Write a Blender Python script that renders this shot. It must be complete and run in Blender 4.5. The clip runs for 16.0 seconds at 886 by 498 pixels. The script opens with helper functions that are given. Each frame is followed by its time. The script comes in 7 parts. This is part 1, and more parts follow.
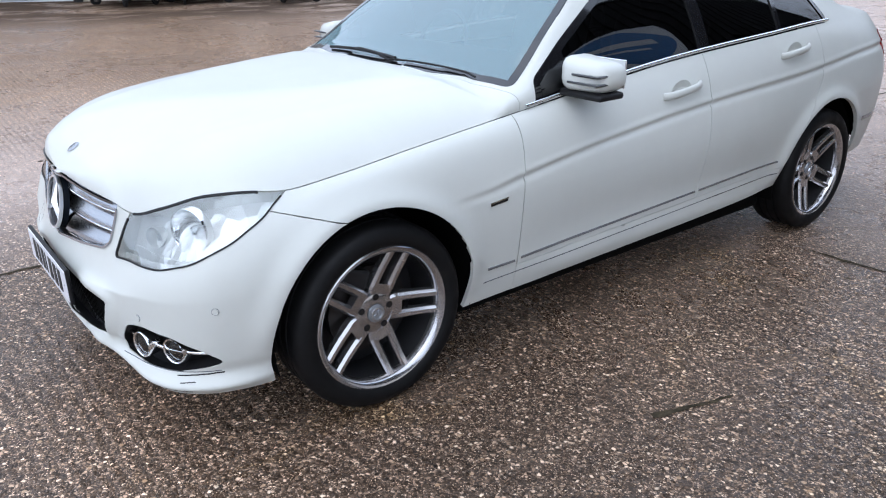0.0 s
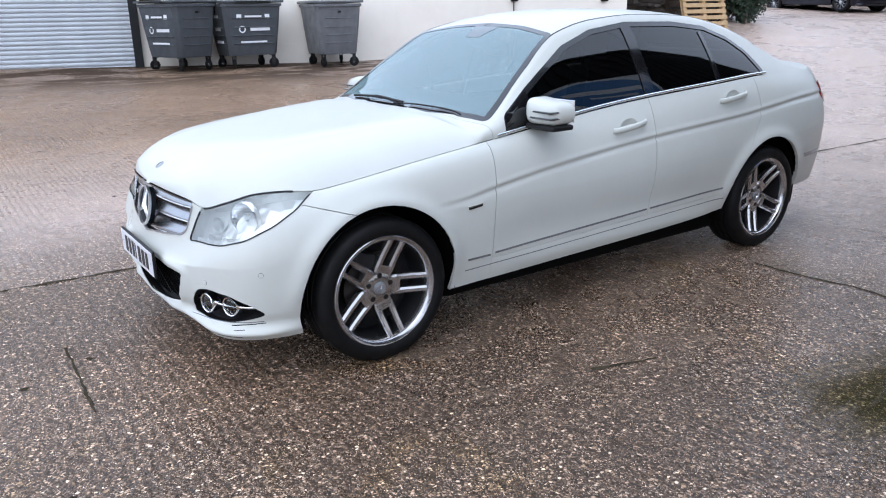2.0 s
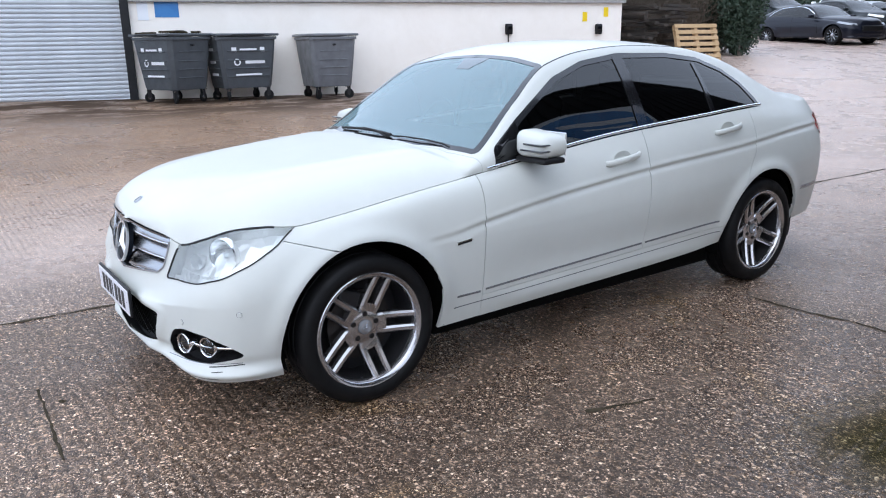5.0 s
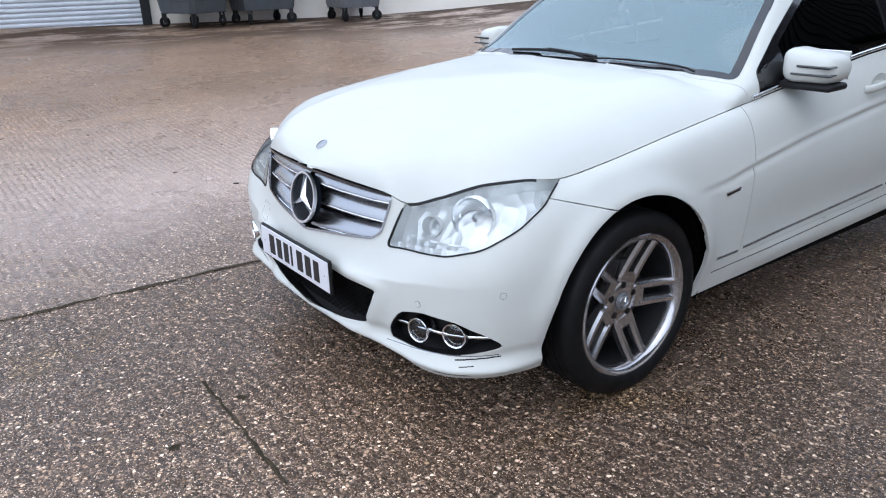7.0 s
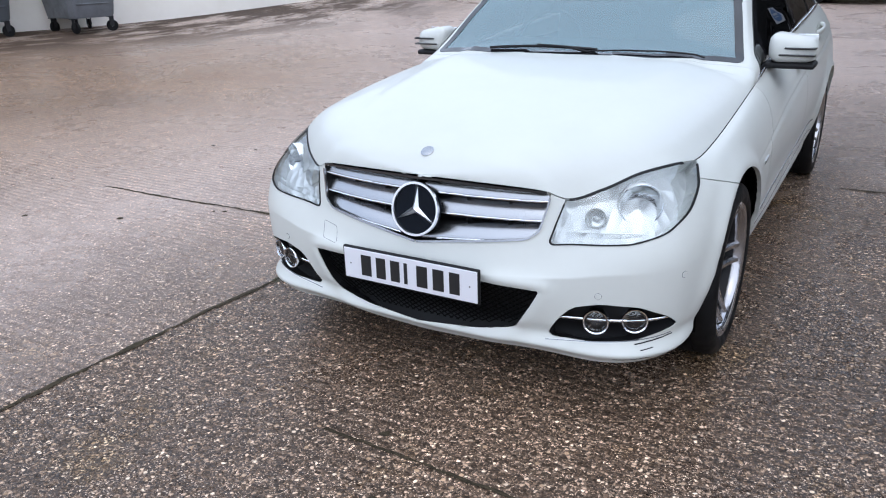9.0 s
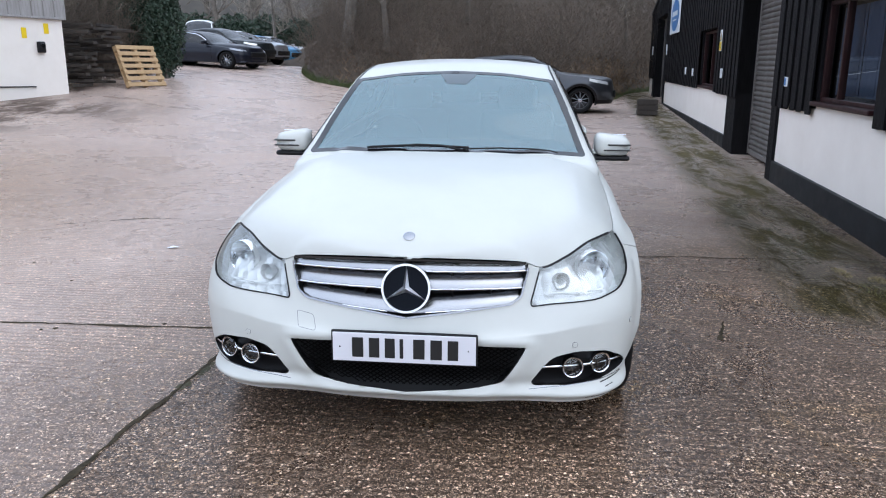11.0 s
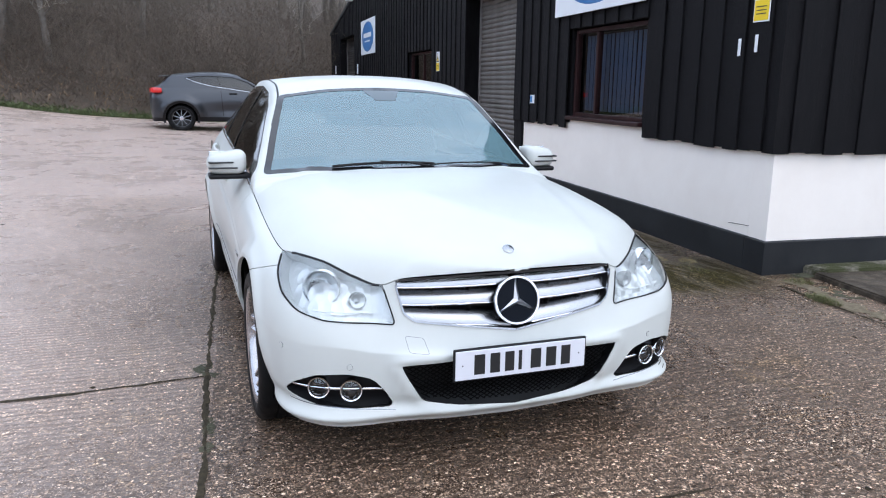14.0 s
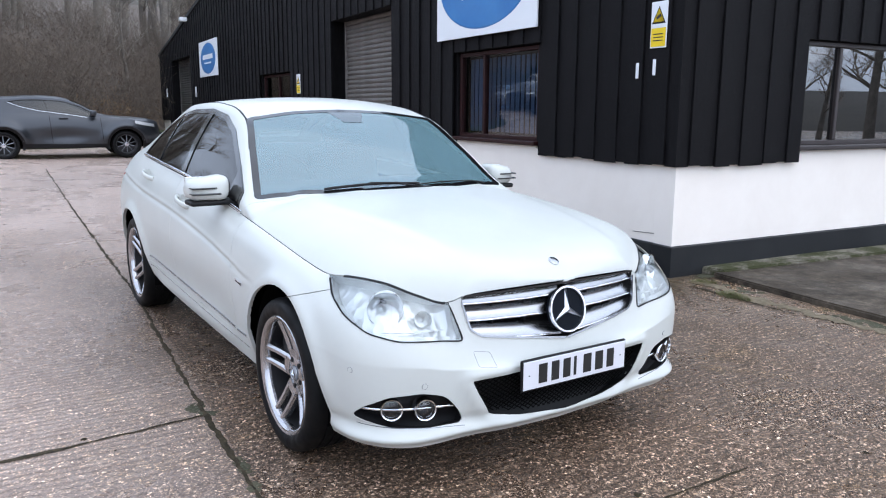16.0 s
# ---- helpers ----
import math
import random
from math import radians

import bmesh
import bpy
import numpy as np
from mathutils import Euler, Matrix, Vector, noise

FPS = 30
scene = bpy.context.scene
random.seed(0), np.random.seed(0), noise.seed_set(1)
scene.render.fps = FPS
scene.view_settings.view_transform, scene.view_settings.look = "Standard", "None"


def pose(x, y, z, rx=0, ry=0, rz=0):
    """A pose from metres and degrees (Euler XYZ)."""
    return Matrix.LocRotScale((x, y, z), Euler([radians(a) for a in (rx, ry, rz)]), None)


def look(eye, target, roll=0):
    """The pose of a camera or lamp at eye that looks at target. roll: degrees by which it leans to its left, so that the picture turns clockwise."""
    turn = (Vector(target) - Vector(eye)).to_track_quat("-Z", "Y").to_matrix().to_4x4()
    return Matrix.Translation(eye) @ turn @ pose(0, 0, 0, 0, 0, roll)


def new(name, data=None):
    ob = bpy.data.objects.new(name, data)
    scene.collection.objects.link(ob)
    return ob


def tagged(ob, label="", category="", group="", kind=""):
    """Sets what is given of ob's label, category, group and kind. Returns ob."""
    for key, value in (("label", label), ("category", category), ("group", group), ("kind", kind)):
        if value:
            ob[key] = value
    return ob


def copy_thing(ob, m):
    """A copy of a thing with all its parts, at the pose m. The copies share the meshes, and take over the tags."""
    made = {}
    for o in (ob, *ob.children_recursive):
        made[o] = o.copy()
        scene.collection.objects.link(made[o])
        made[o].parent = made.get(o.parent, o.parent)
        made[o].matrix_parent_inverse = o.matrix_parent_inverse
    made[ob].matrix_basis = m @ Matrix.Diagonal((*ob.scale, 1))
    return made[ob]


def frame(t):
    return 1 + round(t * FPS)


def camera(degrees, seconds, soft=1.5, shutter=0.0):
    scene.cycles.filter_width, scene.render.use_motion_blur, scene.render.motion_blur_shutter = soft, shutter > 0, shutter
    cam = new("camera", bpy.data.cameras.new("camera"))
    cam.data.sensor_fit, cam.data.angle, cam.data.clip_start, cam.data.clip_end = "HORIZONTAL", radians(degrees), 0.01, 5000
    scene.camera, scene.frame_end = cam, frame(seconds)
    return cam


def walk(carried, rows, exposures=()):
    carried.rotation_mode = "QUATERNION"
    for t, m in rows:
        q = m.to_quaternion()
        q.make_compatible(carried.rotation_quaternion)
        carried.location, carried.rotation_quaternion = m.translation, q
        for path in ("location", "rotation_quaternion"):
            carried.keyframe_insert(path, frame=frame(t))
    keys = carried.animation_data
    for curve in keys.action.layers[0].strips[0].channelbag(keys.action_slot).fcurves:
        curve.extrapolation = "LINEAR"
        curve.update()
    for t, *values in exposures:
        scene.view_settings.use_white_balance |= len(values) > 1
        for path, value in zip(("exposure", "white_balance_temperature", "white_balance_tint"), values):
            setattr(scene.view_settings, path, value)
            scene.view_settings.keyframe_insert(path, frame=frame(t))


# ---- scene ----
cam = camera(60.4, 16.0, soft=1.1)
PATH = [
    (0, (2.707, -1.201, 1.437), (1.244, -0.062, 0.688), -0.3),
    (0.5, (2.904, -1.307, 1.475), (1.354, -0.285, 0.73), 0.0),
    (1, (3.186, -1.335, 1.44), (1.596, -0.355, 0.725), -0.2),
    (1.5, (3.37, -1.416, 1.479), (1.783, -0.402, 0.807), -0.6),
    (2, (3.499, -1.549, 1.454), (1.935, -0.455, 0.855), -0.9),
    (2.5, (3.564, -1.624, 1.523), (2.061, -0.436, 0.949), -0.2),
    (3, (3.568, -1.547, 1.516), (2.081, -0.321, 0.984), -0.2),
    (3.2, (3.545, -1.509, 1.508), (2.063, -0.267, 1.0), -0.1),
    (5.3, (3.366, -1.45, 1.442), (1.777, -0.362, 0.903), -1.0),
    (5.5, (3.269, -1.498, 1.442), (1.675, -0.423, 0.887), -1.0),
    (6, (2.967, -1.635, 1.455), (1.383, -0.572, 0.852), -1.2),
    (6.5, (2.686, -1.658, 1.428), (1.102, -0.621, 0.784), -1.8),
    (7, (2.333, -1.84, 1.384), (0.819, -0.74, 0.68), -1.7),
    (7.5, (2.043, -2.018, 1.375), (0.602, -0.852, 0.623), -1.9),
    (8, (1.757, -2.14, 1.348), (0.445, -0.833, 0.594), -1.7),
    (8.2, (1.654, -2.243, 1.356), (0.41, -0.871, 0.603), -1.8),
    (10.3, (0.767, -3.238, 1.42), (0.326, -1.367, 0.868), -0.7),
    (10.5, (0.675, -3.262, 1.408), (0.321, -1.36, 0.904), -0.4),
    (11, (0.4, -3.328, 1.423), (0.201, -1.395, 0.949), 0.3),
    (11.5, (0.131, -3.458, 1.441), (0.071, -1.513, 0.978), 0.9),
    (12, (-0.138, -3.408, 1.409), (-0.04, -1.458, 0.977), 1.5),
    (12.2, (-0.219, -3.356, 1.406), (-0.08, -1.409, 0.97), 1.8),
    (12.5, (-0.388, -3.349, 1.405), (-0.168, -1.412, 0.956), 1.7),
    (13, (-0.682, -3.334, 1.415), (-0.309, -1.421, 0.968), 1.7),
    (13.5, (-0.94, -3.281, 1.408), (-0.426, -1.398, 0.969), 1.1),
    (14, (-1.171, -3.157, 1.4), (-0.502, -1.32, 0.979), 0.8),
    (14.5, (-1.448, -3.159, 1.41), (-0.631, -1.379, 1.005), 0.6),
    (15, (-1.664, -3.129, 1.411), (-0.746, -1.395, 1.021), 0.4),
    (15.5, (-1.817, -2.945, 1.389), (-0.797, -1.265, 1.019), 0.4),
    (16, (-1.948, -2.835, 1.385), (-0.869, -1.19, 1.024), 0.4),
]
walk(cam, [(t, look(eye, target, roll)) for t, eye, target, roll in PATH],
     exposures=[(0, -0.06), (2.5, -0.05), (5.5, -0.05), (8, -0.24), (11, -0.26), (13, -0.14), (16, 0.0)])

# ---- light: an overcast winter sky with a faint, very wide sun ----
world = bpy.data.worlds.new("overcast_sky")
scene.world = world
world.use_nodes = True
wt = world.node_tree
wt.nodes.clear()
w_out = wt.nodes.new("ShaderNodeOutputWorld")
w_bg = wt.nodes.new("ShaderNodeBackground")
w_sky = wt.nodes.new("ShaderNodeTexSky")
w_sky.sky_type = "NISHITA"
w_sky.sun_disc = False
w_sky.sun_elevation = radians(55)
w_sky.sun_rotation = radians(153)
w_sky.air_density, w_sky.dust_density, w_sky.ozone_density = 1.0, 4.0, 1.0
w_hue = wt.nodes.new("ShaderNodeHueSaturation")
w_hue.inputs["Saturation"].default_value = 0.22
w_mix = wt.nodes.new("ShaderNodeMixRGB")
w_mix.inputs["Fac"].default_value = 0.72
w_mix.inputs["Color2"].default_value = (10.4, 12.4, 16.3, 1)
wt.links.new(w_sky.outputs["Color"], w_hue.inputs["Color"])
wt.links.new(w_hue.outputs["Color"], w_mix.inputs["Color1"])
wt.links.new(w_mix.outputs["Color"], w_bg.inputs["Color"])
w_bg.inputs["Strength"].default_value = 0.165
wt.links.new(w_bg.outputs["Background"], w_out.inputs["Surface"])

sun_data = bpy.data.lights.new("sun", "SUN")
sun_data.energy = 0.78
sun_data.angle = radians(110)
sun_data.color = (1.0, 0.98, 0.95)
sun = new("sun", sun_data)
sun.matrix_world = look((7.5, -15, 24), (0, 0, 0))

# ---- helpers for materials ----
def mat(name, base, rough=0.5, metal=0.0, **more):
    m = bpy.data.materials.new(name)
    m.use_nodes = True
    b = m.node_tree.nodes["Principled BSDF"]
    b.inputs["Base Color"].default_value = (*base, 1)
    b.inputs["Roughness"].default_value = rough
    b.inputs["Metallic"].default_value = metal
    for key, value in more.items():
        b.inputs[key.replace("_", " ")].default_value = value
    return m


class Nodes:
    """Short names for node building inside one material."""

    def __init__(self, m):
        self.t = m.node_tree
        self.b = m.node_tree.nodes["Principled BSDF"]

    def node(self, kind):
        return self.t.nodes.new(kind)

    def link(self, a, b):
        self.t.links.new(a, b)

    def coords(self, kind="Object", scale=(1, 1, 1)):
        c = self.node("ShaderNodeTexCoord")
        mp = self.node("ShaderNodeMapping")
        mp.inputs["Scale"].default_value = scale
        self.link(c.outputs[kind], mp.inputs["Vector"])
        return mp.outputs["Vector"]

    def noise(self, vec, scale, detail=4.0, rough=0.55, distort=0.0):
        n = self.node("ShaderNodeTexNoise")
        n.inputs["Scale"].default_value = scale
        n.inputs["Detail"].default_value = detail
        n.inputs["Roughness"].default_value = rough
        n.inputs["Distortion"].default_value = distort
        self.link(vec, n.inputs["Vector"])
        return n.outputs["Fac"]

    def voronoi(self, vec, scale, feature="F1", out="Distance"):
        n = self.node("ShaderNodeTexVoronoi")
        n.feature = feature
        n.inputs["Scale"].default_value = scale
        self.link(vec, n.inputs["Vector"])
        return n.outputs[out]

    def ramp(self, fac, stops):
        n = self.node("ShaderNodeValToRGB")
        els = n.color_ramp.elements
        while len(els) < len(stops):
            els.new(0.5)
        for e, (p, c) in zip(els, stops):
            e.position = p
            e.color = (c, c, c, 1) if not isinstance(c, tuple) else (*c, 1)
        self.link(fac, n.inputs["Fac"])
        return n.outputs["Color"]

    def mix(self, fac, a, b, mode="MIX"):
        n = self.node("ShaderNodeMixRGB")
        n.blend_type = mode
        for socket, value in (("Fac", fac), ("Color1", a), ("Color2", b)):
            if isinstance(value, (int, float)):
                n.inputs[socket].default_value = value if socket == "Fac" else (value, value, value, 1)
            elif isinstance(value, tuple):
                n.inputs[socket].default_value = (*value, 1)
            else:
                self.link(value, n.inputs[socket])
        return n.outputs["Color"]

    def math(self, op, a, b=0.0):
        n = self.node("ShaderNodeMath")
        n.operation = op
        for i, value in enumerate((a, b)):
            if isinstance(value, (int, float)):
                n.inputs[i].default_value = value
            else:
                self.link(value, n.inputs[i])
        return n.outputs["Value"]

    def bump(self, height, strength=0.3, distance=0.01):
        n = self.node("ShaderNodeBump")
        n.inputs["Strength"].default_value = strength
        n.inputs["Distance"].default_value = distance
        self.link(height, n.inputs["Height"])
        self.link(n.outputs["Normal"], self.b.inputs["Normal"])
        return n

    def out(self, socket, value):
        self.link(value, self.b.inputs[socket])


# wet exposed-aggregate concrete: pale and brown pebbles in grey-brown cement, puddled patches, brushed ridges
m_concrete = mat("wet_aggregate_concrete", (0.2, 0.17, 0.15), 0.4)
n = Nodes(m_concrete)
v = n.coords("Object")
# a little warp makes the pebbles irregular
warp = n.node("ShaderNodeVectorMath")
warp.operation = "MULTIPLY_ADD"
wn = n.node("ShaderNodeTexNoise")
wn.inputs["Scale"].default_value = 70.0
wn.inputs["Detail"].default_value = 3.0
n.link(v, wn.inputs["Vector"])
n.link(wn.outputs["Color"], warp.inputs[0])
warp.inputs[1].default_value = (0.006, 0.006, 0.006)
n.link(v, warp.inputs[2])
pv = warp.outputs["Vector"]
def pebbles(scale, stops, gap):
    """Close-packed angular stones: a colour for each stone, and how far a spot lies inside its stone."""
    cells = n.node("ShaderNodeTexVoronoi")
    cells.inputs["Scale"].default_value = scale
    n.link(pv, cells.inputs["Vector"])
    edge = n.node("ShaderNodeTexVoronoi")
    edge.feature = "DISTANCE_TO_EDGE"
    edge.inputs["Scale"].default_value = scale
    n.link(pv, edge.inputs["Vector"])
    pick = n.node("ShaderNodeSeparateColor")
    n.link(cells.outputs["Color"], pick.inputs["Color"])
    return n.ramp(pick.outputs["Red"], stops), n.ramp(edge.outputs["Distance"], [(0.02, 0.0), (gap, 1.0)]), pick


STONE_TONES = [(0.0, (0.022, 0.016, 0.012)), (0.34, (0.072, 0.054, 0.041)), (0.58, (0.150, 0.112, 0.087)), (0.76, (0.300, 0.232, 0.184)), (0.90, (0.560, 0.450, 0.368)), (1.0, (0.92, 0.82, 0.71))]
coarse, in_coarse, pick = pebbles(88.0, STONE_TONES, 0.20)
grit, in_grit, _ = pebbles(210.0, STONE_TONES, 0.30)
cement = n.ramp(n.noise(v, 30, 6, 0.7), [(0.3, (0.007, 0.005, 0.004)), (0.7, (0.055, 0.040, 0.031))])
grit = n.mix(in_grit, cement, grit)
round_off = n.math("MULTIPLY", in_coarse, n.math("GREATER_THAN", pick.outputs["Blue"], 0.38))
fine = n.mix(round_off, grit, coarse)
# a sparse scatter of larger pale stones among the fine aggregate
stones = n.node("ShaderNodeTexVoronoi")
stones.inputs["Scale"].default_value = 46.0
n.link(pv, stones.inputs["Vector"])
stone_pick = n.node("ShaderNodeSeparateColor")
n.link(stones.outputs["Color"], stone_pick.inputs["Color"])
stone_at = n.math("MULTIPLY", n.math("GREATER_THAN", stone_pick.outputs["Green"], 0.94), n.ramp(stones.outputs["Distance"], [(0.26, 1.0), (0.40, 0.0)]))
fine = n.mix(stone_at, fine, n.ramp(stone_pick.outputs["Blue"], [(0.0, (0.30, 0.22, 0.15)), (0.5, (0.50, 0.41, 0.33)), (1.0, (0.74, 0.68, 0.60))]))
large = n.noise(v, 0.45, 5, 0.6, 0.4)
tone = n.ramp(large, [(0.3, (0.84, 0.72, 0.61)), (0.52, (1.34, 1.16, 1.0)), (0.72, (1.78, 1.52, 1.28))])
fine = n.mix(1.0, fine, tone, "MULTIPLY")
ochre_at = n.ramp(n.noise(v, 1.7, 6, 0.7, 0.5), [(0.56, 0.0), (0.68, 0.55)])
fine = n.mix(ochre_at, fine, n.mix(1.0, fine, (1.05, 0.96, 0.62), "MULTIPLY"))
# far half of the yard: smoother, lighter and pinker, with sky sheen painted in
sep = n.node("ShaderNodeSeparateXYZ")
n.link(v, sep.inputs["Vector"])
smooth_sheen_zone = n.math("ADD", n.math("MULTIPLY", sep.outputs["Y"], 0.16), -0.25)
smooth_sheen_zone2 = n.math("ADD", smooth_sheen_zone, n.math("MULTIPLY", n.math("SUBTRACT", n.noise(v, 0.35, 3), 0.5), 1.2))
# slabs beyond the lengthwise joint: a lighter pour plus painted sky sheen
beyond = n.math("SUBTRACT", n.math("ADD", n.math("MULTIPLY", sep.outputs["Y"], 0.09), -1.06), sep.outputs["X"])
pale_pour_sheen = n.math("MULTIPLY", n.math("GREATER_THAN", beyond, 0.0), n.math("ADD", 0.26, n.math("MULTIPLY", beyond, 0.34)))
pale_pour_sheen = n.math("ADD", pale_pour_sheen, n.math("MULTIPLY", n.math("SUBTRACT", n.noise(v, 0.9, 4), 0.5), 0.5))
zone = n.ramp(n.math("MAXIMUM", smooth_sheen_zone2, pale_pour_sheen), [(0.1, 0.0), (0.9, 1.0)])
# towards the bins the painted sheen fades and the yard stays brown
toward_bins = n.ramp(n.math("MULTIPLY", n.math("SUBTRACT", -2.6, sep.outputs["X"]), 0.28), [(0.0, 0.0), (1.0, 1.0)])
low_end = n.ramp(n.math("MULTIPLY", sep.outputs["Y"], 0.1), [(0.35, 1.0), (0.85, 0.0)])
browned = n.math("MULTIPLY", toward_bins, low_end)
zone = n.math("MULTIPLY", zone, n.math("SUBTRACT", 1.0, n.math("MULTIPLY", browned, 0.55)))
# these light tones also carry the sky's sheen as colour
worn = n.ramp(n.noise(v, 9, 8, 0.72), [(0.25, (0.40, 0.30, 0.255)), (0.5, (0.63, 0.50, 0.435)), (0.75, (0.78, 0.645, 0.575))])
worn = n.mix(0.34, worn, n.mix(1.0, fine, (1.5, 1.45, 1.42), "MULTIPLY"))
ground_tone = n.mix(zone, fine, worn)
ground_tone = n.mix(browned, ground_tone, n.mix(1.0, ground_tone, (0.88, 0.78, 0.66), "MULTIPLY"))
# streaks of moss and dirt along the workshop wall, and wet dirt at the foot of the unit by the bins
reach = n.math("MULTIPLY", n.math("SUBTRACT", n.math("ADD", n.math("MULTIPLY", sep.outputs["Y"], 0.0805), 2.99), sep.outputs["X"]), 0.85)
near_wall = n.ramp(reach, [(0.02, 0.35), (0.15, 1.0), (0.72, 1.0), (1.0, 0.0)])
near_wall = n.math("MULTIPLY", near_wall, n.ramp(n.math("MULTIPLY", sep.outputs["Y"], 0.5), [(0.38, 0.0), (0.62, 1.0)]))
streak = n.noise(n.coords("Object", (2.6, 0.75, 1)), 1.5, 7, 0.72, 0.5)
moss_at = n.math("MULTIPLY", near_wall, n.ramp(streak, [(0.38, 0.0), (0.58, 1.0)]))
damp_at = n.math("MULTIPLY", near_wall, n.ramp(n.noise(n.coords("Object", (1.6, 0.35, 1)), 1.1, 5, 0.65), [(0.34, 0.25), (0.56, 1.0)]))
ground_tone = n.mix(damp_at, ground_tone, n.mix(1.0, ground_tone, (0.42, 0.43, 0.39), "MULTIPLY"))
moss_tone = n.ramp(n.noise(v, 24, 5, 0.7), [(0.3, (0.018, 0.021, 0.007)), (0.7, (0.070, 0.073, 0.026))])
ground_tone = n.mix(n.math("MULTIPLY", moss_at, 0.95), ground_tone, n.mix(0.25, n.mix(1.0, ground_tone, (0.43, 0.45, 0.26), "MULTIPLY"), moss_tone))
unit_end = n.ramp(n.math("MULTIPLY", sep.outputs["Y"], 0.05), [(0.58, 1.0), (0.72, 0.0)])
reach2 = n.math("ADD", n.math("SUBTRACT", sep.outputs["X"], n.math("MULTIPLY", sep.outputs["Y"], 0.2533)), 13.43)
dirt_at = n.math("MULTIPLY", n.ramp(n.math("MULTIPLY", reach2, 0.1), [(0.0, 1.0), (0.20, 0.9), (0.42, 0.0)]), n.ramp(n.noise(n.coords("Object", (1.1, 0.4, 1)), 1.3, 6, 0.7), [(0.40, 0.1), (0.52, 1.0)]))
dirt_at = n.math("MULTIPLY", dirt_at, unit_end)
ground_tone = n.mix(n.math("MULTIPLY", dirt_at, 0.85), ground_tone, (0.038, 0.027, 0.020))
# the furrows of the tamped finish are darker than its ridges
furrow = n.node("ShaderNodeTexWave")
furrow.wave_type, furrow.bands_direction = "BANDS", "Y"
furrow.inputs["Scale"].default_value = 6.5
furrow.inputs["Distortion"].default_value = 3.2
furrow.inputs["Detail"].default_value = 3.0
n.link(v, furrow.inputs["Vector"])
furrow_tone = n.ramp(furrow.outputs["Color"], [(0.0, (0.56, 0.54, 0.52)), (0.30, (0.94, 0.94, 0.94)), (0.9, (1.14, 1.14, 1.14))])
ground_tone = n.mix(n.ramp(n.noise(v, 0.6, 3), [(0.36, 0.0), (0.56, 0.62)]), ground_tone, n.mix(1.0, ground_tone, furrow_tone, "MULTIPLY"))
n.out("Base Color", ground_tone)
m_concrete.node_tree.nodes["Principled BSDF"].inputs["Specular IOR Level"].default_value = 0.30
n.out("Specular IOR Level", n.ramp(n.math("MAXIMUM", n.math("MAXIMUM", dirt_at, moss_at), n.math("MULTIPLY", browned, 0.6)), [(0.0, 0.30), (1.0, 0.05)]))
wet = n.noise(v, 0.8, 6, 0.65, 0.8)
wet2 = n.noise(v, 5.0, 5, 0.7)
wetness = n.math("ADD", n.math("MULTIPLY", wet, 0.75), n.math("MULTIPLY", wet2, 0.25))
ridge = n.node("ShaderNodeTexWave")
ridge.wave_type, ridge.bands_direction = "BANDS", "Y"
ridge.inputs["Scale"].default_value = 6.5
ridge.inputs["Distortion"].default_value = 3.2
ridge.inputs["Detail"].default_value = 3.0
n.link(v, ridge.inputs["Vector"])
ridge_where = n.ramp(n.noise(v, 0.6, 3), [(0.38, 0.0), (0.55, 1.0)])
rough_base = n.ramp(wetness, [(0.32, 0.14), (0.5, 0.30), (0.68, 0.52)])
n.out("Roughness", n.math("MAXIMUM", rough_base, n.math("MULTIPLY", n.math("MAXIMUM", moss_at, dirt_at), 0.85)))
h = n.math("ADD", n.math("MULTIPLY", round_off, 0.55), n.math("MULTIPLY", n.mix(ridge_where, 0.0, ridge.outputs["Color"]), 0.40))
h = n.math("ADD", h, n.math("MULTIPLY", wet2, 0.5))
h = n.math("ADD", h, n.math("MULTIPLY", n.noise(n.coords("Object", (0.6, 1, 1)), 48, 3, 0.55), 1.1))
n.bump(h, 0.8, 0.006)

m_paint = mat("white_car_paint", (0.452, 0.476, 0.483), 0.4, 0.0, Coat_Weight=0.30, Coat_Roughness=0.05, Specular_IOR_Level=0.25)
n = Nodes(m_paint)
v = n.coords("Object")
n.out("Base Color", n.mix(n.ramp(n.noise(v, 2.5, 6, 0.7), [(0.35, 0.0), (0.75, 1.0)]), (0.592, 0.606, 0.572), (0.560, 0.573, 0.541)))
m_black_plastic = mat("black_plastic", (0.009, 0.009, 0.010), 0.5, 0.0, Specular_IOR_Level=0.25)
m_gloss_black = mat("gloss_black_trim", (0.006, 0.006, 0.007), 0.12, 0.0, Coat_Weight=0.5)
# black of trays and liners, and of the shade painted behind panel gaps
m_gap = mat("black_liner_and_gap_shade", (0.004, 0.004, 0.004), 0.9, 0.0, Specular_IOR_Level=0.05)
m_chrome = mat("chrome", (0.82, 0.83, 0.85), 0.12, 1.0)
m_satin = mat("satin_silver", (0.40, 0.41, 0.43), 0.27, 1.0)
m_star = mat("bright_star_silver", (0.88, 0.89, 0.91), 0.30, 1.0)
m_emblem = mat("black_emblem_face", (0.004, 0.006, 0.010), 0.5, 0.0, Specular_IOR_Level=0.1)
m_lamp_bright = mat("pale_lamp_housing", (0.76, 0.78, 0.77), 0.24, 0.4)
n = Nodes(m_lamp_bright)
facet = n.node("ShaderNodeTexVoronoi")
facet.inputs["Scale"].default_value = 26.0
n.link(n.coords("Object", (1, 1, 0.35)), facet.inputs["Vector"])
n.bump(facet.outputs["Distance"], 0.42, 0.02)
m_alloy = mat("silver_alloy_paint", (0.46, 0.45, 0.46), 0.17, 0.92, Coat_Weight=0.5)
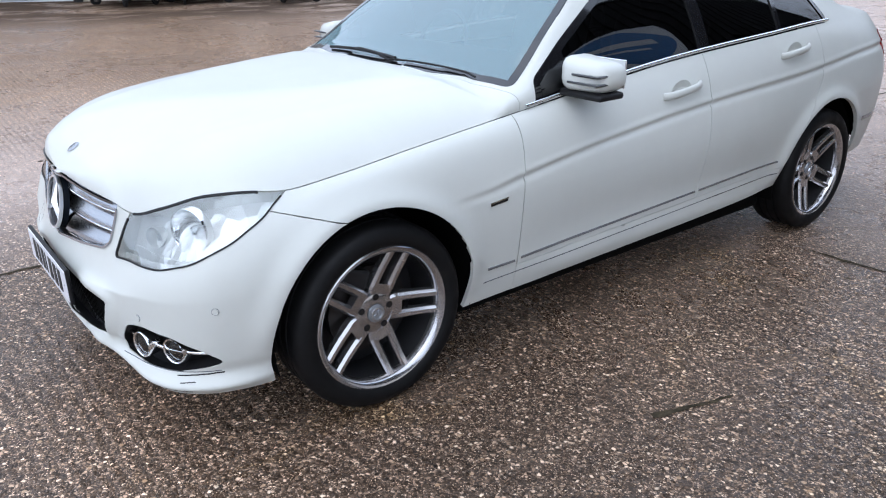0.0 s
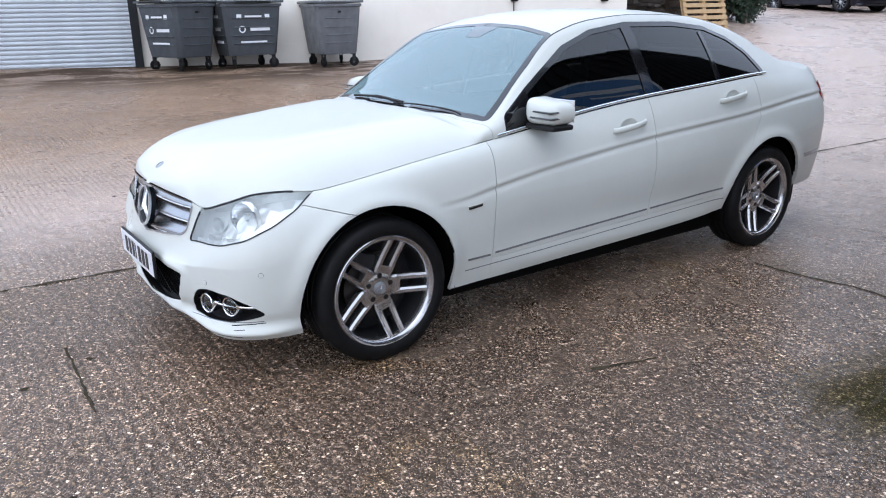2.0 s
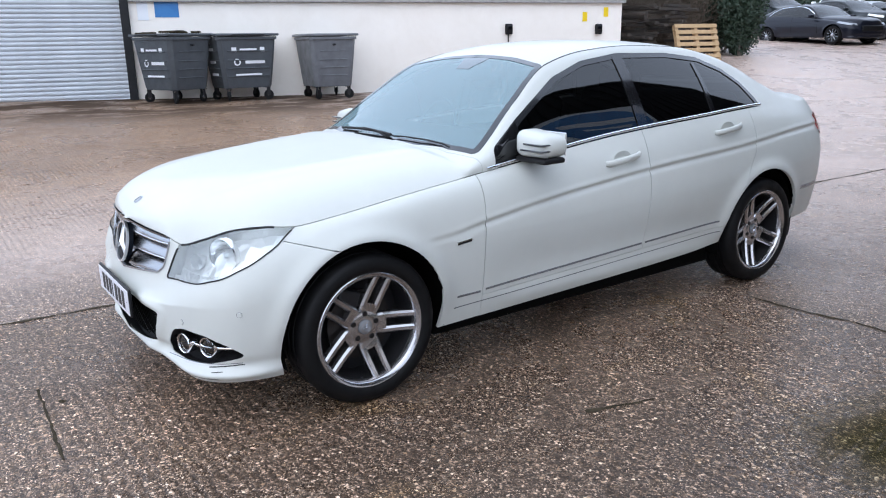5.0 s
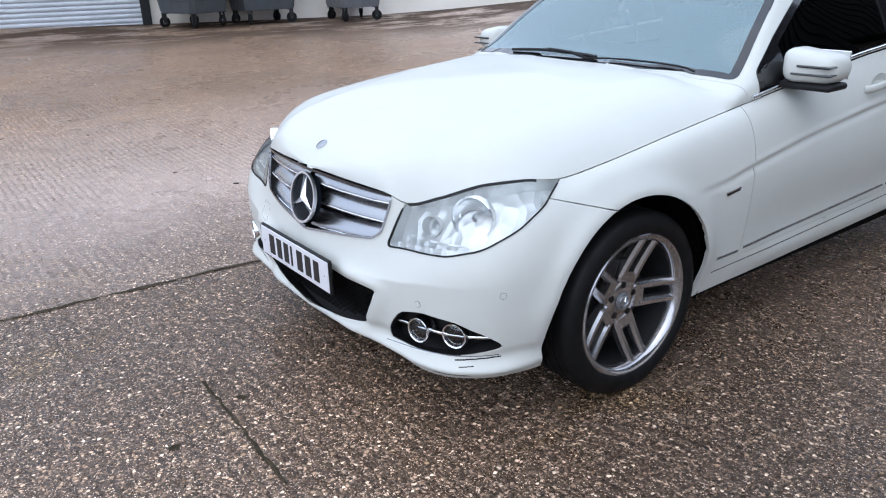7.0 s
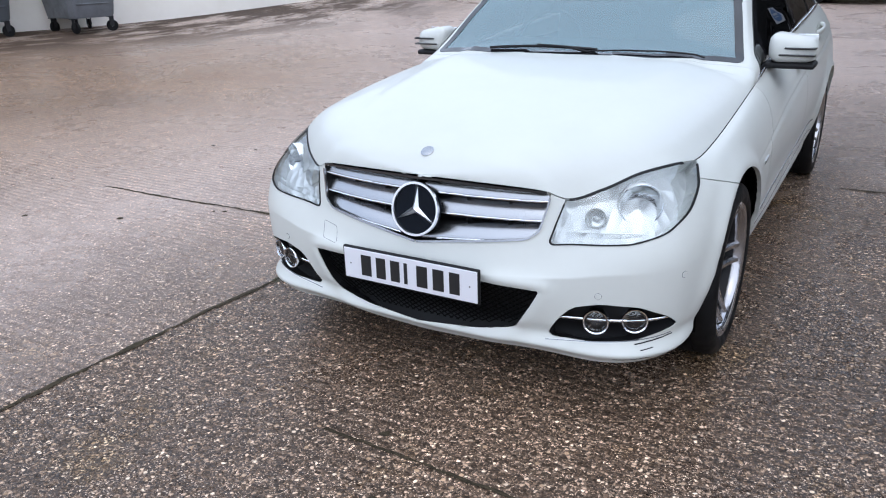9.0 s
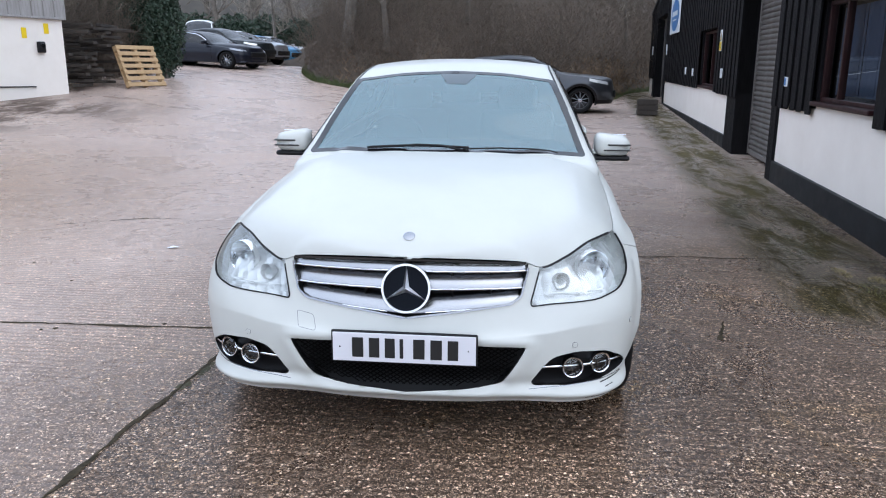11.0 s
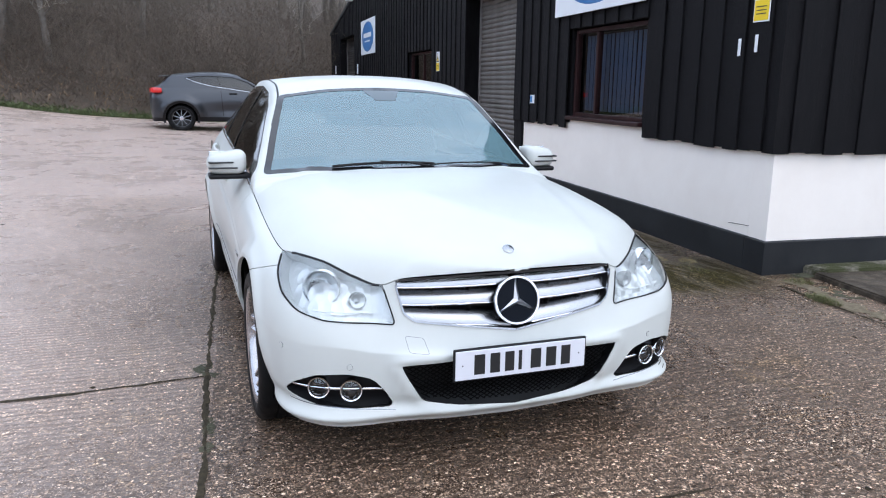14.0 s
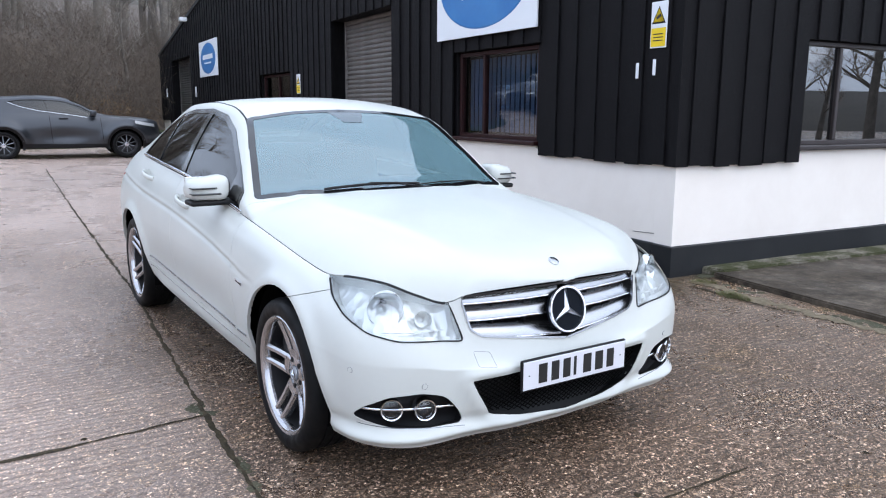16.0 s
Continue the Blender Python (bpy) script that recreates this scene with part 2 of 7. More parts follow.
m_rubber = mat("tyre_rubber", (0.006, 0.006, 0.0065), 0.75, 0.0, Specular_IOR_Level=0.18)
n = Nodes(m_rubber)
v = n.coords("Object")
n.out("Roughness", n.ramp(n.noise(v, 14, 4), [(0.3, 0.42), (0.7, 0.72)]))
n.bump(n.noise(v, 120, 3), 0.15, 0.002)
# disc and barrel tones are darkened with the shade inside the wheels
m_disc = mat("brake_disc_iron", (0.045, 0.04, 0.038), 0.5, 0.8)
m_dark_metal = mat("dark_metal_and_rim_shade", (0.022, 0.022, 0.024), 0.5, 0.4)


def glass(name, tint, gloss_rough=0.0, alpha=0.25, sky_veil=0.0):
    """Tinted clear pane: a see-through tint under a sharp surface reflection."""
    m = bpy.data.materials.new(name)
    m.use_nodes = True
    t = m.node_tree
    t.nodes.clear()
    o = t.nodes.new("ShaderNodeOutputMaterial")
    tr = t.nodes.new("ShaderNodeBsdfTransparent")
    tr.inputs["Color"].default_value = (*tint, 1)
    gl = t.nodes.new("ShaderNodeBsdfGlossy")
    gl.inputs["Roughness"].default_value = gloss_rough
    fr = t.nodes.new("ShaderNodeFresnel")
    fr.inputs["IOR"].default_value = 1.5
    mx = t.nodes.new("ShaderNodeMixShader")
    gain = t.nodes.new("ShaderNodeMath")
    gain.operation = "MULTIPLY_ADD"
    gain.use_clamp = True
    gain.inputs[1].default_value = 1.0
    gain.inputs[2].default_value = alpha
    t.links.new(fr.outputs["Fac"], gain.inputs[0])
    t.links.new(gain.outputs["Value"], mx.inputs["Fac"])
    t.links.new(tr.outputs["BSDF"], mx.inputs[1])
    t.links.new(gl.outputs["BSDF"], mx.inputs[2])
    last = mx.outputs["Shader"]
    # diffuse teal film stands in for the pale sky mirrored in the windscreen
    if sky_veil:
        df = t.nodes.new("ShaderNodeBsdfDiffuse")
        df.inputs["Color"].default_value = (0.32, 0.54, 0.59, 1)
        mm = t.nodes.new("ShaderNodeMixShader")
        ns = t.nodes.new("ShaderNodeTexNoise")
        ns.inputs["Scale"].default_value = 3.0
        ns.inputs["Detail"].default_value = 6.0
        mr = t.nodes.new("ShaderNodeMapRange")
        mr.inputs["To Min"].default_value = sky_veil * 0.75
        mr.inputs["To Max"].default_value = sky_veil * 1.25
        tc = t.nodes.new("ShaderNodeTexCoord")
        t.links.new(tc.outputs["Object"], ns.inputs["Vector"])
        t.links.new(ns.outputs["Fac"], mr.inputs["Value"])
        t.links.new(mr.outputs["Result"], mm.inputs["Fac"])
        t.links.new(last, mm.inputs[1])
        t.links.new(df.outputs["BSDF"], mm.inputs[2])
        last = mm.outputs["Shader"]
    t.links.new(last, o.inputs["Surface"])
    return m


m_windscreen = glass("windscreen_glass", (0.50, 0.60, 0.62), 0.01, 0.15, 0.26)
m_side_glass = glass("dark_tinted_glass", (0.10, 0.115, 0.12), 0.0, 0.03)
m_lens = glass("clear_lens", (0.93, 0.95, 0.96), 0.02, 0.05)
m_house_glass = glass("house_window_glass", (0.72, 0.76, 0.8), 0.0, 0.08)
m_mirror_glass = glass("reflective_window_glass", (0.30, 0.32, 0.35), 0.0, 0.20)

m_red_lamp = mat("red_lamp_plastic", (0.22, 0.006, 0.008), 0.2, 0.0, Coat_Weight=0.4, Specular_IOR_Level=0.3)
m_plate_white = mat("plate_white", (0.72, 0.72, 0.76), 0.35)
m_cabin_dark = mat("dark_cabin_trim", (0.03, 0.03, 0.033), 0.8)
m_bulb = mat("lamp_reflector", (0.90, 0.92, 0.94), 0.12, 1.0)
m_lamp_grey = mat("lamp_housing_grey", (0.33, 0.35, 0.38), 0.25, 0.7)


def weathered(name, a, b, scale, rough=(0.5, 0.8), bump=0.15, stretch=(1, 1, 1), metal=0.0):
    m = mat(name, a, rough[0], metal)
    k = Nodes(m)
    vec = k.coords("Object", stretch)
    f = k.noise(vec, scale, 6, 0.65, 0.3)
    k.out("Base Color", k.ramp(f, [(0.3, a), (0.7, b)]))
    k.out("Roughness", k.ramp(f, [(0.3, rough[0]), (0.7, rough[1])]))
    k.bump(k.noise(vec, scale * 9, 4, 0.6), bump, 0.004)
    return m


m_black_timber = weathered("black_stained_timber", (0.0032, 0.0031, 0.0038), (0.0128, 0.0118, 0.0128), 5, (0.55, 0.85), 0.6, (6, 6, 0.8))
m_black_timber.node_tree.nodes["Principled BSDF"].inputs["Specular IOR Level"].default_value = 0.11
m_white_render = weathered("white_painted_render", (0.93, 0.860, 0.785), (0.87, 0.796, 0.72), 1.6, (0.7, 0.9), 0.12)
m_plinth = weathered("dark_painted_plinth", (0.011, 0.012, 0.014), (0.026, 0.027, 0.028), 3, (0.45, 0.75), 0.25)
m_plinth.node_tree.nodes["Principled BSDF"].inputs["Specular IOR Level"].default_value = 0.2
m_cream_block = weathered("cream_painted_blockwork", (0.93, 0.875, 0.80), (0.86, 0.80, 0.72), 1.2, (0.7, 0.9), 0.25)
m_grey_cladding = weathered("weathered_grey_cladding", (0.38, 0.365, 0.355), (0.25, 0.24, 0.23), 4, (0.6, 0.9), 0.3, (4, 4, 0.5))
m_shutter_brown = weathered("brown_grey_steel_shutter", (0.19, 0.172, 0.158), (0.135, 0.122, 0.114), 3, (0.4, 0.6), 0.08)
m_shutter_grey = weathered("pale_grey_steel_shutter", (0.60, 0.63, 0.66), (0.50, 0.53, 0.57), 2, (0.35, 0.55), 0.06)
m_frame_red = weathered("dark_red_brown_window_frame", (0.030, 0.009, 0.009), (0.020, 0.007, 0.007), 4, (0.35, 0.5), 0.05)
m_frame_red.node_tree.nodes["Principled BSDF"].inputs["Specular IOR Level"].default_value = 0.2
m_blind = mat("blue_vertical_blind_fabric", (0.080, 0.130, 0.225), 0.8)
m_room_dark = mat("room_shade_backing", (0.05, 0.05, 0.055), 0.9)
m_sign_white = mat("white_sign_board", (0.80, 0.82, 0.84), 0.35)
m_sign_blue = weathered("blue_sign_print", (0.03, 0.16, 0.42), (0.05, 0.22, 0.50), 2, (0.3, 0.4), 0.0)
m_sign_yellow = mat("yellow_sign_print", (0.85, 0.60, 0.01), 0.4)
m_sign_black = mat("black_print", (0.012, 0.012, 0.012), 0.5)
m_bin_grey = weathered("dark_grey_bin_plastic", (0.075, 0.085, 0.095), (0.055, 0.062, 0.07), 5, (0.4, 0.6), 0.1)
m_bin_pale = weathered("mid_grey_galvanised_bin", (0.16, 0.17, 0.185), (0.11, 0.115, 0.125), 5, (0.4, 0.6), 0.1)
m_pallet = weathered("pale_pallet_pine", (0.52, 0.36, 0.20), (0.40, 0.26, 0.13), 7, (0.7, 0.9), 0.3, (1, 1, 1))
m_bark = weathered("grey_brown_bark", (0.09, 0.078, 0.066), (0.21, 0.185, 0.158), 6, (0.8, 0.95), 0.5)
m_twig = weathered("winter_twigs", (0.078, 0.060, 0.046), (0.185, 0.146, 0.112), 3, (0.8, 0.95), 0.2)
# lighter copy of the twigs for tree crowns: skylight painted into the colour
m_crown = weathered("skylit_bare_twigs", (0.19, 0.162, 0.132), (0.38, 0.33, 0.275), 2, (0.8, 0.95), 0.2)
m_litter = weathered("leaf_litter_bank", (0.045, 0.033, 0.024), (0.125, 0.093, 0.066), 3, (0.85, 0.98), 0.9)
m_evergreen = weathered("dark_evergreen_leaf", (0.012, 0.030, 0.016), (0.030, 0.055, 0.030), 6, (0.45, 0.7), 0.1)
m_moss = weathered("moss_and_dirt", (0.035, 0.040, 0.018), (0.085, 0.075, 0.045), 9, (0.8, 0.95), 0.9)
m_joint = weathered("dirt_filled_joint", (0.012, 0.011, 0.007), (0.085, 0.066, 0.042), 26, (0.7, 0.95), 0.8)
m_joint.node_tree.nodes["Principled BSDF"].inputs["Specular IOR Level"].default_value = 0.1
m_grass = weathered("rough_grass_blade", (0.05, 0.080, 0.024), (0.12, 0.14, 0.050), 5, (0.6, 0.8), 0.1)

# ---- helpers for meshes ----
def mesh_from(name, bm, material, smooth=False, sharp=None):
    me = bpy.data.meshes.new(name)
    bm.normal_update()
    bm.to_mesh(me)
    bm.free()
    mats = material if isinstance(material, (list, tuple)) else [material]
    for m in mats:
        me.materials.append(m)
    if smooth:
        for p in me.polygons:
            p.use_smooth = True
        if sharp:
            me.set_sharp_from_angle(angle=radians(sharp))
    return me


def thing(name, bm, material, label="", category="", group="", kind="", m=None, smooth=False, sharp=None):
    ob = new(name, mesh_from(name, bm, material, smooth, sharp))
    if m is not None:
        ob.matrix_world = m
    return tagged(ob, label, category, group, kind)


def holder(name, m, label, category, group="", kind=""):
    ob = new(name)
    ob.empty_display_size = 0.1
    ob.matrix_world = m
    return tagged(ob, label, category, group, kind)


def part(name, bm, material, parent, label="", smooth=False, sharp=None, m=None):
    ob = new(name, mesh_from(name, bm, material, smooth, sharp))
    ob.parent = parent
    if m is not None:
        ob.matrix_basis = m
    if label:
        ob["label"] = label
    return ob


def box(size, at=(0, 0, 0), bevel=0.0, segs=2, bm=None, turn=None):
    """A box of that size round at, with bevelled edges."""
    one = bmesh.new()
    bmesh.ops.create_cube(one, size=1.0)
    bmesh.ops.scale(one, vec=size, verts=one.verts)
    if bevel:
        bmesh.ops.bevel(one, geom=one.edges[:], offset=bevel, segments=segs, affect="EDGES", profile=0.5)
    if turn is not None:
        bmesh.ops.transform(one, matrix=turn, verts=one.verts)
    bmesh.ops.translate(one, vec=at, verts=one.verts)
    return join(bm, one)


def join(bm, one):
    if bm is None:
        return one
    me = bpy.data.meshes.new("temp")
    one.to_mesh(me)
    one.free()
    bm.from_mesh(me)
    bpy.data.meshes.remove(me)
    return bm


def lathe(profile, segs=32, axis="X", bm=None, at=(0, 0, 0), caps=False):
    """Turns (radius, along) pairs round an axis."""
    one = bmesh.new()
    rings = []
    for r, a in profile:
        ring = []
        for i in range(segs):
            c, s = math.cos(2 * math.pi * i / segs) * r, math.sin(2 * math.pi * i / segs) * r
            p = {"X": (a, c, s), "Y": (c, a, s), "Z": (c, s, a)}[axis]
            ring.append(one.verts.new(p))
        rings.append(ring)
    for a, b in zip(rings, rings[1:]):
        for i in range(segs):
            j = (i + 1) % segs
            one.faces.new((a[i], a[j], b[j], b[i]))
    for ring, r in ((rings[0], profile[0][0]), (rings[-1], profile[-1][0])):
        if caps and r > 1e-4:
            one.faces.new(ring)
    bmesh.ops.remove_doubles(one, verts=one.verts, dist=1e-5)
    bmesh.ops.recalc_face_normals(one, faces=one.faces)
    bmesh.ops.translate(one, vec=at, verts=one.verts)
    return join(bm, one)


def tube(points, radius, sides=6, bm=None, taper=None):
    """A round bar along points."""
    one = bmesh.new()
    pts = [Vector(p) for p in points]
    rings = []
    for i, p in enumerate(pts):
        d = (pts[min(i + 1, len(pts) - 1)] - pts[max(i - 1, 0)]).normalized()
        a = d.cross(Vector((0, 0, 1)) if abs(d.z) < 0.95 else Vector((1, 0, 0))).normalized()
        b = d.cross(a)
        r = radius if taper is None else radius + (taper - radius) * i / (len(pts) - 1)
        rings.append([one.verts.new(p + r * (math.cos(2 * math.pi * k / sides) * a + math.sin(2 * math.pi * k / sides) * b)) for k in range(sides)])
    for a, b in zip(rings, rings[1:]):
        for k in range(sides):
            one.faces.new((a[k], a[(k + 1) % sides], b[(k + 1) % sides], b[k]))
    one.faces.new(rings[0])
    one.faces.new(rings[-1])
    bmesh.ops.recalc_face_normals(one, faces=one.faces)
    return join(bm, one)


def slab(poly, z0, z1, bm=None, bevel=0.0):
    """An upright prism over a plan polygon."""
    one = bmesh.new()
    f = one.faces.new([one.verts.new((x, y, z0)) for x, y in poly])
    up = bmesh.ops.extrude_face_region(one, geom=[f])
    bmesh.ops.translate(one, vec=(0, 0, z1 - z0), verts=[g for g in up["geom"] if isinstance(g, bmesh.types.BMVert)])
    bmesh.ops.recalc_face_normals(one, faces=one.faces)
    if bevel:
        bmesh.ops.bevel(one, geom=one.edges[:], offset=bevel, segments=2, affect="EDGES")
    return join(bm, one)


# ---- ground: level round the white car, rising gently to the back and to the bins ----
def soft_plus(a, k=0.8):
    return k * math.log1p(math.exp(min(a / k, 30)))


def ground_z(x, y):
    left = 0.052 * soft_plus(-x - 4.0, 0.5)
    back = 0.017 * soft_plus(y - 7.5, 0.7)
    both = 0.047 * soft_plus(y - 7.5, 0.7) * min(max(-x / 9.0, 0.0), 1.0)
    both -= 0.028 * soft_plus(y - 16.5, 0.8) * min(max(-x / 9.0, 0.0), 1.0)
    far = min(1.0, max(0.0, (70 - abs(x)) / 30)) * min(1.0, max(0.0, (90 - y) / 40))
    return (left + back + both) * far if y > -12 else left * far


bm = bmesh.new()
xs = [-300, -150, -80, -60, -45] + [-35 + i for i in range(60)] + [30, 45, 80, 150, 300]
ys = [-300, -150, -80, -45, -30] + [-20 + i for i in range(70)] + [60, 80, 120, 180, 300]
rows = [[bm.verts.new((x, y, ground_z(x, y))) for x in xs] for y in ys]
for a, b in zip(rows, rows[1:]):
    for i in range(len(xs) - 1):
        bm.faces.new((a[i], a[i + 1], b[i + 1], b[i]))
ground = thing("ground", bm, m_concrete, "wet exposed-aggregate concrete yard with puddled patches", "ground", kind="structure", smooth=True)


def strip(name, pts, width, material, label, jitter=0.25, lift=0.003, seed=1):
    """A ragged-edged band lying on the ground along points."""
    rnd = random.Random(seed)
    bm = bmesh.new()
    fine = []
    for (x0, y0), (x1, y1) in zip(pts, pts[1:]):
        k = max(2, int(math.hypot(x1 - x0, y1 - y0) / 0.025))
        fine += [(x0 + (x1 - x0) * i / k, y0 + (y1 - y0) * i / k) for i in range(k)]
    fine.append(pts[-1])
    prev = None
    for i, (x, y) in enumerate(fine):
        x2, y2 = fine[min(i + 1, len(fine) - 1)]
        x1, y1 = fine[max(i - 1, 0)]
        d = math.hypot(x2 - x1, y2 - y1)
        nx, ny = -(y2 - y1) / d, (x2 - x1) / d
        w = width * 0.5
        wob = noise.noise((x * 2.1, y * 2.1, seed)) * width * 0.45 + noise.noise((x * 13, y * 13, seed)) * width * 0.5
        swell = max(0.25, 0.85 + 0.9 * noise.noise((x * 5.3, y * 5.3, seed + 9)))
        a = w * (swell + jitter * rnd.uniform(-1, 1)) + wob
        b = w * (swell + jitter * rnd.uniform(-1, 1)) - wob
        p, q = (x + nx * a, y + ny * a), (x - nx * b, y - ny * b)
        cur = [bm.verts.new((*p, ground_z(*p) + lift)), bm.verts.new((x, y, ground_z(x, y) + lift + 0.001)), bm.verts.new((*q, ground_z(*q) + lift))]
        if prev:
            bm.faces.new((prev[0], prev[1], cur[1], cur[0]))
            bm.faces.new((prev[1], prev[2], cur[2], cur[1]))
        prev = cur
    bmesh.ops.recalc_face_normals(bm, faces=bm.faces)
    ob = thing(name, bm, material, label, "ground joint", kind="structure")
    return ob


strip("slab_joint", [(-1.28, -6), (-1.17, -1.32), (-1.13, -0.75), (-1.05, 0.5), (-0.94, 1.8), (-0.83, 3.05), (-0.66, 6.1), (-0.2, 14.6)], 0.026, m_joint, "dirt-filled lengthwise joint between two concrete slabs", 0.3, seed=2)
strip("slab_joint", [(-1.06, 0.50), (-1.9, 0.46), (-2.5, 0.44), (-3.3, 0.42)], 0.022, m_joint, "dirt-filled cross joint between two concrete slabs", 0.3, seed=3)
strip("slab_crack", [(1.05, 2.40), (1.35, 2.40), (1.6, 2.45), (1.95, 2.43), (2.6, 2.47)], 0.022, m_joint, "dark crack across the wet concrete", 0.5, seed=4)
strip("slab_crack", [(1.47, 0.62), (1.52, 0.78), (1.57, 0.93)], 0.02, m_joint, "short dark gouge in the wet concrete", 0.6, seed=5)
strip("slab_crack", [(-0.12, -1.135), (0.13, -1.14), (0.38, -1.15), (0.60, -1.155)], 0.011, m_joint, "thin dark crack in the wet concrete", 0.6, seed=6)
strip("slab_crack", [(-3.7, 2.9), (-3.1, 3.3), (-2.75, 3.35)], 0.02, m_joint, "short dark crack in the pale concrete", 0.8, seed=8)
strip("slab_crack", [(0.9, 7.4), (1.9, 7.9), (3.0, 8.1), (3.6, 8.6)], 0.02, m_joint, "thin old seam across the yard behind the car", 0.8, seed=9)

# ---- the black timber-clad workshop beside the car ----
WX, WY, WANG = 3.10, 1.37, radians(4.6)
WDIR = Vector((math.sin(WANG), math.cos(WANG), 0))
WOUT = Vector((-math.cos(WANG), math.sin(WANG), 0))
# in this frame: x out of the wall to the yard, y along the wall away from the corner, z up
WM2 = Matrix.Translation((WX, WY, 0)) @ Matrix.Rotation(-WANG, 4, "Z")
# plain frame: +x into the building, +y along the long wall


def roof_z(s):
    """Height of the cladding's top along the long wall."""
    return 4.9 if s < 14.5 else 4.9 - (s - 14.5) * 0.148


def wall_piece(name, x0, x1, y0, y1, z0, z1, material, parent=None, bevel=0.0, label="", bm=None):
    return box((x1 - x0, y1 - y0, z1 - z0), ((x0 + x1) / 2, (y0 + y1) / 2, (z0 + z1) / 2), bevel, bm=bm)


# long wall: white rendered base, dark plinth, openings left for windows and shutters
OPEN = [(2.0, 3.68, 1.05, 2.06), (5.5, 7.95, -0.5, 2.82), (10.2, 12.4, 1.0, 2.1), (20.3, 23.6, -0.5, 2.95)]
bm = None
cuts = [(0.0, 5.2), (8.75, 20.2), (23.8, 26)]
for a, b in cuts:
    bm = wall_piece("", 0.02, 0.24, a if a else 0.241, b, 0.26, 0.98, None, bm=bm)
for a, b, z in ((2.0, 3.68, 1.05), (10.2, 12.4, 1.0)):
    bm = wall_piece("", 0.02, 0.24, a - 0.02, b + 0.02, 0.98, z, None, bm=bm)
wall_long = thing("wall_long", bm, m_white_render, "white painted rendered base of the workshop's long wall", "wall", kind="structure", m=WM2)
bm = None
for a, b in cuts:
    bm = wall_piece("", -0.02, 0.24, a if a else 0.221, b, -0.6, 0.262, None, bevel=0.006, bm=bm)
plinth_long = thing("plinth_long", bm, m_plinth, "dark painted plinth along the foot of the white wall", "plinth", kind="structure", m=WM2)
# end wall towards the camera: runs off to the right of the corner
bm = wall_piece("", 0.02, 9.0, 0.02, 0.24, 0.26, 0.985, None)
bm = wall_piece("", 1.48, 3.42, 0.02, 0.24, 0.985, 1.08, None, bm=bm)
wall_end = thing("wall_end", bm, m_white_render, "white painted rendered base of the workshop's end wall", "wall", kind="structure", m=WM2)
bm = wall_piece("", -0.02, 9.0, -0.02, 0.22, -0.6, 0.258, None, bevel=0.006)
plinth_end = thing("plinth_end", bm, m_plinth, "dark painted plinth along the foot of the end wall", "plinth", kind="structure", m=WM2)


def clad_boards(name, along_x, a0, a1, z_of, openings, label):
    """Upright black boards with narrow cover boards, joined per run; boards round openings stop short."""
    root = holder(name, WM2, label, "wall", kind="structure")
    s = a0
    i = 0
    rnd = random.Random(11)
    bm_back = None
    while s < a1 - 0.01:
        w = 0.15
        e = min(s + w, a1)
        mid = (s + e) / 2
        spans = [(0.93 + rnd.uniform(-0.012, 0.012), z_of(mid))]
        for o0, o1, oz0, oz1 in openings:
            if o0 - 0.02 < mid < o1 + 0.02:
                spans = [(lo, min(hi, oz0)) for lo, hi in spans if oz0 > lo + 0.3] + [(oz1, hi) for lo, hi in spans]
        for lo, hi in spans:
            d = 0.028 if i % 2 else 0.006
            d += rnd.uniform(-0.004, 0.004)
            t = 0.022
            over = 0.012 if i % 2 else -0.002
            size = (t, e - s + 2 * over, hi - lo)
            at = (-d, mid, (lo + hi) / 2)
            if along_x:
                size, at = (size[1], t, size[2]), (mid, -d, at[2])
            part("board", box(size, at, 0.003, 1), m_black_timber, root)
        s = e
        i += 1
    return root


clad_long = clad_boards("cladding_long", False, -0.02, 26.0, roof_z, OPEN, "black-stained upright timber boarding on the long wall")
clad_end = clad_boards("cladding_end", True, -0.03, 9.0, lambda s: 4.9, [(1.5, 3.4, 1.08, 2.02)], "black-stained upright timber boarding on the end wall")
# backing behind the boards, with the openings left free
bm = None
edges = sorted({0.02, 26.0, *[v for o in OPEN for v in o[:2]]})
for a, b in zip(edges, edges[1:]):
    z0, z1 = 0.984, min(roof_z(a), roof_z(b))
    hole = next((o for o in OPEN if o[0] <= a and b <= o[1]), None)
    if hole:
        bm = wall_piece("", 0.02, 0.2, a, b, hole[3], z1, None, bm=bm)
    else:
        bm = wall_piece("", 0.02, 0.2, a, b, z0, z1, None, bm=bm)
thing("wall_backing_long", bm, m_black_timber, "dark sheathing behind the black boarding", "wall", kind="structure", m=WM2)
bm = None
for a, b, z0, z1 in ((0.2, 1.5, 0.99, 4.9), (1.5, 3.4, 2.02, 4.9), (3.4, 9.0, 0.99, 4.9)):
    bm = wall_piece("", a, b, 0.02, 0.2, z0, z1, None, bm=bm)
thing("wall_backing_end", bm, m_black_timber, "dark sheathing behind the black boarding", "wall", kind="structure", m=WM2)
bm = slab([(-0.06, -0.1), (9.2, -0.1), (9.2, 14.5), (-0.06, 14.5)], 4.92, 5.02)
one = box((9.26, 11.75, 0.10), (0, 0, 0), 0.0, turn=Matrix.Rotation(-math.atan(0.148), 4, "X"))
bmesh.ops.translate(one, vec=(4.57, 20.3, 4.12), verts=one.verts)
bm = join(bm, one)
thing("roof", bm, m_plinth, "dark flat roof sheet over the workshop", "roof", kind="structure", m=WM2)
# closing walls, never seen
bm = wall_piece("", 8.8, 9.0, 0.24, 26, -0.5, 4.9, None)
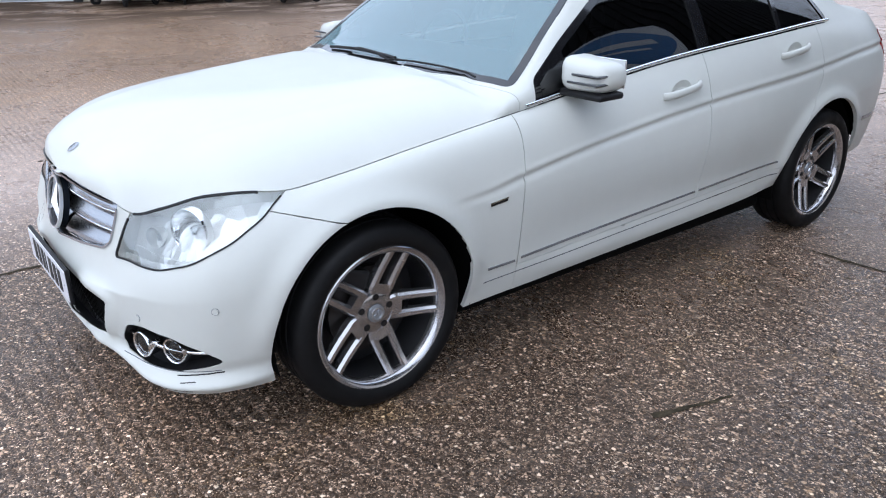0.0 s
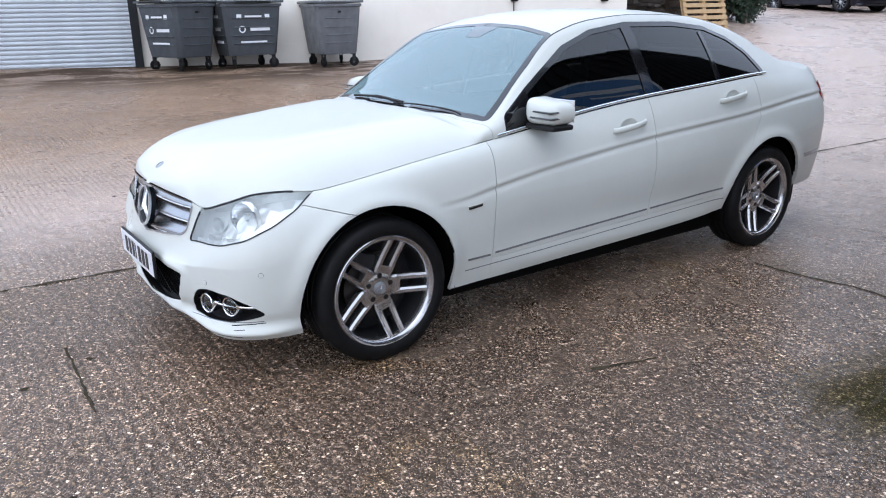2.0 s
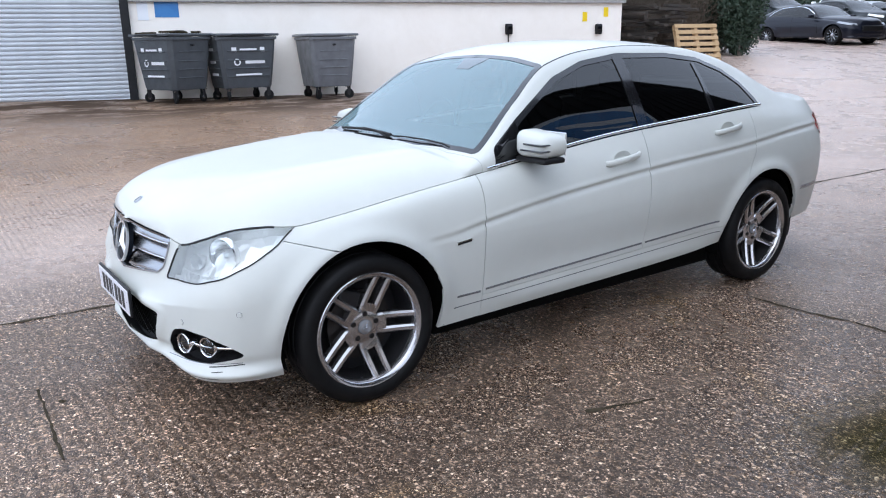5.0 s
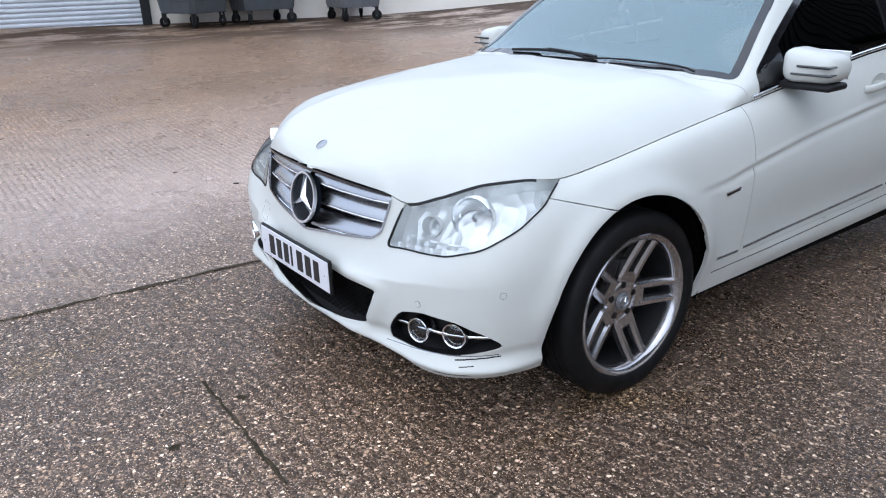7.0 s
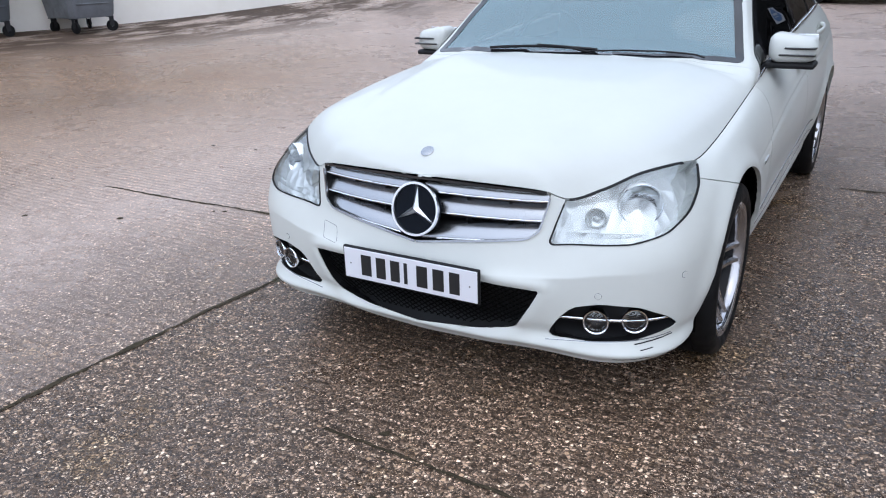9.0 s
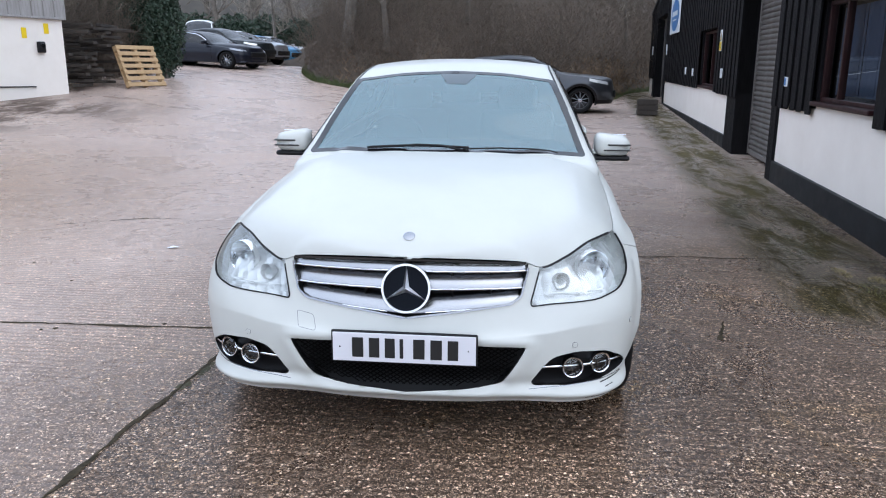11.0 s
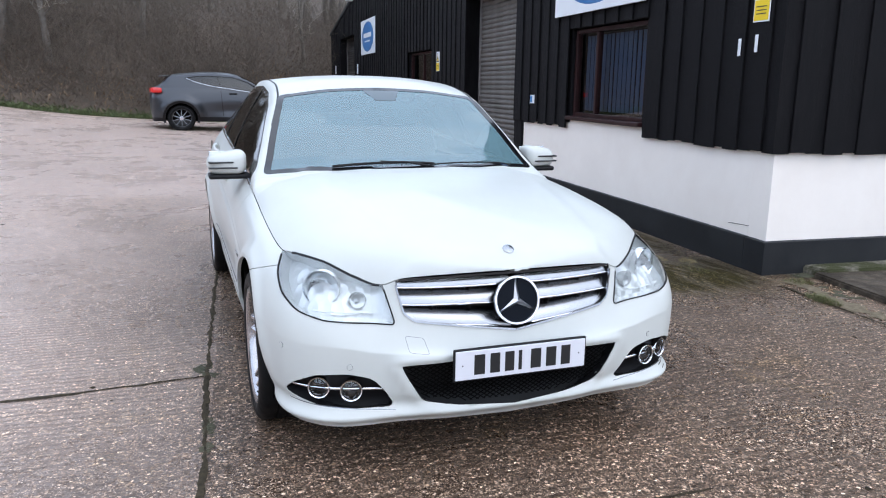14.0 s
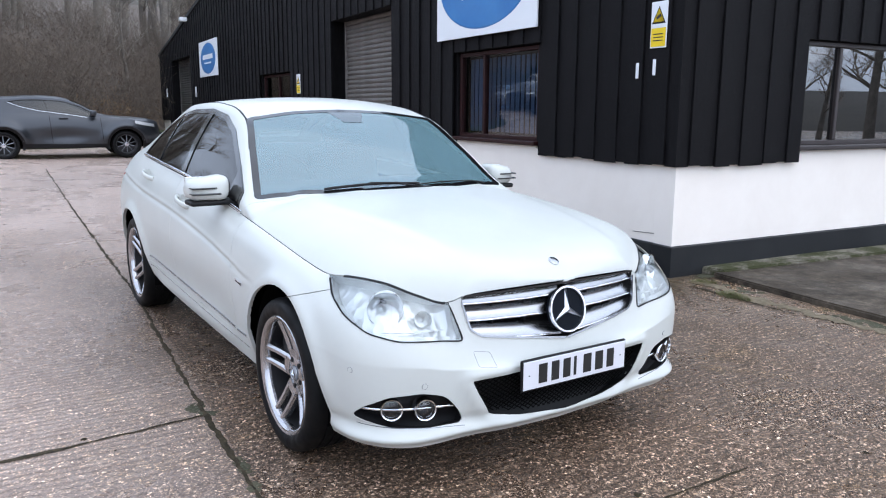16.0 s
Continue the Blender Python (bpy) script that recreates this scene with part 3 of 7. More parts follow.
bm = wall_piece("", 0.24, 8.8, 25.8, 26, -0.5, 3.2, None, bm=bm)
thing("wall_rear", bm, m_black_timber, "plain dark rear walls of the workshop", "wall", kind="structure", m=WM2)

# ---- the white blockwork unit behind the bins ----
LA, LB = Vector((-12.85, 2.3, 0)), Vector((-10.0, 13.55, 0))
LD = (LB - LA).normalized()
LANG = math.atan2(-LD.x, LD.y)
LM = Matrix.Translation((LA.x, LA.y, 0)) @ Matrix.Rotation(LANG, 4, "Z")
# frame: +y along the wall, -x into the building, +x to the yard
LEN = (LB - LA).length
bm = wall_piece("", -0.25, 0.0, 0.30, LEN, 0.0, 2.33, None)
bm = wall_piece("", -6.0, -0.25, LEN - 0.25, LEN, 0.0, 2.33, None, bm=bm)
thing("wall_unit", bm, m_cream_block, "cream-white painted blockwork wall of the unit", "wall", kind="structure", m=LM)
bm = wall_piece("", -0.25, 0.0, -9.0, -4.2, 0.0, 4.2, None)
bm = wall_piece("", -0.25, 0.0, -4.2, 0.3, 3.6, 4.2, None, bm=bm)
thing("wall_unit_side", bm, m_cream_block, "cream-white painted wall round the grey shutter", "wall", kind="structure", m=LM)

import itertools


# ---- car bodies: a smooth shell from a few design curves, then cut into panels ----
def spline(keys):
    """A smooth curve through (t, value...) keys: monotone cubic, value by value."""
    ts = [k[0] for k in keys]
    cols = list(zip(*[k[1:] for k in keys]))
    slopes = []
    for c in cols:
        d = [(c[i + 1] - c[i]) / (ts[i + 1] - ts[i]) for i in range(len(ts) - 1)]
        m = [d[0]]
        for i in range(1, len(d)):
            if d[i - 1] * d[i] <= 0:
                m.append(0.0)
            else:
                w1, w2 = 2 * (ts[i + 1] - ts[i]) + ts[i] - ts[i - 1], ts[i + 1] - ts[i] + 2 * (ts[i] - ts[i - 1])
                m.append((w1 + w2) / (w1 / d[i - 1] + w2 / d[i]))
        m.append(d[-1])
        slopes.append(m)

    def at(t):
        t = min(max(t, ts[0]), ts[-1])
        i = 0
        while i < len(ts) - 2 and t > ts[i + 1]:
            i += 1
        h = ts[i + 1] - ts[i]
        s = (t - ts[i]) / h
        out = []
        for c, m in zip(cols, slopes):
            out.append((2 * s**3 - 3 * s**2 + 1) * c[i] + (s**3 - 2 * s**2 + s) * h * m[i] + (-2 * s**3 + 3 * s**2) * c[i + 1] + (s**3 - s**2) * h * m[i + 1])
        return out[0] if len(out) == 1 else out

    return at


def smooth01(a, b, x):
    t = min(max((x - a) / (b - a), 0.0), 1.0)
    return t * t * (3 - 2 * t)


def poly_dist(poly, p):
    """Signed distance from p to a closed plan polygon: negative inside."""
    best, inside = 1e9, False
    x, y = p
    for (x0, y0), (x1, y1) in zip(poly, poly[1:] + poly[:1]):
        dx, dy = x1 - x0, y1 - y0
        t = min(max(((x - x0) * dx + (y - y0) * dy) / (dx * dx + dy * dy + 1e-12), 0), 1)
        best = min(best, (x - x0 - t * dx) ** 2 + (y - y0 - t * dy) ** 2)
        if (y0 > y) != (y1 > y) and x < x0 + (y - y0) * dx / dy:
            inside = not inside
    return -math.sqrt(best) if inside else math.sqrt(best)


def rounded(poly, r=0.03, k=5):
    """The polygon with its corners rounded off."""
    out = []
    n_ = len(poly)
    for i in range(n_):
        a, b, c = Vector(poly[i - 1]), Vector(poly[i]), Vector(poly[(i + 1) % n_])
        d1, d2 = min(r, (a - b).length * 0.45), min(r, (c - b).length * 0.45)
        p, q = b + (a - b).normalized() * d1, b + (c - b).normalized() * d2
        for j in range(k + 1):
            t = j / k
            out.append(tuple((1 - t) ** 2 * p + 2 * t * (1 - t) * b + t * t * q))
    return out


def cut(bm, f, where=None):
    """Cuts the mesh along f(point) = 0."""
    val = {}
    for v in bm.verts:
        d = f(v.co)
        val[v] = 0.0 if abs(d) < 4e-4 else d
    edges, perc = [], {}
    for e in bm.edges:
        a, b = e.verts
        if val[a] * val[b] < 0:
            if where and not where((a.co + b.co) / 2):
                continue
            edges.append(e)
            perc[e] = val[a] / (val[a] - val[b])
    fresh = []
    for e in edges:
        a = e.verts[0]
        _, v = bmesh.utils.edge_split(e, a, perc[e])
        val[v] = 0.0
        fresh.append(v)
    on = [v for v in bm.verts if val.get(v, 1.0) == 0.0]
    on_set = set(on)
    for face in list(bm.faces):
        if len(face.verts) < 4:
            continue
        got = [v for v in face.verts if v in on_set]
        if len(got) < 2 or not any(val.get(v, 0) > 0 for v in face.verts) or not any(val.get(v, 0) < 0 for v in face.verts):
            continue
        for a, b in itertools.combinations(got, 2):
            if not any(e.other_vert(a) == b for e in a.link_edges if e in face.edges):
                try:
                    bmesh.utils.face_split(face, a, b)
                    break
                except ValueError:
                    pass


def shell(spec, nu=240, nb=104, nr=12, nc=18):
    """The left half (x > 0) of a car's skin as one sheet. spec: design curves."""
    st = spec["stations"]
    keys = []
    u = 0.0
    for i, (w, e) in enumerate(st):
        if i:
            u += (Vector(w) - Vector(st[i - 1][0])).length
        keys.append((u, *w, *e))
    around = spline(keys)
    total = u
    top, rail_x, rail_z = spline(spec["top"]), spline(spec["rail_x"]), spline(spec["rail_z"])
    y_hood, y_boot = spec["hood_end"], spec["boot_start"]
    foot = spline(spec["foot"])
    bm = bmesh.new()
    grid = []
    for i in range(nu + 1):
        wx, wy, wz, ex, ey, ez = around(total * i / nu)
        zb = foot(total * i / nu)
        front = smooth01(0.78, 0.35, wx) if wy < 1 else 0.0
        rear = smooth01(0.80, 0.4, wx) if wy > 2 else 0.0
        row = []
        for j in range(nb + 1):
            t = j / nb
            if t < 0.5:
                k = t / 0.5
                z = zb + (wz - zb) * k
                tuck = (1 - k) ** 2.2
                side_in = spec["sill_in"] * tuck
                front_in = spec["chin_in"] * (1 - k) ** 3.0
                if front + rear > 0:
                    dirn = Vector((wx * 0.35, wy - 1.4)).normalized()
                else:
                    dirn = Vector((1, 0))
                inn = side_in * (1 - front - rear) + front_in * (front + rear)
                ends = front + rear
                in_x = side_in * (1 - ends) + front_in * ends * dirn.x
                p = Vector((wx - in_x * (1 if wx > 0.01 else 0), wy - dirn.y * inn * ends, z))
            else:
                k = (t - 0.5) / 0.5
                b = 0.62 - 0.30 * front + spec.get("wing", 0.0) * smooth01(-0.45, -0.15, wy) * smooth01(0.95, 0.45, wy)
                w, e = Vector((wx, wy, wz)), Vector((ex, ey, ez))
                c = Vector((wx + (ex - wx) * 0.10, wy + (ey - wy) * (0.10 + spec.get("lean", 0.0) * front), wz + (ez - wz) * b))
                p = (1 - k) ** 2 * w + 2 * k * (1 - k) * c + k * k * e
            row.append(p)
        # deck from the edge over the rail to the centre line
        y, zc = ey, top(ey)
        hood = 1 - smooth01(y_hood - 0.10, y_hood + 0.02, y)
        boot = smooth01(y_boot - 0.15, y_boot + 0.1, y)
        flat = max(hood, boot)
        rx, rz = rail_x(y), rail_z(y)
        fx = 0.62 * ex
        fz = zc - (zc - ez) * 0.62**spec["crown"]
        rx, rz = rx + (fx - rx) * flat, rz + (fz - rz) * flat
        rx = min(rx, ex * 0.985)
        for j in range(1, nr + 1):
            k = j / nr
            x = ex + (rx - ex) * k
            zf = zc - (zc - ez) * (max(x, 0) / ex) ** spec["crown"] if ex > 1e-4 else zc
            bulge = 0.020 * 4 * k * (1 - k)
            zg = ez + (rz - ez) * k
            xg = x + bulge * 0.8
            zg += bulge * 0.35
            row.append(Vector((xg + (x - xg) * flat, y, zg + (zf - zg) * flat)))
        for j in range(1, nc + 1):
            k = j / nc
            x = rx * (1 - k)
            zf = zc - (zc - ez) * (x / ex) ** spec["crown"] if ex > 1e-4 else zc
            zg = zc - (zc - rz) * (x / rx) ** 2.3 if rx > 1e-4 else zc
            row.append(Vector((x, y, zg + (zf - zg) * flat)))
        for p in row:
            spec["sculpt"](p)
        grid.append([bm.verts.new(p) for p in row])
    tag = bm.faces.layers.int.new("deck")
    for a, b in zip(grid, grid[1:]):
        for j in range(len(a) - 1):
            f = bm.faces.new([a[j], b[j], b[j + 1], a[j + 1]])
            f[tag] = 0 if j < nb else 1
    bmesh.ops.remove_doubles(bm, verts=bm.verts, dist=2e-4)
    bmesh.ops.dissolve_degenerate(bm, edges=bm.edges, dist=1e-4)
    bmesh.ops.recalc_face_normals(bm, faces=bm.faces)
    if sum(f.normal.x * f.calc_area() for f in bm.faces) < 0:
        bmesh.ops.reverse_faces(bm, faces=bm.faces)
    return bm


def take(bm, faces, gap=0.0018, depth=0.016, mirror=None, weld=False):
    """Lifts faces out of a shell as a panel with a turned-in edge. mirror: 'both' adds the other half, 'flip' gives the other side alone."""
    one = bmesh.new()
    made = {}
    for f in faces:
        vs = []
        for v in f.verts:
            if v not in made:
                made[v] = one.verts.new(v.co)
            vs.append(made[v])
        try:
            one.faces.new(vs)
        except ValueError:
            pass
    if mirror == "both":
        other = one.copy()
        bmesh.ops.scale(other, vec=(-1, 1, 1), verts=other.verts)
        bmesh.ops.reverse_faces(other, faces=other.faces)
        one = join(one, other)
        bmesh.ops.remove_doubles(one, verts=[v for v in one.verts if abs(v.co.x) < 2e-3], dist=3e-3)
    elif mirror == "flip":
        bmesh.ops.scale(one, vec=(-1, 1, 1), verts=one.verts)
        bmesh.ops.reverse_faces(one, faces=one.faces)
    bmesh.ops.remove_doubles(one, verts=one.verts, dist=0.0016)
    bmesh.ops.dissolve_degenerate(one, edges=one.edges, dist=0.0005)
    one.normal_update()
    rim = [e for e in one.edges if len(e.link_faces) == 1]
    if gap:
        move = {}
        for e in rim:
            f = e.link_faces[0]
            d = (e.verts[1].co - e.verts[0].co).normalized()
            inn = f.normal.cross(d)
            if inn.dot(f.calc_center_median() - e.verts[0].co) < 0:
                inn = -inn
            for v in e.verts:
                move[v] = move.get(v, Vector()) + inn
        for v, d in move.items():
            if d.length > 1e-6:
                v.co += d.normalized() * gap
    if depth:
        one.normal_update()
        vn = {v: v.normal.copy() for e in rim for v in e.verts}
        geo = bmesh.ops.extrude_edge_only(one, edges=rim)["geom"]
        for v in geo:
            if isinstance(v, bmesh.types.BMVert):
                near = [e.other_vert(v) for e in v.link_edges if e.other_vert(v) in vn]
                if near:
                    v.co -= vn[near[0]] * depth
    return one


# outlines of lamps, grille and panes
HEAD_LAMP = rounded([(0.444, 0.568), (0.52, 0.576), (0.60, 0.583), (0.69, 0.592), (0.775, 0.619), (0.812, 0.664), (0.810, 0.716), (0.784, 0.762), (0.752, 0.795), (0.735, 0.86), (0.55, 0.86), (0.482, 0.72)], 0.02)
GRILLE = rounded([(-0.05, 0.80), (0.20, 0.80), (0.436, 0.80), (0.434, 0.695), (0.412, 0.605), (0.375, 0.578), (0.0, 0.527), (-0.05, 0.527)], 0.012)
INTAKE = rounded([(-0.05, 0.435), (0.25, 0.435), (0.435, 0.428), (0.410, 0.380), (0.352, 0.286), (0.22, 0.260), (0.0, 0.246), (-0.05, 0.246)], 0.012)
FOG = rounded([(0.452, 0.272), (0.60, 0.272), (0.72, 0.282), (0.775, 0.296), (0.818, 0.316), (0.794, 0.358), (0.73, 0.398), (0.62, 0.405), (0.535, 0.384), (0.49, 0.335)], 0.02)
SIDE_GLASS = rounded([(0.72, 0.85), (0.735, 0.975), (0.9, 1.085), (1.0, 1.145), (1.2, 1.262), (1.42, 1.333), (1.69, 1.366), (2.07, 1.360), (2.35, 1.330), (2.54, 1.266), (2.66, 1.186), (2.74, 1.075), (2.745, 0.95)], 0.02)
SCREEN = rounded([(-0.05, 0.545), (0.35, 0.566), (0.712, 0.652), (0.640, 0.90), (0.555, 1.178), (0.3, 1.218), (0.0, 1.232), (-0.05, 1.232)], 0.02)
REAR_SCREEN = rounded([(-0.05, 2.62), (0.30, 2.64), (0.46, 2.70), (0.50, 3.04), (0.3, 3.10), (-0.05, 3.12)], 0.03)


# the white saloon's own curves: stations run from the middle of the nose round to the middle of the tail,
# each with the widest point of the flank and the shoulder edge above it
CHARACTER = spline([(-1, 0.60), (0.41, 0.665), (0.56, 0.690), (1.1, 0.757), (1.65, 0.805), (2.42, 0.850), (3.1, 0.905), (4, 0.93)])


def saloon_sculpt(p):
    """Character line, arch lips and bumper shelf pressed into the flank."""
    x, y, z = p
    if x > 0.55 and z < 1.0:
        line = CHARACTER(y)
        d = z - line
        on = smooth01(0.15, 0.7, y) * smooth01(3.75, 3.3, y)
        p.x -= on * 0.009 * math.exp(-((d + 0.015) / 0.013) ** 2)
        p.x += on * 0.004 * math.exp(-((d - 0.004) / 0.012) ** 2)
        for hy in (-0.02, 2.72):
            r = math.hypot(y - hy, z - 0.318)
            if z > 0.2:
                p.x += 0.022 * math.exp(-((r - 0.385) / 0.040) ** 2) * smooth01(-0.05, 0.15, z - 0.3)
        # waist of the doors, hollow above the sill
        p.x -= 0.012 * smooth01(0.45, 0.9, y) * smooth01(2.45, 2.1, y) * math.exp(-((z - 0.45) / 0.10) ** 2)
        p.x += 0.010 * smooth01(0.45, 0.9, y) * smooth01(2.4, 2.1, y) * math.exp(-((z - 0.29) / 0.05) ** 2)
    if y < -0.1 and z < 0.5:
        # lower lip pushed forward, with a hollow above it
        k = smooth01(0.5, 0.25, abs(z - 0.25) * 4) * smooth01(0.2, 0.5, x)
        n_ = Vector((x * 0.55, y * 0.9, 0)).normalized()
        lip = (0.028 * math.exp(-((z - 0.236) / 0.022) ** 2) - 0.007 * math.exp(-((z - 0.285) / 0.02) ** 2)) * smooth01(-0.30, -0.52, y)
        p.x += n_.x * lip
        p.y += n_.y * lip
    if y < -0.40 and 0.22 < z < 0.5 and 0.2 < x < 0.75:
        # raised ribs either side of the lower intake
        d = poly_dist(INTAKE, (x, z))
        if d > -0.03:
            p.y -= 0.014 * math.exp(-((d - 0.018) / 0.022) ** 2) * smooth01(0.2, 0.32, x)
    # raised middle of the bonnet
    if y < 0.62 and z > 0.7 and x < 0.75:
        edge = 0.40 + 0.16 * smooth01(-0.7, 0.6, y)
        p.z += 0.008 * smooth01(edge + 0.03, edge - 0.025, x) * smooth01(-0.72, -0.5, y)


SALOON = dict(
    stations=[
        ((0, -0.760, 0.46), (0, -0.710, 0.745)), ((0.22, -0.753, 0.46), (0.22, -0.695, 0.741)), ((0.40, -0.730, 0.47), (0.415, -0.658, 0.728)),
        ((0.52, -0.708, 0.48), (0.488, -0.620, 0.702)), ((0.625, -0.686, 0.50), (0.572, -0.562, 0.729)), ((0.743, -0.634, 0.51), (0.668, -0.460, 0.770)),
        ((0.830, -0.530, 0.52), (0.738, -0.365, 0.780)), ((0.867, -0.390, 0.54), (0.772, -0.272, 0.774)), ((0.877, -0.200, 0.58), (0.785, -0.120, 0.790)),
        ((0.883, 0.15, 0.62), (0.791, 0.20, 0.834)), ((0.886, 0.55, 0.63), (0.788, 0.55, 0.876)), ((0.887, 0.80, 0.63), (0.786, 0.80, 0.905)),
        ((0.888, 1.50, 0.64), (0.786, 1.50, 0.982)), ((0.888, 2.20, 0.66), (0.781, 2.20, 1.024)), ((0.887, 2.76, 0.68), (0.766, 2.76, 1.050)),
        ((0.868, 3.16, 0.70), (0.73, 3.12, 1.050)), ((0.812, 3.42, 0.72), (0.685, 3.35, 1.050)), ((0.685, 3.58, 0.72), (0.60, 3.52, 1.054)),
        ((0.43, 3.69, 0.72), (0.40, 3.66, 1.06)), ((0, 3.725, 0.72), (0, 3.70, 1.065))],
    foot=[(0, 0.184), (0.4, 0.192), (0.62, 0.198), (0.86, 0.202), (1.1, 0.204), (1.3, 0.215), (2.2, 0.244), (3.4, 0.275), (4.2, 0.32), (6.0, 0.34)],
    top=[(-0.712, 0.745), (-0.69, 0.772), (-0.66, 0.800), (-0.60, 0.830), (-0.45, 0.873), (-0.2, 0.915), (0.1, 0.946), (0.4, 0.968), (0.50, 0.974), (0.54, 0.978), (0.67, 1.052),
         (0.9, 1.19), (1.1, 1.305), (1.2, 1.357), (1.3, 1.397), (1.45, 1.432), (1.75, 1.452), (2.1, 1.446), (2.4, 1.416), (2.6, 1.378), (2.8, 1.318), (3.0, 1.235), (3.15, 1.152), (3.25, 1.108), (3.4, 1.092), (3.58, 1.082), (3.70, 1.065)],
    rail_x=[(0.55, 0.750), (0.67, 0.738), (0.9, 0.668), (1.205, 0.582), (1.5, 0.560), (1.8, 0.56), (2.2, 0.555), (2.5, 0.545), (2.8, 0.55), (3.0, 0.56), (3.2, 0.58), (3.4, 0.57)],
    rail_z=[(0.55, 0.918), (0.67, 0.968), (0.9, 1.140), (1.205, 1.333), (1.5, 1.395), (1.8, 1.414), (2.2, 1.402), (2.5, 1.358), (2.8, 1.272), (3.0, 1.190), (3.2, 1.108), (3.4, 1.085)],
    hood_end=0.55, boot_start=3.35, sill_in=0.05, chin_in=0.065, crown=7.5, lean=0.62, wing=0.26, sculpt=saloon_sculpt)

def car_cut_faces(bm):
    """Cuts the half shell along the panel lines and returns the panels' faces by name."""
    arch = 0.374
    cut(bm, lambda p: math.hypot(p.y + 0.020, p.z - 0.318) - arch, lambda p: p.x > 0.5)
    cut(bm, lambda p: math.hypot(p.y - 2.72, p.z - 0.322) - arch, lambda p: p.x > 0.5)
    cut(bm, lambda p: poly_dist(HEAD_LAMP, (p.x, p.z)), lambda p: p.y < -0.1)
    for poly in (GRILLE, INTAKE, FOG):
        cut(bm, lambda p, q=poly: poly_dist(q, (p.x, p.z)), lambda p: p.y < -0.2)
    cut(bm, lambda p: poly_dist(SIDE_GLASS, (p.y, p.z)), lambda p: p.x > 0.45 and p.z > 0.8 and 0.5 < p.y < 3)
    cut(bm, lambda p: poly_dist(SCREEN, (p.x, p.y)), lambda p: p.z > 0.95 and p.y < 1.5)
    cut(bm, lambda p: poly_dist(REAR_SCREEN, (p.x, p.y)), lambda p: p.z > 1.0 and p.y > 2.3)
    seam_b = lambda p: (p.y + 0.300) - (0.722 - p.z) * 3.4
    cut(bm, seam_b, lambda p: -0.35 < p.y < -0.05 and p.x > 0.6 and p.z < 0.8)
    fd0 = lambda p: p.y - (0.575 + 0.02 * smooth01(0.5, 0.95, p.z))
    fd1 = lambda p: p.y - (1.655 + 0.05 * (p.z - 0.35))
    rd1 = spline([(0.15, 2.30), (0.35, 2.36), (0.55, 2.42), (0.70, 2.53), (0.85, 2.62), (1.1, 2.64)])
    fd2 = lambda p: p.y - rd1(p.z)
    cut(bm, fd0, lambda p: p.x > 0.6 and p.z < 0.97)
    cut(bm, fd1, lambda p: p.x > 0.6 and p.z < 1.0)
    cut(bm, fd2, lambda p: p.x > 0.6 and p.z < 1.02 and p.y < 2.8)
    sill = lambda p: p.z - (0.345 + 0.030 * (p.y - 0.6))
    cut(bm, sill, lambda p: 0.3 < p.y < 2.45 and p.x > 0.5)
    cowl = lambda p: p.y - (0.528 + 0.085 * (p.x / 0.7) ** 2)
    cut(bm, cowl, lambda p: p.z > 0.85)
    taken, out = set(), {}
    tag = bm.faces.layers.int["deck"]

    def sel(deck, test):
        got = [f for f in bm.faces if f not in taken and (deck is None or f[tag] == deck) and test(f.calc_center_median())]
        taken.update(got)
        return got

    sel(0, lambda c: c.x > 0.5 and (math.hypot(c.y + 0.020, c.z - 0.318) < arch or math.hypot(c.y - 2.72, c.z - 0.322) < arch))
    out["head"] = sel(0, lambda c: c.y < -0.1 and poly_dist(HEAD_LAMP, (c.x, c.z)) < 0)
    out["grille"] = sel(0, lambda c: c.y < -0.5 and poly_dist(GRILLE, (c.x, c.z)) < 0)
    out["intake"] = sel(0, lambda c: c.y < -0.4 and poly_dist(INTAKE, (c.x, c.z)) < 0)
    out["fog"] = sel(0, lambda c: c.y < -0.25 and poly_dist(FOG, (c.x, c.z)) < 0)
    out["side_glass"] = sel(1, lambda c: c.x > 0.45 and 0.6 < c.y < 2.9 and poly_dist(SIDE_GLASS, (c.y, c.z)) < 0)
    out["screen"] = sel(1, lambda c: c.z > 0.9 and c.y < 1.5 and poly_dist(SCREEN, (c.x, c.y)) < 0)
    out["rear_screen"] = sel(1, lambda c: c.z > 1.0 and c.y > 2.4 and poly_dist(REAR_SCREEN, (c.x, c.y)) < 0)
    out["bumper"] = sel(0, lambda c: c.y < -0.40 or (c.y < 0.05 and seam_b(c) < 0))
    out["bonnet"] = sel(1, lambda c: cowl(c) < 0)
    out["wing"] = sel(0, lambda c: fd0(c) < 0)
    out["front_door"] = sel(0, lambda c: fd0(c) >= 0 and fd1(c) < 0 and sill(c) > 0)
    out["rear_door"] = sel(0, lambda c: fd1(c) >= 0 and fd2(c) < 0 and sill(c) > 0)
    out["cabin"] = sel(None, lambda c: True)
    return out


from mathutils.bvhtree import BVHTree


def ribbon(points, normals, width, lift, bm=None, thick=0.004):
    """A flat band lying on a surface along points."""
    one = bmesh.new()
    prev = None
    for i, (p, nn) in enumerate(zip(points, normals)):
        d = (points[min(i + 1, len(points) - 1)] - points[max(i - 1, 0)]).normalized()
        s = d.cross(nn).normalized() * width / 2
        o = nn * lift
        cur = [one.verts.new(q) for q in (p - s - nn * thick, p - s + o, p + s + o, p + s - nn * thick)]
        if prev:
            for a in range(3):
                one.faces.new((prev[a], prev[a + 1], cur[a + 1], cur[a]))
        prev = cur
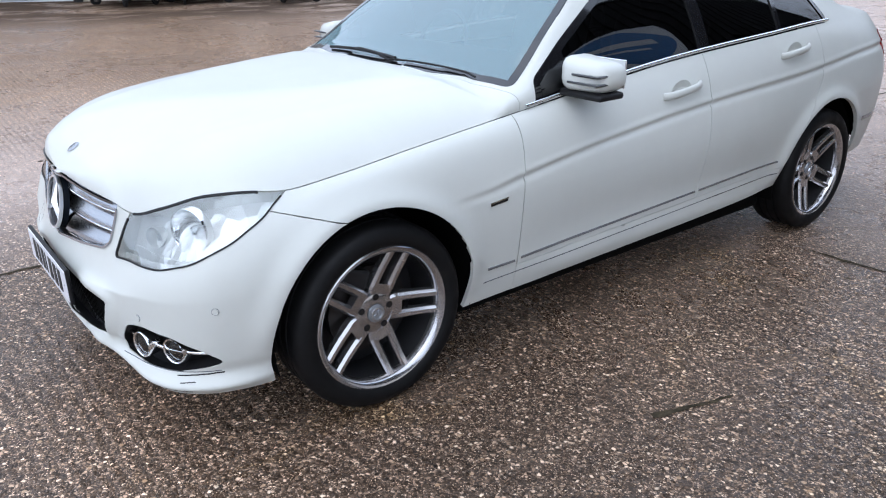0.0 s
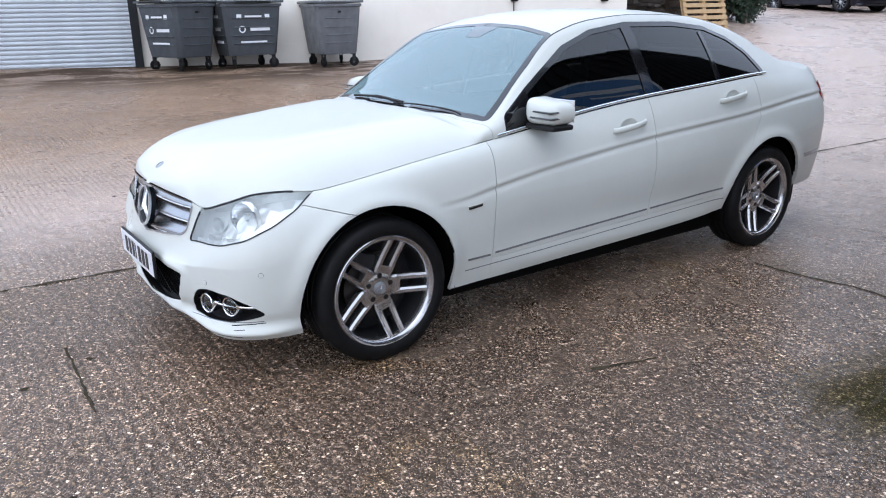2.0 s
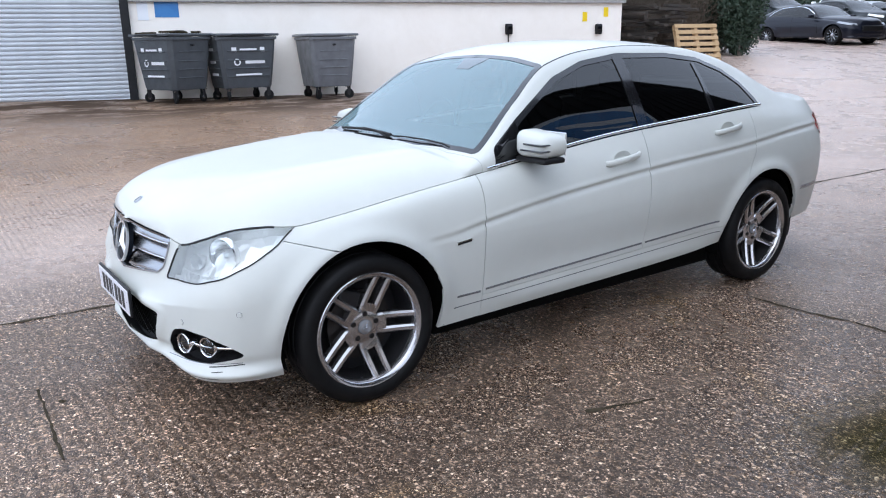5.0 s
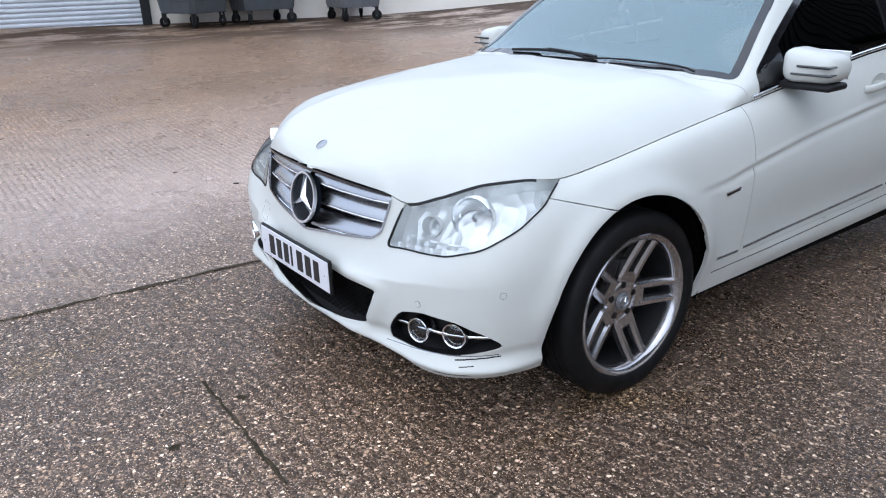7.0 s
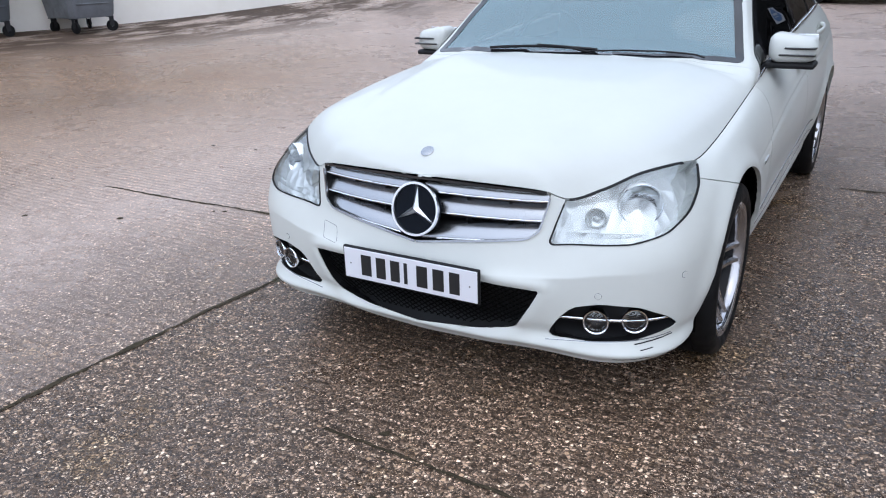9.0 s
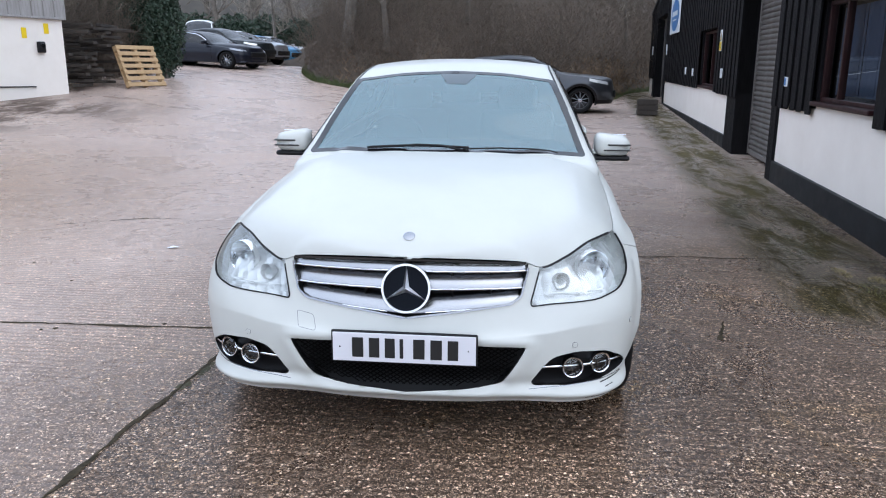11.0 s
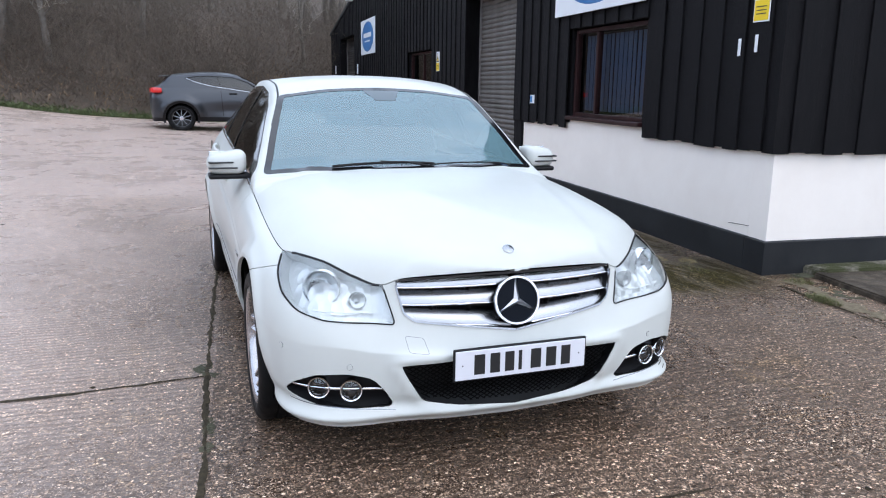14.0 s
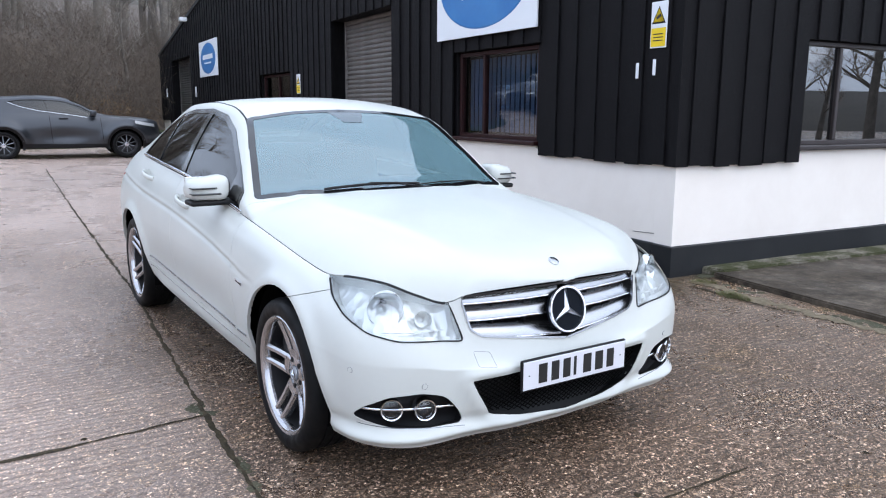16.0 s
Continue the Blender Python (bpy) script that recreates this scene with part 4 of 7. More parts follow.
    bmesh.ops.recalc_face_normals(one, faces=one.faces)
    return join(bm, one)


def wheel_thing(parent, at, turn):
    """An 18-inch wheel: tyre, rim barrel, five twin spokes, bolts, cap, brake disc."""
    m = Matrix.Translation(at) @ Matrix.Rotation(turn, 4, "X")
    if at[0] < 0:
        m = Matrix.Translation(at) @ Matrix.Rotation(math.pi, 4, "Z") @ Matrix.Rotation(turn, 4, "X")
    root = new("wheel")
    root.empty_display_size = 0.1
    root.parent = parent
    root.matrix_basis = m
    # x points outwards from the car; the tyre's middle is at x = 0
    R = 0.317
    tyre = lathe([(0.240, 0.095), (0.247, 0.106), (0.264, 0.113), (0.285, 0.112), (0.303, 0.104), (0.312, 0.092), (R, 0.075), (R, 0.045), (R - 0.006, 0.043), (R - 0.006, 0.037), (R, 0.035), (R, 0.004), (R - 0.006, 0.002), (R - 0.006, -0.004), (R, -0.006),
                  (R, -0.036), (R - 0.006, -0.038), (R - 0.006, -0.044), (R, -0.046), (R, -0.075), (0.312, -0.092), (0.285, -0.112), (0.262, -0.113), (0.232, -0.095)], 72)
    part("tyre", tyre, m_rubber, root, "black low-profile tyre", True, 40)
    rim = lathe([(0.232, 0.094), (0.246, 0.100), (0.2465, 0.104), (0.242, 0.107), (0.231, 0.103), (0.223, 0.095), (0.2195, 0.075), (0.216, 0.02), (0.220, -0.06), (0.236, -0.098)], 72)
    part("rim", rim, m_alloy, root, "silver rim", True, 45)
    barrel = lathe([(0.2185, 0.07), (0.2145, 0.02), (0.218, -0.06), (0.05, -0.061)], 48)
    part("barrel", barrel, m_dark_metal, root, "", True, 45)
    for k in range(5):
        a = 2 * math.pi * k / 5
        bm = None
        # two parallel blades with bevelled edges
        for side in (-1, 1):
            one = bmesh.new()
            prev = None
            for i in range(9):
                t = i / 8
                r = 0.088 + (0.226 - 0.088) * t
                mid = side * (0.0320 - 0.0015 * t)
                w = 0.0150 - 0.0010 * t
                xo = 0.052 + 0.026 * t + 0.014 * t * t
                depth = 0.036 - 0.008 * t
                ring = [one.verts.new((xo + dx, mid + dw, r)) for dx, dw in ((-depth, -w * 1.05), (-0.009, -w), (0, -w * 0.45), (0, w * 0.45), (-0.009, w), (-depth, w * 1.05))]
                if prev:
                    for j in range(6):
                        one.faces.new((prev[j], prev[(j + 1) % 6], ring[(j + 1) % 6], ring[j]))
                else:
                    one.faces.new(ring)
                prev = ring
            one.faces.new(prev)
            bmesh.ops.recalc_face_normals(one, faces=one.faces)
            bm = join(bm, one)
        # web that joins the pair to the hub
        one = bmesh.new()
        prev = None
        for r, w, xo in ((0.030, 0.020, 0.046), (0.060, 0.043, 0.047), (0.080, 0.0465, 0.049), (0.096, 0.0468, 0.0525), (0.101, 0.0466, 0.0530)):
            ring = [one.verts.new((xo + dx, dw, r)) for dx, dw in ((-0.034, -w), (-0.008, -w), (-0.0005, -w * 0.84), (-0.0005, w * 0.84), (-0.008, w), (-0.034, w))]
            if prev:
                for j in range(6):
                    one.faces.new((prev[j], prev[(j + 1) % 6], ring[(j + 1) % 6], ring[j]))
            else:
                one.faces.new(ring)
            prev = ring
        one.faces.new(prev)
        bmesh.ops.recalc_face_normals(one, faces=one.faces)
        bm = join(bm, one)
        bmesh.ops.rotate(bm, matrix=Matrix.Rotation(a, 3, "X"), verts=bm.verts)
        part("spoke", bm, m_alloy, root, "", True, 25)
    hub = lathe([(0.0, 0.049), (0.030, 0.049), (0.040, 0.048), (0.066, 0.047), (0.074, 0.042), (0.078, 0.010)], 40)
    part("hub", hub, m_alloy, root, "", True, 40)
    cap = lathe([(0.0, 0.059), (0.020, 0.058), (0.0305, 0.055), (0.0325, 0.050)], 32)
    cap_ob = part("centre_cap", cap, m_lamp_grey, root, "silver-grey centre cap", True, 50)
    part("cap_emblem", star_mesh(0.022, 0.0022, 0.002), m_chrome, cap_ob, m=Matrix.Translation((0.0585, 0, 0)) @ Matrix.Rotation(math.pi / 2, 4, "Z"))
    for k in range(5):
        a = 2 * math.pi * (k + 0.5) / 5
        c, s = math.cos(a) * 0.056, math.sin(a) * 0.056
        # flat black disc stands in for the shade in a bolt hole
        part("bolt_hole_shade", lathe([(0.0, 0.0492), (0.0115, 0.0492), (0.0115, 0.03)], 16, at=(0, c, s)), m_black_plastic, root, "", True, 40)
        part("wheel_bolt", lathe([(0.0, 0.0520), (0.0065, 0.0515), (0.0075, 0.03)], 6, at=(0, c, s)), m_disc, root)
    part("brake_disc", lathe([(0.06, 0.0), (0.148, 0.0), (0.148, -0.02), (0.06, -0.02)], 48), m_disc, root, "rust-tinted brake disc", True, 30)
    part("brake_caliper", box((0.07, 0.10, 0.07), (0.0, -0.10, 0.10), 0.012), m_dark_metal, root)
    part("valve", tube([(0.085, 0.02, -0.205), (0.10, 0.02, -0.195)], 0.004), m_black_plastic, root)
    return root


def star_mesh(r, thick, width_ring, segs=40):
    """A ring with three tapered arms, facing -y."""
    bm = lathe([(r, -thick), (r - width_ring, -thick), (r - width_ring, thick), (r, thick), (r, -thick)], segs, "Y")
    for k in range(3):
        a = math.pi / 2 + 2 * math.pi * k / 3
        one = bmesh.new()
        w = r * 0.17
        tip = Vector((math.cos(a) * (r - width_ring * 0.5), 0, math.sin(a) * (r - width_ring * 0.5)))
        s = Vector((-math.sin(a), 0, math.cos(a)))
        top = Vector((0, -thick * 2.2, 0))
        back = Vector((0, thick, 0))
        n0 = Vector((math.cos(a), 0, math.sin(a)))
        vs = [one.verts.new(q) for q in (top, s * w - n0 * w * 0.3 + back, tip + s * w * 0.12 + back, tip - s * w * 0.12 + back, -s * w - n0 * w * 0.3 + back, tip + top * 0.5)]
        for q in ((0, 1, 2, 5), (0, 5, 3, 4)):
            one.faces.new([vs[i] for i in q])
        bmesh.ops.recalc_face_normals(one, faces=one.faces)
        bm = join(bm, one)
    return bm


def skin_tree(spec):
    """For placing trim on the skin: a search tree over the whole (left and right) shell."""
    bm = shell(spec)
    other = bm.copy()
    bmesh.ops.scale(other, vec=(-1, 1, 1), verts=other.verts)
    bmesh.ops.reverse_faces(other, faces=other.faces)
    bm = join(bm, other)
    tree = BVHTree.FromBMesh(bm)
    bm.free()
    return tree


def set_in(bm, faces, depth, mirror=None):
    """A backing panel: the faces moved inwards by depth, with side walls up to the skin."""
    one = take(bm, faces, 0, 0, mirror)
    one.normal_update()
    for v, nn in [(v, v.normal.copy()) for v in one.verts]:
        v.co -= nn * depth
    rim = [e for e in one.edges if len(e.link_faces) == 1]
    vn = {v: v.normal.copy() for e in rim for v in e.verts}
    for v in bmesh.ops.extrude_edge_only(one, edges=rim)["geom"]:
        if isinstance(v, bmesh.types.BMVert):
            near = [e.other_vert(v) for e in v.link_edges if e.other_vert(v) in vn]
            if near:
                v.co += vn[near[0]] * (depth - 0.002)
    return one


def front_at(tree, x, z):
    hit = tree.ray_cast(Vector((x, -3, z)), Vector((0, 1, 0)))
    return hit[0], hit[1]


def side_at(tree, y, z, side=1):
    hit = tree.ray_cast(Vector((3 * side, y, z)), Vector((-side, 0, 0)))
    return hit[0], hit[1]


def top_at(tree, x, y):
    hit = tree.ray_cast(Vector((x, y, 3)), Vector((0, 0, -1)))
    return hit[0], hit[1]


def outline(tree, poly, side, view, width, lift, step=0.012, keep=None):
    """A band on the skin along a polygon seen from the front ('f'), the side ('s') or above ('t')."""
    pts = []
    for (a0, b0), (a1, b1) in zip(poly, poly[1:] + poly[:1]):
        k = max(1, int(math.hypot(a1 - a0, b1 - b0) / step))
        pts += [(a0 + (a1 - a0) * i / k, b0 + (b1 - b0) * i / k) for i in range(k)]
    pts.append(pts[0])
    runs, cur = [], []
    for a, b in pts:
        ok = keep is None or keep(a, b)
        hit = None
        if ok:
            hit = front_at(tree, a * side, b) if view == "f" else side_at(tree, a, b, side) if view == "s" else top_at(tree, a * side, b)
        if ok and hit[0] is not None:
            cur.append(hit)
        elif cur:
            runs.append(cur)
            cur = []
    if cur:
        runs.append(cur)
    bm = None
    for run in runs:
        if len(run) > 2:
            bm = ribbon([r[0] for r in run], [r[1] for r in run], width, lift, bm)
    return bm


def bowl(r, depth, segs=28):
    """A lamp reflector facing -y."""
    prof = [(0.0, depth)] + [(r * math.sin(a), depth * math.cos(a)) for a in [i * math.pi / 2 / 7 for i in range(1, 8)]] + [(r * 1.06, -0.004), (r * 1.08, 0.004)]
    return lathe(prof, segs, "Y")


def white_saloon():
    root = holder("saloon_car", Matrix(), "white four-door saloon car with silver twin-spoke wheels, parked on wet concrete", "car")
    bm = shell(SALOON)
    tree = skin_tree(SALOON)
    liner = bm.copy()
    liner.normal_update()
    for v in liner.verts:
        v.co -= v.normal * 0.02
        if v.co.x < 0.02:
            v.co.x = 0.0
    parts = car_cut_faces(bm)
    lin = []
    for f in liner.faces:
        c = f.calc_center_median()
        if c.z < 0.90 and c.y > -0.2 and not any(math.hypot(c.y - hy, c.z - 0.318) < 0.41 for hy in (0, 2.72)):
            lin.append(f)
    # added near-black shell stands in for the darkness behind the panel gaps
    part("gap_shade_shell", take(liner, lin, 0, 0, "both"), m_gap, root)
    liner.free()
    bumper = part("front_bumper", take(bm, parts["bumper"], mirror="both"), m_paint, root, "white painted front bumper with a scuffed corner", True, 50)
    part("bonnet", take(bm, parts["bonnet"], mirror="both"), m_paint, root, "", True, 50)
    part("cabin_shell", take(bm, parts["cabin"], 0.0, 0.02, mirror="both"), m_paint, root, "white roof, pillars, sills and rear quarters", True, 50)
    for side, flip in ((1, None), (-1, "flip")):
        wing = part("wing", take(bm, parts["wing"], mirror=flip), m_paint, root, "", True, 50)
        doors = [part("front_door", take(bm, parts["front_door"], mirror=flip), m_paint, root, "", True, 50), part("rear_door", take(bm, parts["rear_door"], mirror=flip), m_paint, root, "", True, 50)]
        part("side_window", take(bm, parts["side_glass"], 0.001, 0.0, mirror=flip), m_side_glass, root, "dark tinted side glass", True)
        # headlamp: housing, two reflectors, indicator bar, lens and seal
        lamp = part("headlamp", set_in(bm, parts["head"], 0.055, flip), m_lamp_bright, root, "clear headlamp with chrome reflectors", True, 50)
        part("lens", take(bm, parts["head"], 0.003, 0.0, mirror=flip), m_lens, lamp, "clear headlamp lens", True, 50).visible_shadow = False
        for x, z, r, sink in ((0.680, 0.682, 0.062, 0.044), (0.560, 0.642, 0.030, 0.038)):
            p, nn = front_at(tree, x * side, z)
            part("reflector", bowl(r, 0.05), m_bulb if r > 0.04 else m_lamp_bright, lamp, "chrome reflector", True, 50, m=Matrix.Translation(p + Vector((0, sink, 0))) @ Matrix.Rotation(0.45 * side, 4, "Z"))
            part("bulb", lathe([(0.0, -0.018), (0.011, -0.014), (0.014, 0.0), (0.012, 0.03)], 14, "Y"), m_lens, lamp, "", True, 50, m=Matrix.Translation(p + Vector((0, sink + 0.022, 0))))
        pts = [front_at(tree, (0.47 + 0.02 * i) * side, 0.580 + 0.0022 * i) for i in range(14)]
        bar = ribbon([q[0] - q[1] * 0.02 for q in pts], [q[1] for q in pts], 0.017, 0.003)
        part("indicator_strip", bar, m_lamp_bright, lamp)
        pts = [front_at(tree, (0.50 + 0.018 * i) * side, 0.615 + 0.0012 * i) for i in range(14)]
        part("lamp_shelf", ribbon([q[0] - q[1] * 0.028 for q in pts], [q[1] for q in pts], 0.006, 0.003), m_lamp_bright, lamp)
        keep = lambda a, b: b < EDGE_X(a) - 0.006
        part("lamp_seal", outline(tree, HEAD_LAMP, side, "f", 0.005, 0.0025, keep=keep), m_black_plastic, lamp)
        pts = []
        for i in range(40):
            x = 0.486 + (0.750 - 0.486) * i / 39
            pts.append((Vector((x * side, EDGE_XY(x) - 0.001, EDGE_X(x))), Vector((0.35 * side, -0.6, 0.7)).normalized()))
        part("lamp_upper_seal", ribbon([q[0] for q in pts], [q[1] for q in pts], 0.008, 0.001), m_black_plastic, lamp)
        for x, z, r in ((0.680, 0.682, 0.062),):
            p, nn = front_at(tree, x * side, z)
            part("reflector_ring", lathe([(r * 1.02, 0.012), (r * 1.05, 0.004), (r * 1.08, 0.008), (r * 1.06, 0.03)], 32, "Y"), m_lamp_bright, lamp, "", True, 50, m=Matrix.Translation(p + Vector((0, 0.042, 0))) @ Matrix.Rotation(0.45 * side, 4, "Z"))
        # fog lamps in their black recess
        fog = part("fog_recess", set_in(bm, parts["fog"], 0.045, flip), m_black_plastic, bumper, "black recess for twin fog lamps", True, 50)
        for x, z in ((0.607, 0.345), (0.710, 0.347)):
            at = Matrix.Translation((x * side, -0.683 if x < 0.65 else -0.626, z)) @ Matrix.Rotation((0.25 if x < 0.65 else 0.42) * side, 4, "Z")
            ring = part("fog_lamp", lathe([(0.041, 0.03), (0.041, -0.006), (0.039, -0.010), (0.035, -0.008), (0.033, 0.004), (0.033, 0.03)], 32, "Y"), m_chrome, bumper, "round fog lamp with chrome ring", True, 40, m=at)
            part("fog_reflector", bowl(0.033, 0.03), m_dark_metal, ring, "", True, 50)
            part("fog_lens", lathe([(0.0, -0.008), (0.02, -0.006), (0.0335, 0.0)], 28, "Y"), m_lens, ring, "", True, 50)
        pts = [front_at(tree, x * side, 0.338 + 0.01 * i / 10)[0] + Vector((0, 0.022, 0)) for i, x in enumerate([0.478 + 0.0315 * k for k in range(11)])]
        part("chrome_bar", tube(pts, 0.006, 8), m_chrome, bumper, "chrome bar through the fog lamps", True, 60)
        for x, z in ((0.612, 0.432), (0.826, 0.488)):
            p, nn = front_at(tree, x * side, z)
            turned = Matrix.Translation(p) @ nn.to_track_quat("-Y", "Z").to_matrix().to_4x4()
            sensor_ob = part("parking_sensor", lathe([(0.0, -0.003), (0.009, -0.0028), (0.0098, 0.001)], 16, "Y"), m_paint, bumper, m=turned)
            part("sensor_ring", lathe([(0.0098, -0.0012), (0.0107, -0.0012), (0.0107, 0.002)], 16, "Y"), m_lamp_grey, sensor_ob)
        pts = [front_at(tree, x * side, z) for x, z in [(0.45 + 0.0145 * k, 0.258 + 0.0012 * k) for k in range(25)]]
        pts = [q for q in pts if q[0] is not None]
        part("lip_line", ribbon([q[0] for q in pts], [q[1] for q in pts], 0.0028, 0.0008), m_lamp_grey, bumper)
        # belt trim, window frame, pillar covers
        pts = []
        for i in range(60):
            y = 0.66 + (2.77 - 0.66) * i / 59
            e = EDGE(y)
            pts.append(side_at(tree, y, e[1] + 0.012, side))
        pts = [q for q in pts if q[0] is not None]
        part("belt_trim", tube([q[0] + q[1] * 0.002 for q in pts], 0.0085, 8), m_chrome, root, "chrome strip under the side windows", True, 50)
        part("window_frame", outline(tree, SIDE_GLASS, side, "s", 0.030, 0.004, 0.02, lambda a, b: b > EDGE(a)[1] + 0.012), m_gloss_black, root, "gloss black window frame", True, 50)
        for name, y0, y1, w in (("pillar_cover", 1.705, 1.680, 0.072), ("quarter_divider", 2.305, 2.285, 0.03)):
            pts = []
            for i in range(14):
                k = i / 13
                y = y0 + (y1 - y0) * k
                z0, z1 = EDGE(y)[1] + 0.012, (1.362 if y < 2 else 1.312)
                pts.append(side_at(tree, y, z0 + (z1 - z0) * k, side))
            part(name, ribbon([q[0] for q in pts], [q[1] for q in pts], w, 0.005), m_gloss_black, root, "gloss black pillar cover", True, 50)
        # sail panel at the mirror
        sail = bmesh.new()
        prev = None
        for i in range(10):
            y = 0.745 + 0.016 * i
            z0, z1 = EDGE(y)[1] + 0.022, 0.985 + (y - 0.735) * 0.66
            cur = []
            for k in range(5):
                q, nn = side_at(tree, y, z0 + (max(z1, z0 + 0.004) - z0) * k / 4, side)
                cur.append(sail.verts.new(q + nn * 0.005))
            if prev:
                for k in range(4):
                    sail.faces.new((prev[k], prev[k + 1], cur[k + 1], cur[k]))
            prev = cur
        part("mirror_sail", sail, m_gloss_black, root, "gloss black corner panel at the mirror", True, 50)
        # roof drip strip
        pts = []
        for i in range(50):
            y = 0.95 + (2.95 - 0.95) * i / 49
            x = SALOON_RAIL(y) - 0.012
            pts.append(top_at(tree, x * side, y))
        part("roof_strip", ribbon([q[0] for q in pts], [q[1] for q in pts], 0.011, 0.0015), m_black_plastic, root, "dark strip along the roof edge", True, 50)
        # lower door trim line
        for (y0, y1), owner in (((0.59, 1.645), doors[0]), ((1.67, 2.30), doors[1])):
            pts = [side_at(tree, y, 0.372 + 0.036 * (y - 0.6), side) for y in [y0 + (y1 - y0) * i / 24 for i in range(25)]]
            part("door_trim", ribbon([q[0] for q in pts], [q[1] for q in pts], 0.009, 0.003), m_lamp_grey, owner, "thin grey line along the lower door", True, 50)
        line = [side_at(tree, y, 0.318 + 0.03 * (y - 0.6), side) for y in [0.42 + 1.90 * i / 30 for i in range(31)]]
        part("sill_line", ribbon([q[0] for q in line], [q[1] for q in line], 0.004, 0.001), m_lamp_grey, root, "", True, 50)
        pts = [side_at(tree, y, 0.366, side) for y in [0.43 + 0.011 * i for i in range(13)]]
        part("wing_trim", ribbon([q[0] for q in pts], [q[1] for q in pts], 0.009, 0.003), m_lamp_grey, wing, "", True, 50)
        pts = [side_at(tree, y, 0.612 + 0.10 * (y - 0.422), side) for y in [0.422 + 0.0085 * i for i in range(10)]]
        badge = part("wing_badge", ribbon([q[0] for q in pts], [q[1] for q in pts], 0.013, 0.003), m_black_plastic, wing, "small chrome-edged badge", True, 50)
        part("badge_edge", ribbon([q[0] + Vector((0, 0, 0.005)) for q in pts], [q[1] for q in pts], 0.005, 0.005), m_chrome, badge, "", True, 50)
        # door handles: dished cup, grip
        for yc, zc, owner in ((1.485, 0.870, doors[0]), (2.370, 0.950, doors[1])):
            p, nn = side_at(tree, yc, zc, side)
            lie = Matrix.Translation(p) @ Matrix.Rotation(0.10, 4, "X")
            grip = [Vector((side * o, d, 0.1 * d)) for d, o in ((-0.115, 0.004), (-0.10, 0.022), (-0.06, 0.036), (0.0, 0.041), (0.06, 0.037), (0.10, 0.024), (0.118, 0.006))]
            g = tube(grip, 0.0125, 10)
            bmesh.ops.scale(g, vec=(0.75, 1, 1.25), verts=g.verts)
            part("door_handle", g, m_paint, owner, "white grip handle", True, 60, m=Matrix.Translation(p))
            cup = lathe([(0.0, -0.006), (0.03, -0.004), (0.045, 0.0005), (0.048, 0.0015)], 24, "X")
            bmesh.ops.scale(cup, vec=(side, 1.35, 0.85), verts=cup.verts)
            part("handle_cup", cup, m_paint, owner, "", True, 60, m=Matrix.Translation(p + nn * 0.001))
        # wing mirror
        mirror = new("wing_mirror")
        mirror.parent = root
        mirror.matrix_basis = Matrix.Translation((0.884 * side, 0.888, 0.988))
        shell_bm = box((0.192, 0.150, 0.112), (0, 0, 0.01), 0.042, 4)
        for v in shell_bm.verts:
            v.co.z += 0.016 * (v.co.x * -side) / 0.1 if v.co.z > 0 else 0.0
            v.co.y += 0.030 * smooth01(-0.02, 0.12, v.co.x * side)
        part("mirror_shell", shell_bm, m_paint, mirror, "white rounded mirror housing", True, 60)
        part("mirror_base", box((0.205, 0.130, 0.026), (-0.010 * side, 0.012, -0.058), 0.012, 3), m_black_plastic, mirror, "black underside and arm", True, 60)
        for dz, x0, x1 in ((0.016, -0.03, 0.092), (-0.012, -0.05, 0.092)):
            part("indicator_slot", box((x1 - x0, 0.09, 0.008), ((x0 + x1) / 2 * side, -0.031, dz), 0.003, 1), m_gloss_black, mirror)
        part("mirror_glass", box((0.165, 0.006, 0.10), (0.0, 0.083, 0.012), 0.002, 1), m_chrome, mirror)
        part("mirror_arm", box((0.10, 0.07, 0.03), (-0.115 * side, 0.0, -0.056), 0.012, 2), m_black_plastic, mirror, "", True, 60)
        # tail lamp round the corner
        pts = [side_at(tree, 3.44 - 0.02 * abs(k - 4) / 4, 0.855 + 0.014 * k, side) for k in range(9)]
        part("tail_lamp", ribbon([q[0] for q in pts], [q[1] for q in pts], 0.075, 0.004), m_red_lamp, root, "red tail lamp wrapping the corner", True, 50)
        pts = [side_at(tree, y, 0.53, side) for y in [3.14 + 0.02 * i for i in range(14)]]
        part("bumper_strip", ribbon([q[0] for q in pts], [q[1] for q in pts], 0.022, 0.003), m_lamp_grey, root, "", True, 50)
    part("windscreen", take(bm, parts["screen"], 0.001, 0.0, mirror="both"), m_windscreen, root, "greenish windscreen with the sky's reflection painted in as a pale film", True)
    part("screen_border", join(outline(tree, SCREEN, 1, "t", 0.034, 0.002, 0.02, lambda a, b: a > -0.03), outline(tree, SCREEN, -1, "t", 0.034, 0.002, 0.02, lambda a, b: a > -0.03)), m_gloss_black, root, "black border of the windscreen", True, 50)
    part("rear_window", take(bm, parts["rear_screen"], 0.001, 0.0, mirror="both"), m_side_glass, root, "dark rear window", True)
    # grille: dark well, frame, three blades either side of the round emblem
    grille = part("grille", set_in(bm, parts["grille"], 0.075, "both"), m_black_plastic, root, "silver grille with three broad blades and a round emblem", True, 50)
    rim = [outline(tree, GRILLE, s_, "f", 0.007, 0.004, 0.012, lambda a, b: a > 0.0 and b < 0.715) for s_ in (1, -1)]
    part("grille_frame", join(rim[0], rim[1]), m_satin, grille, "thin silver grille frame", True, 50)
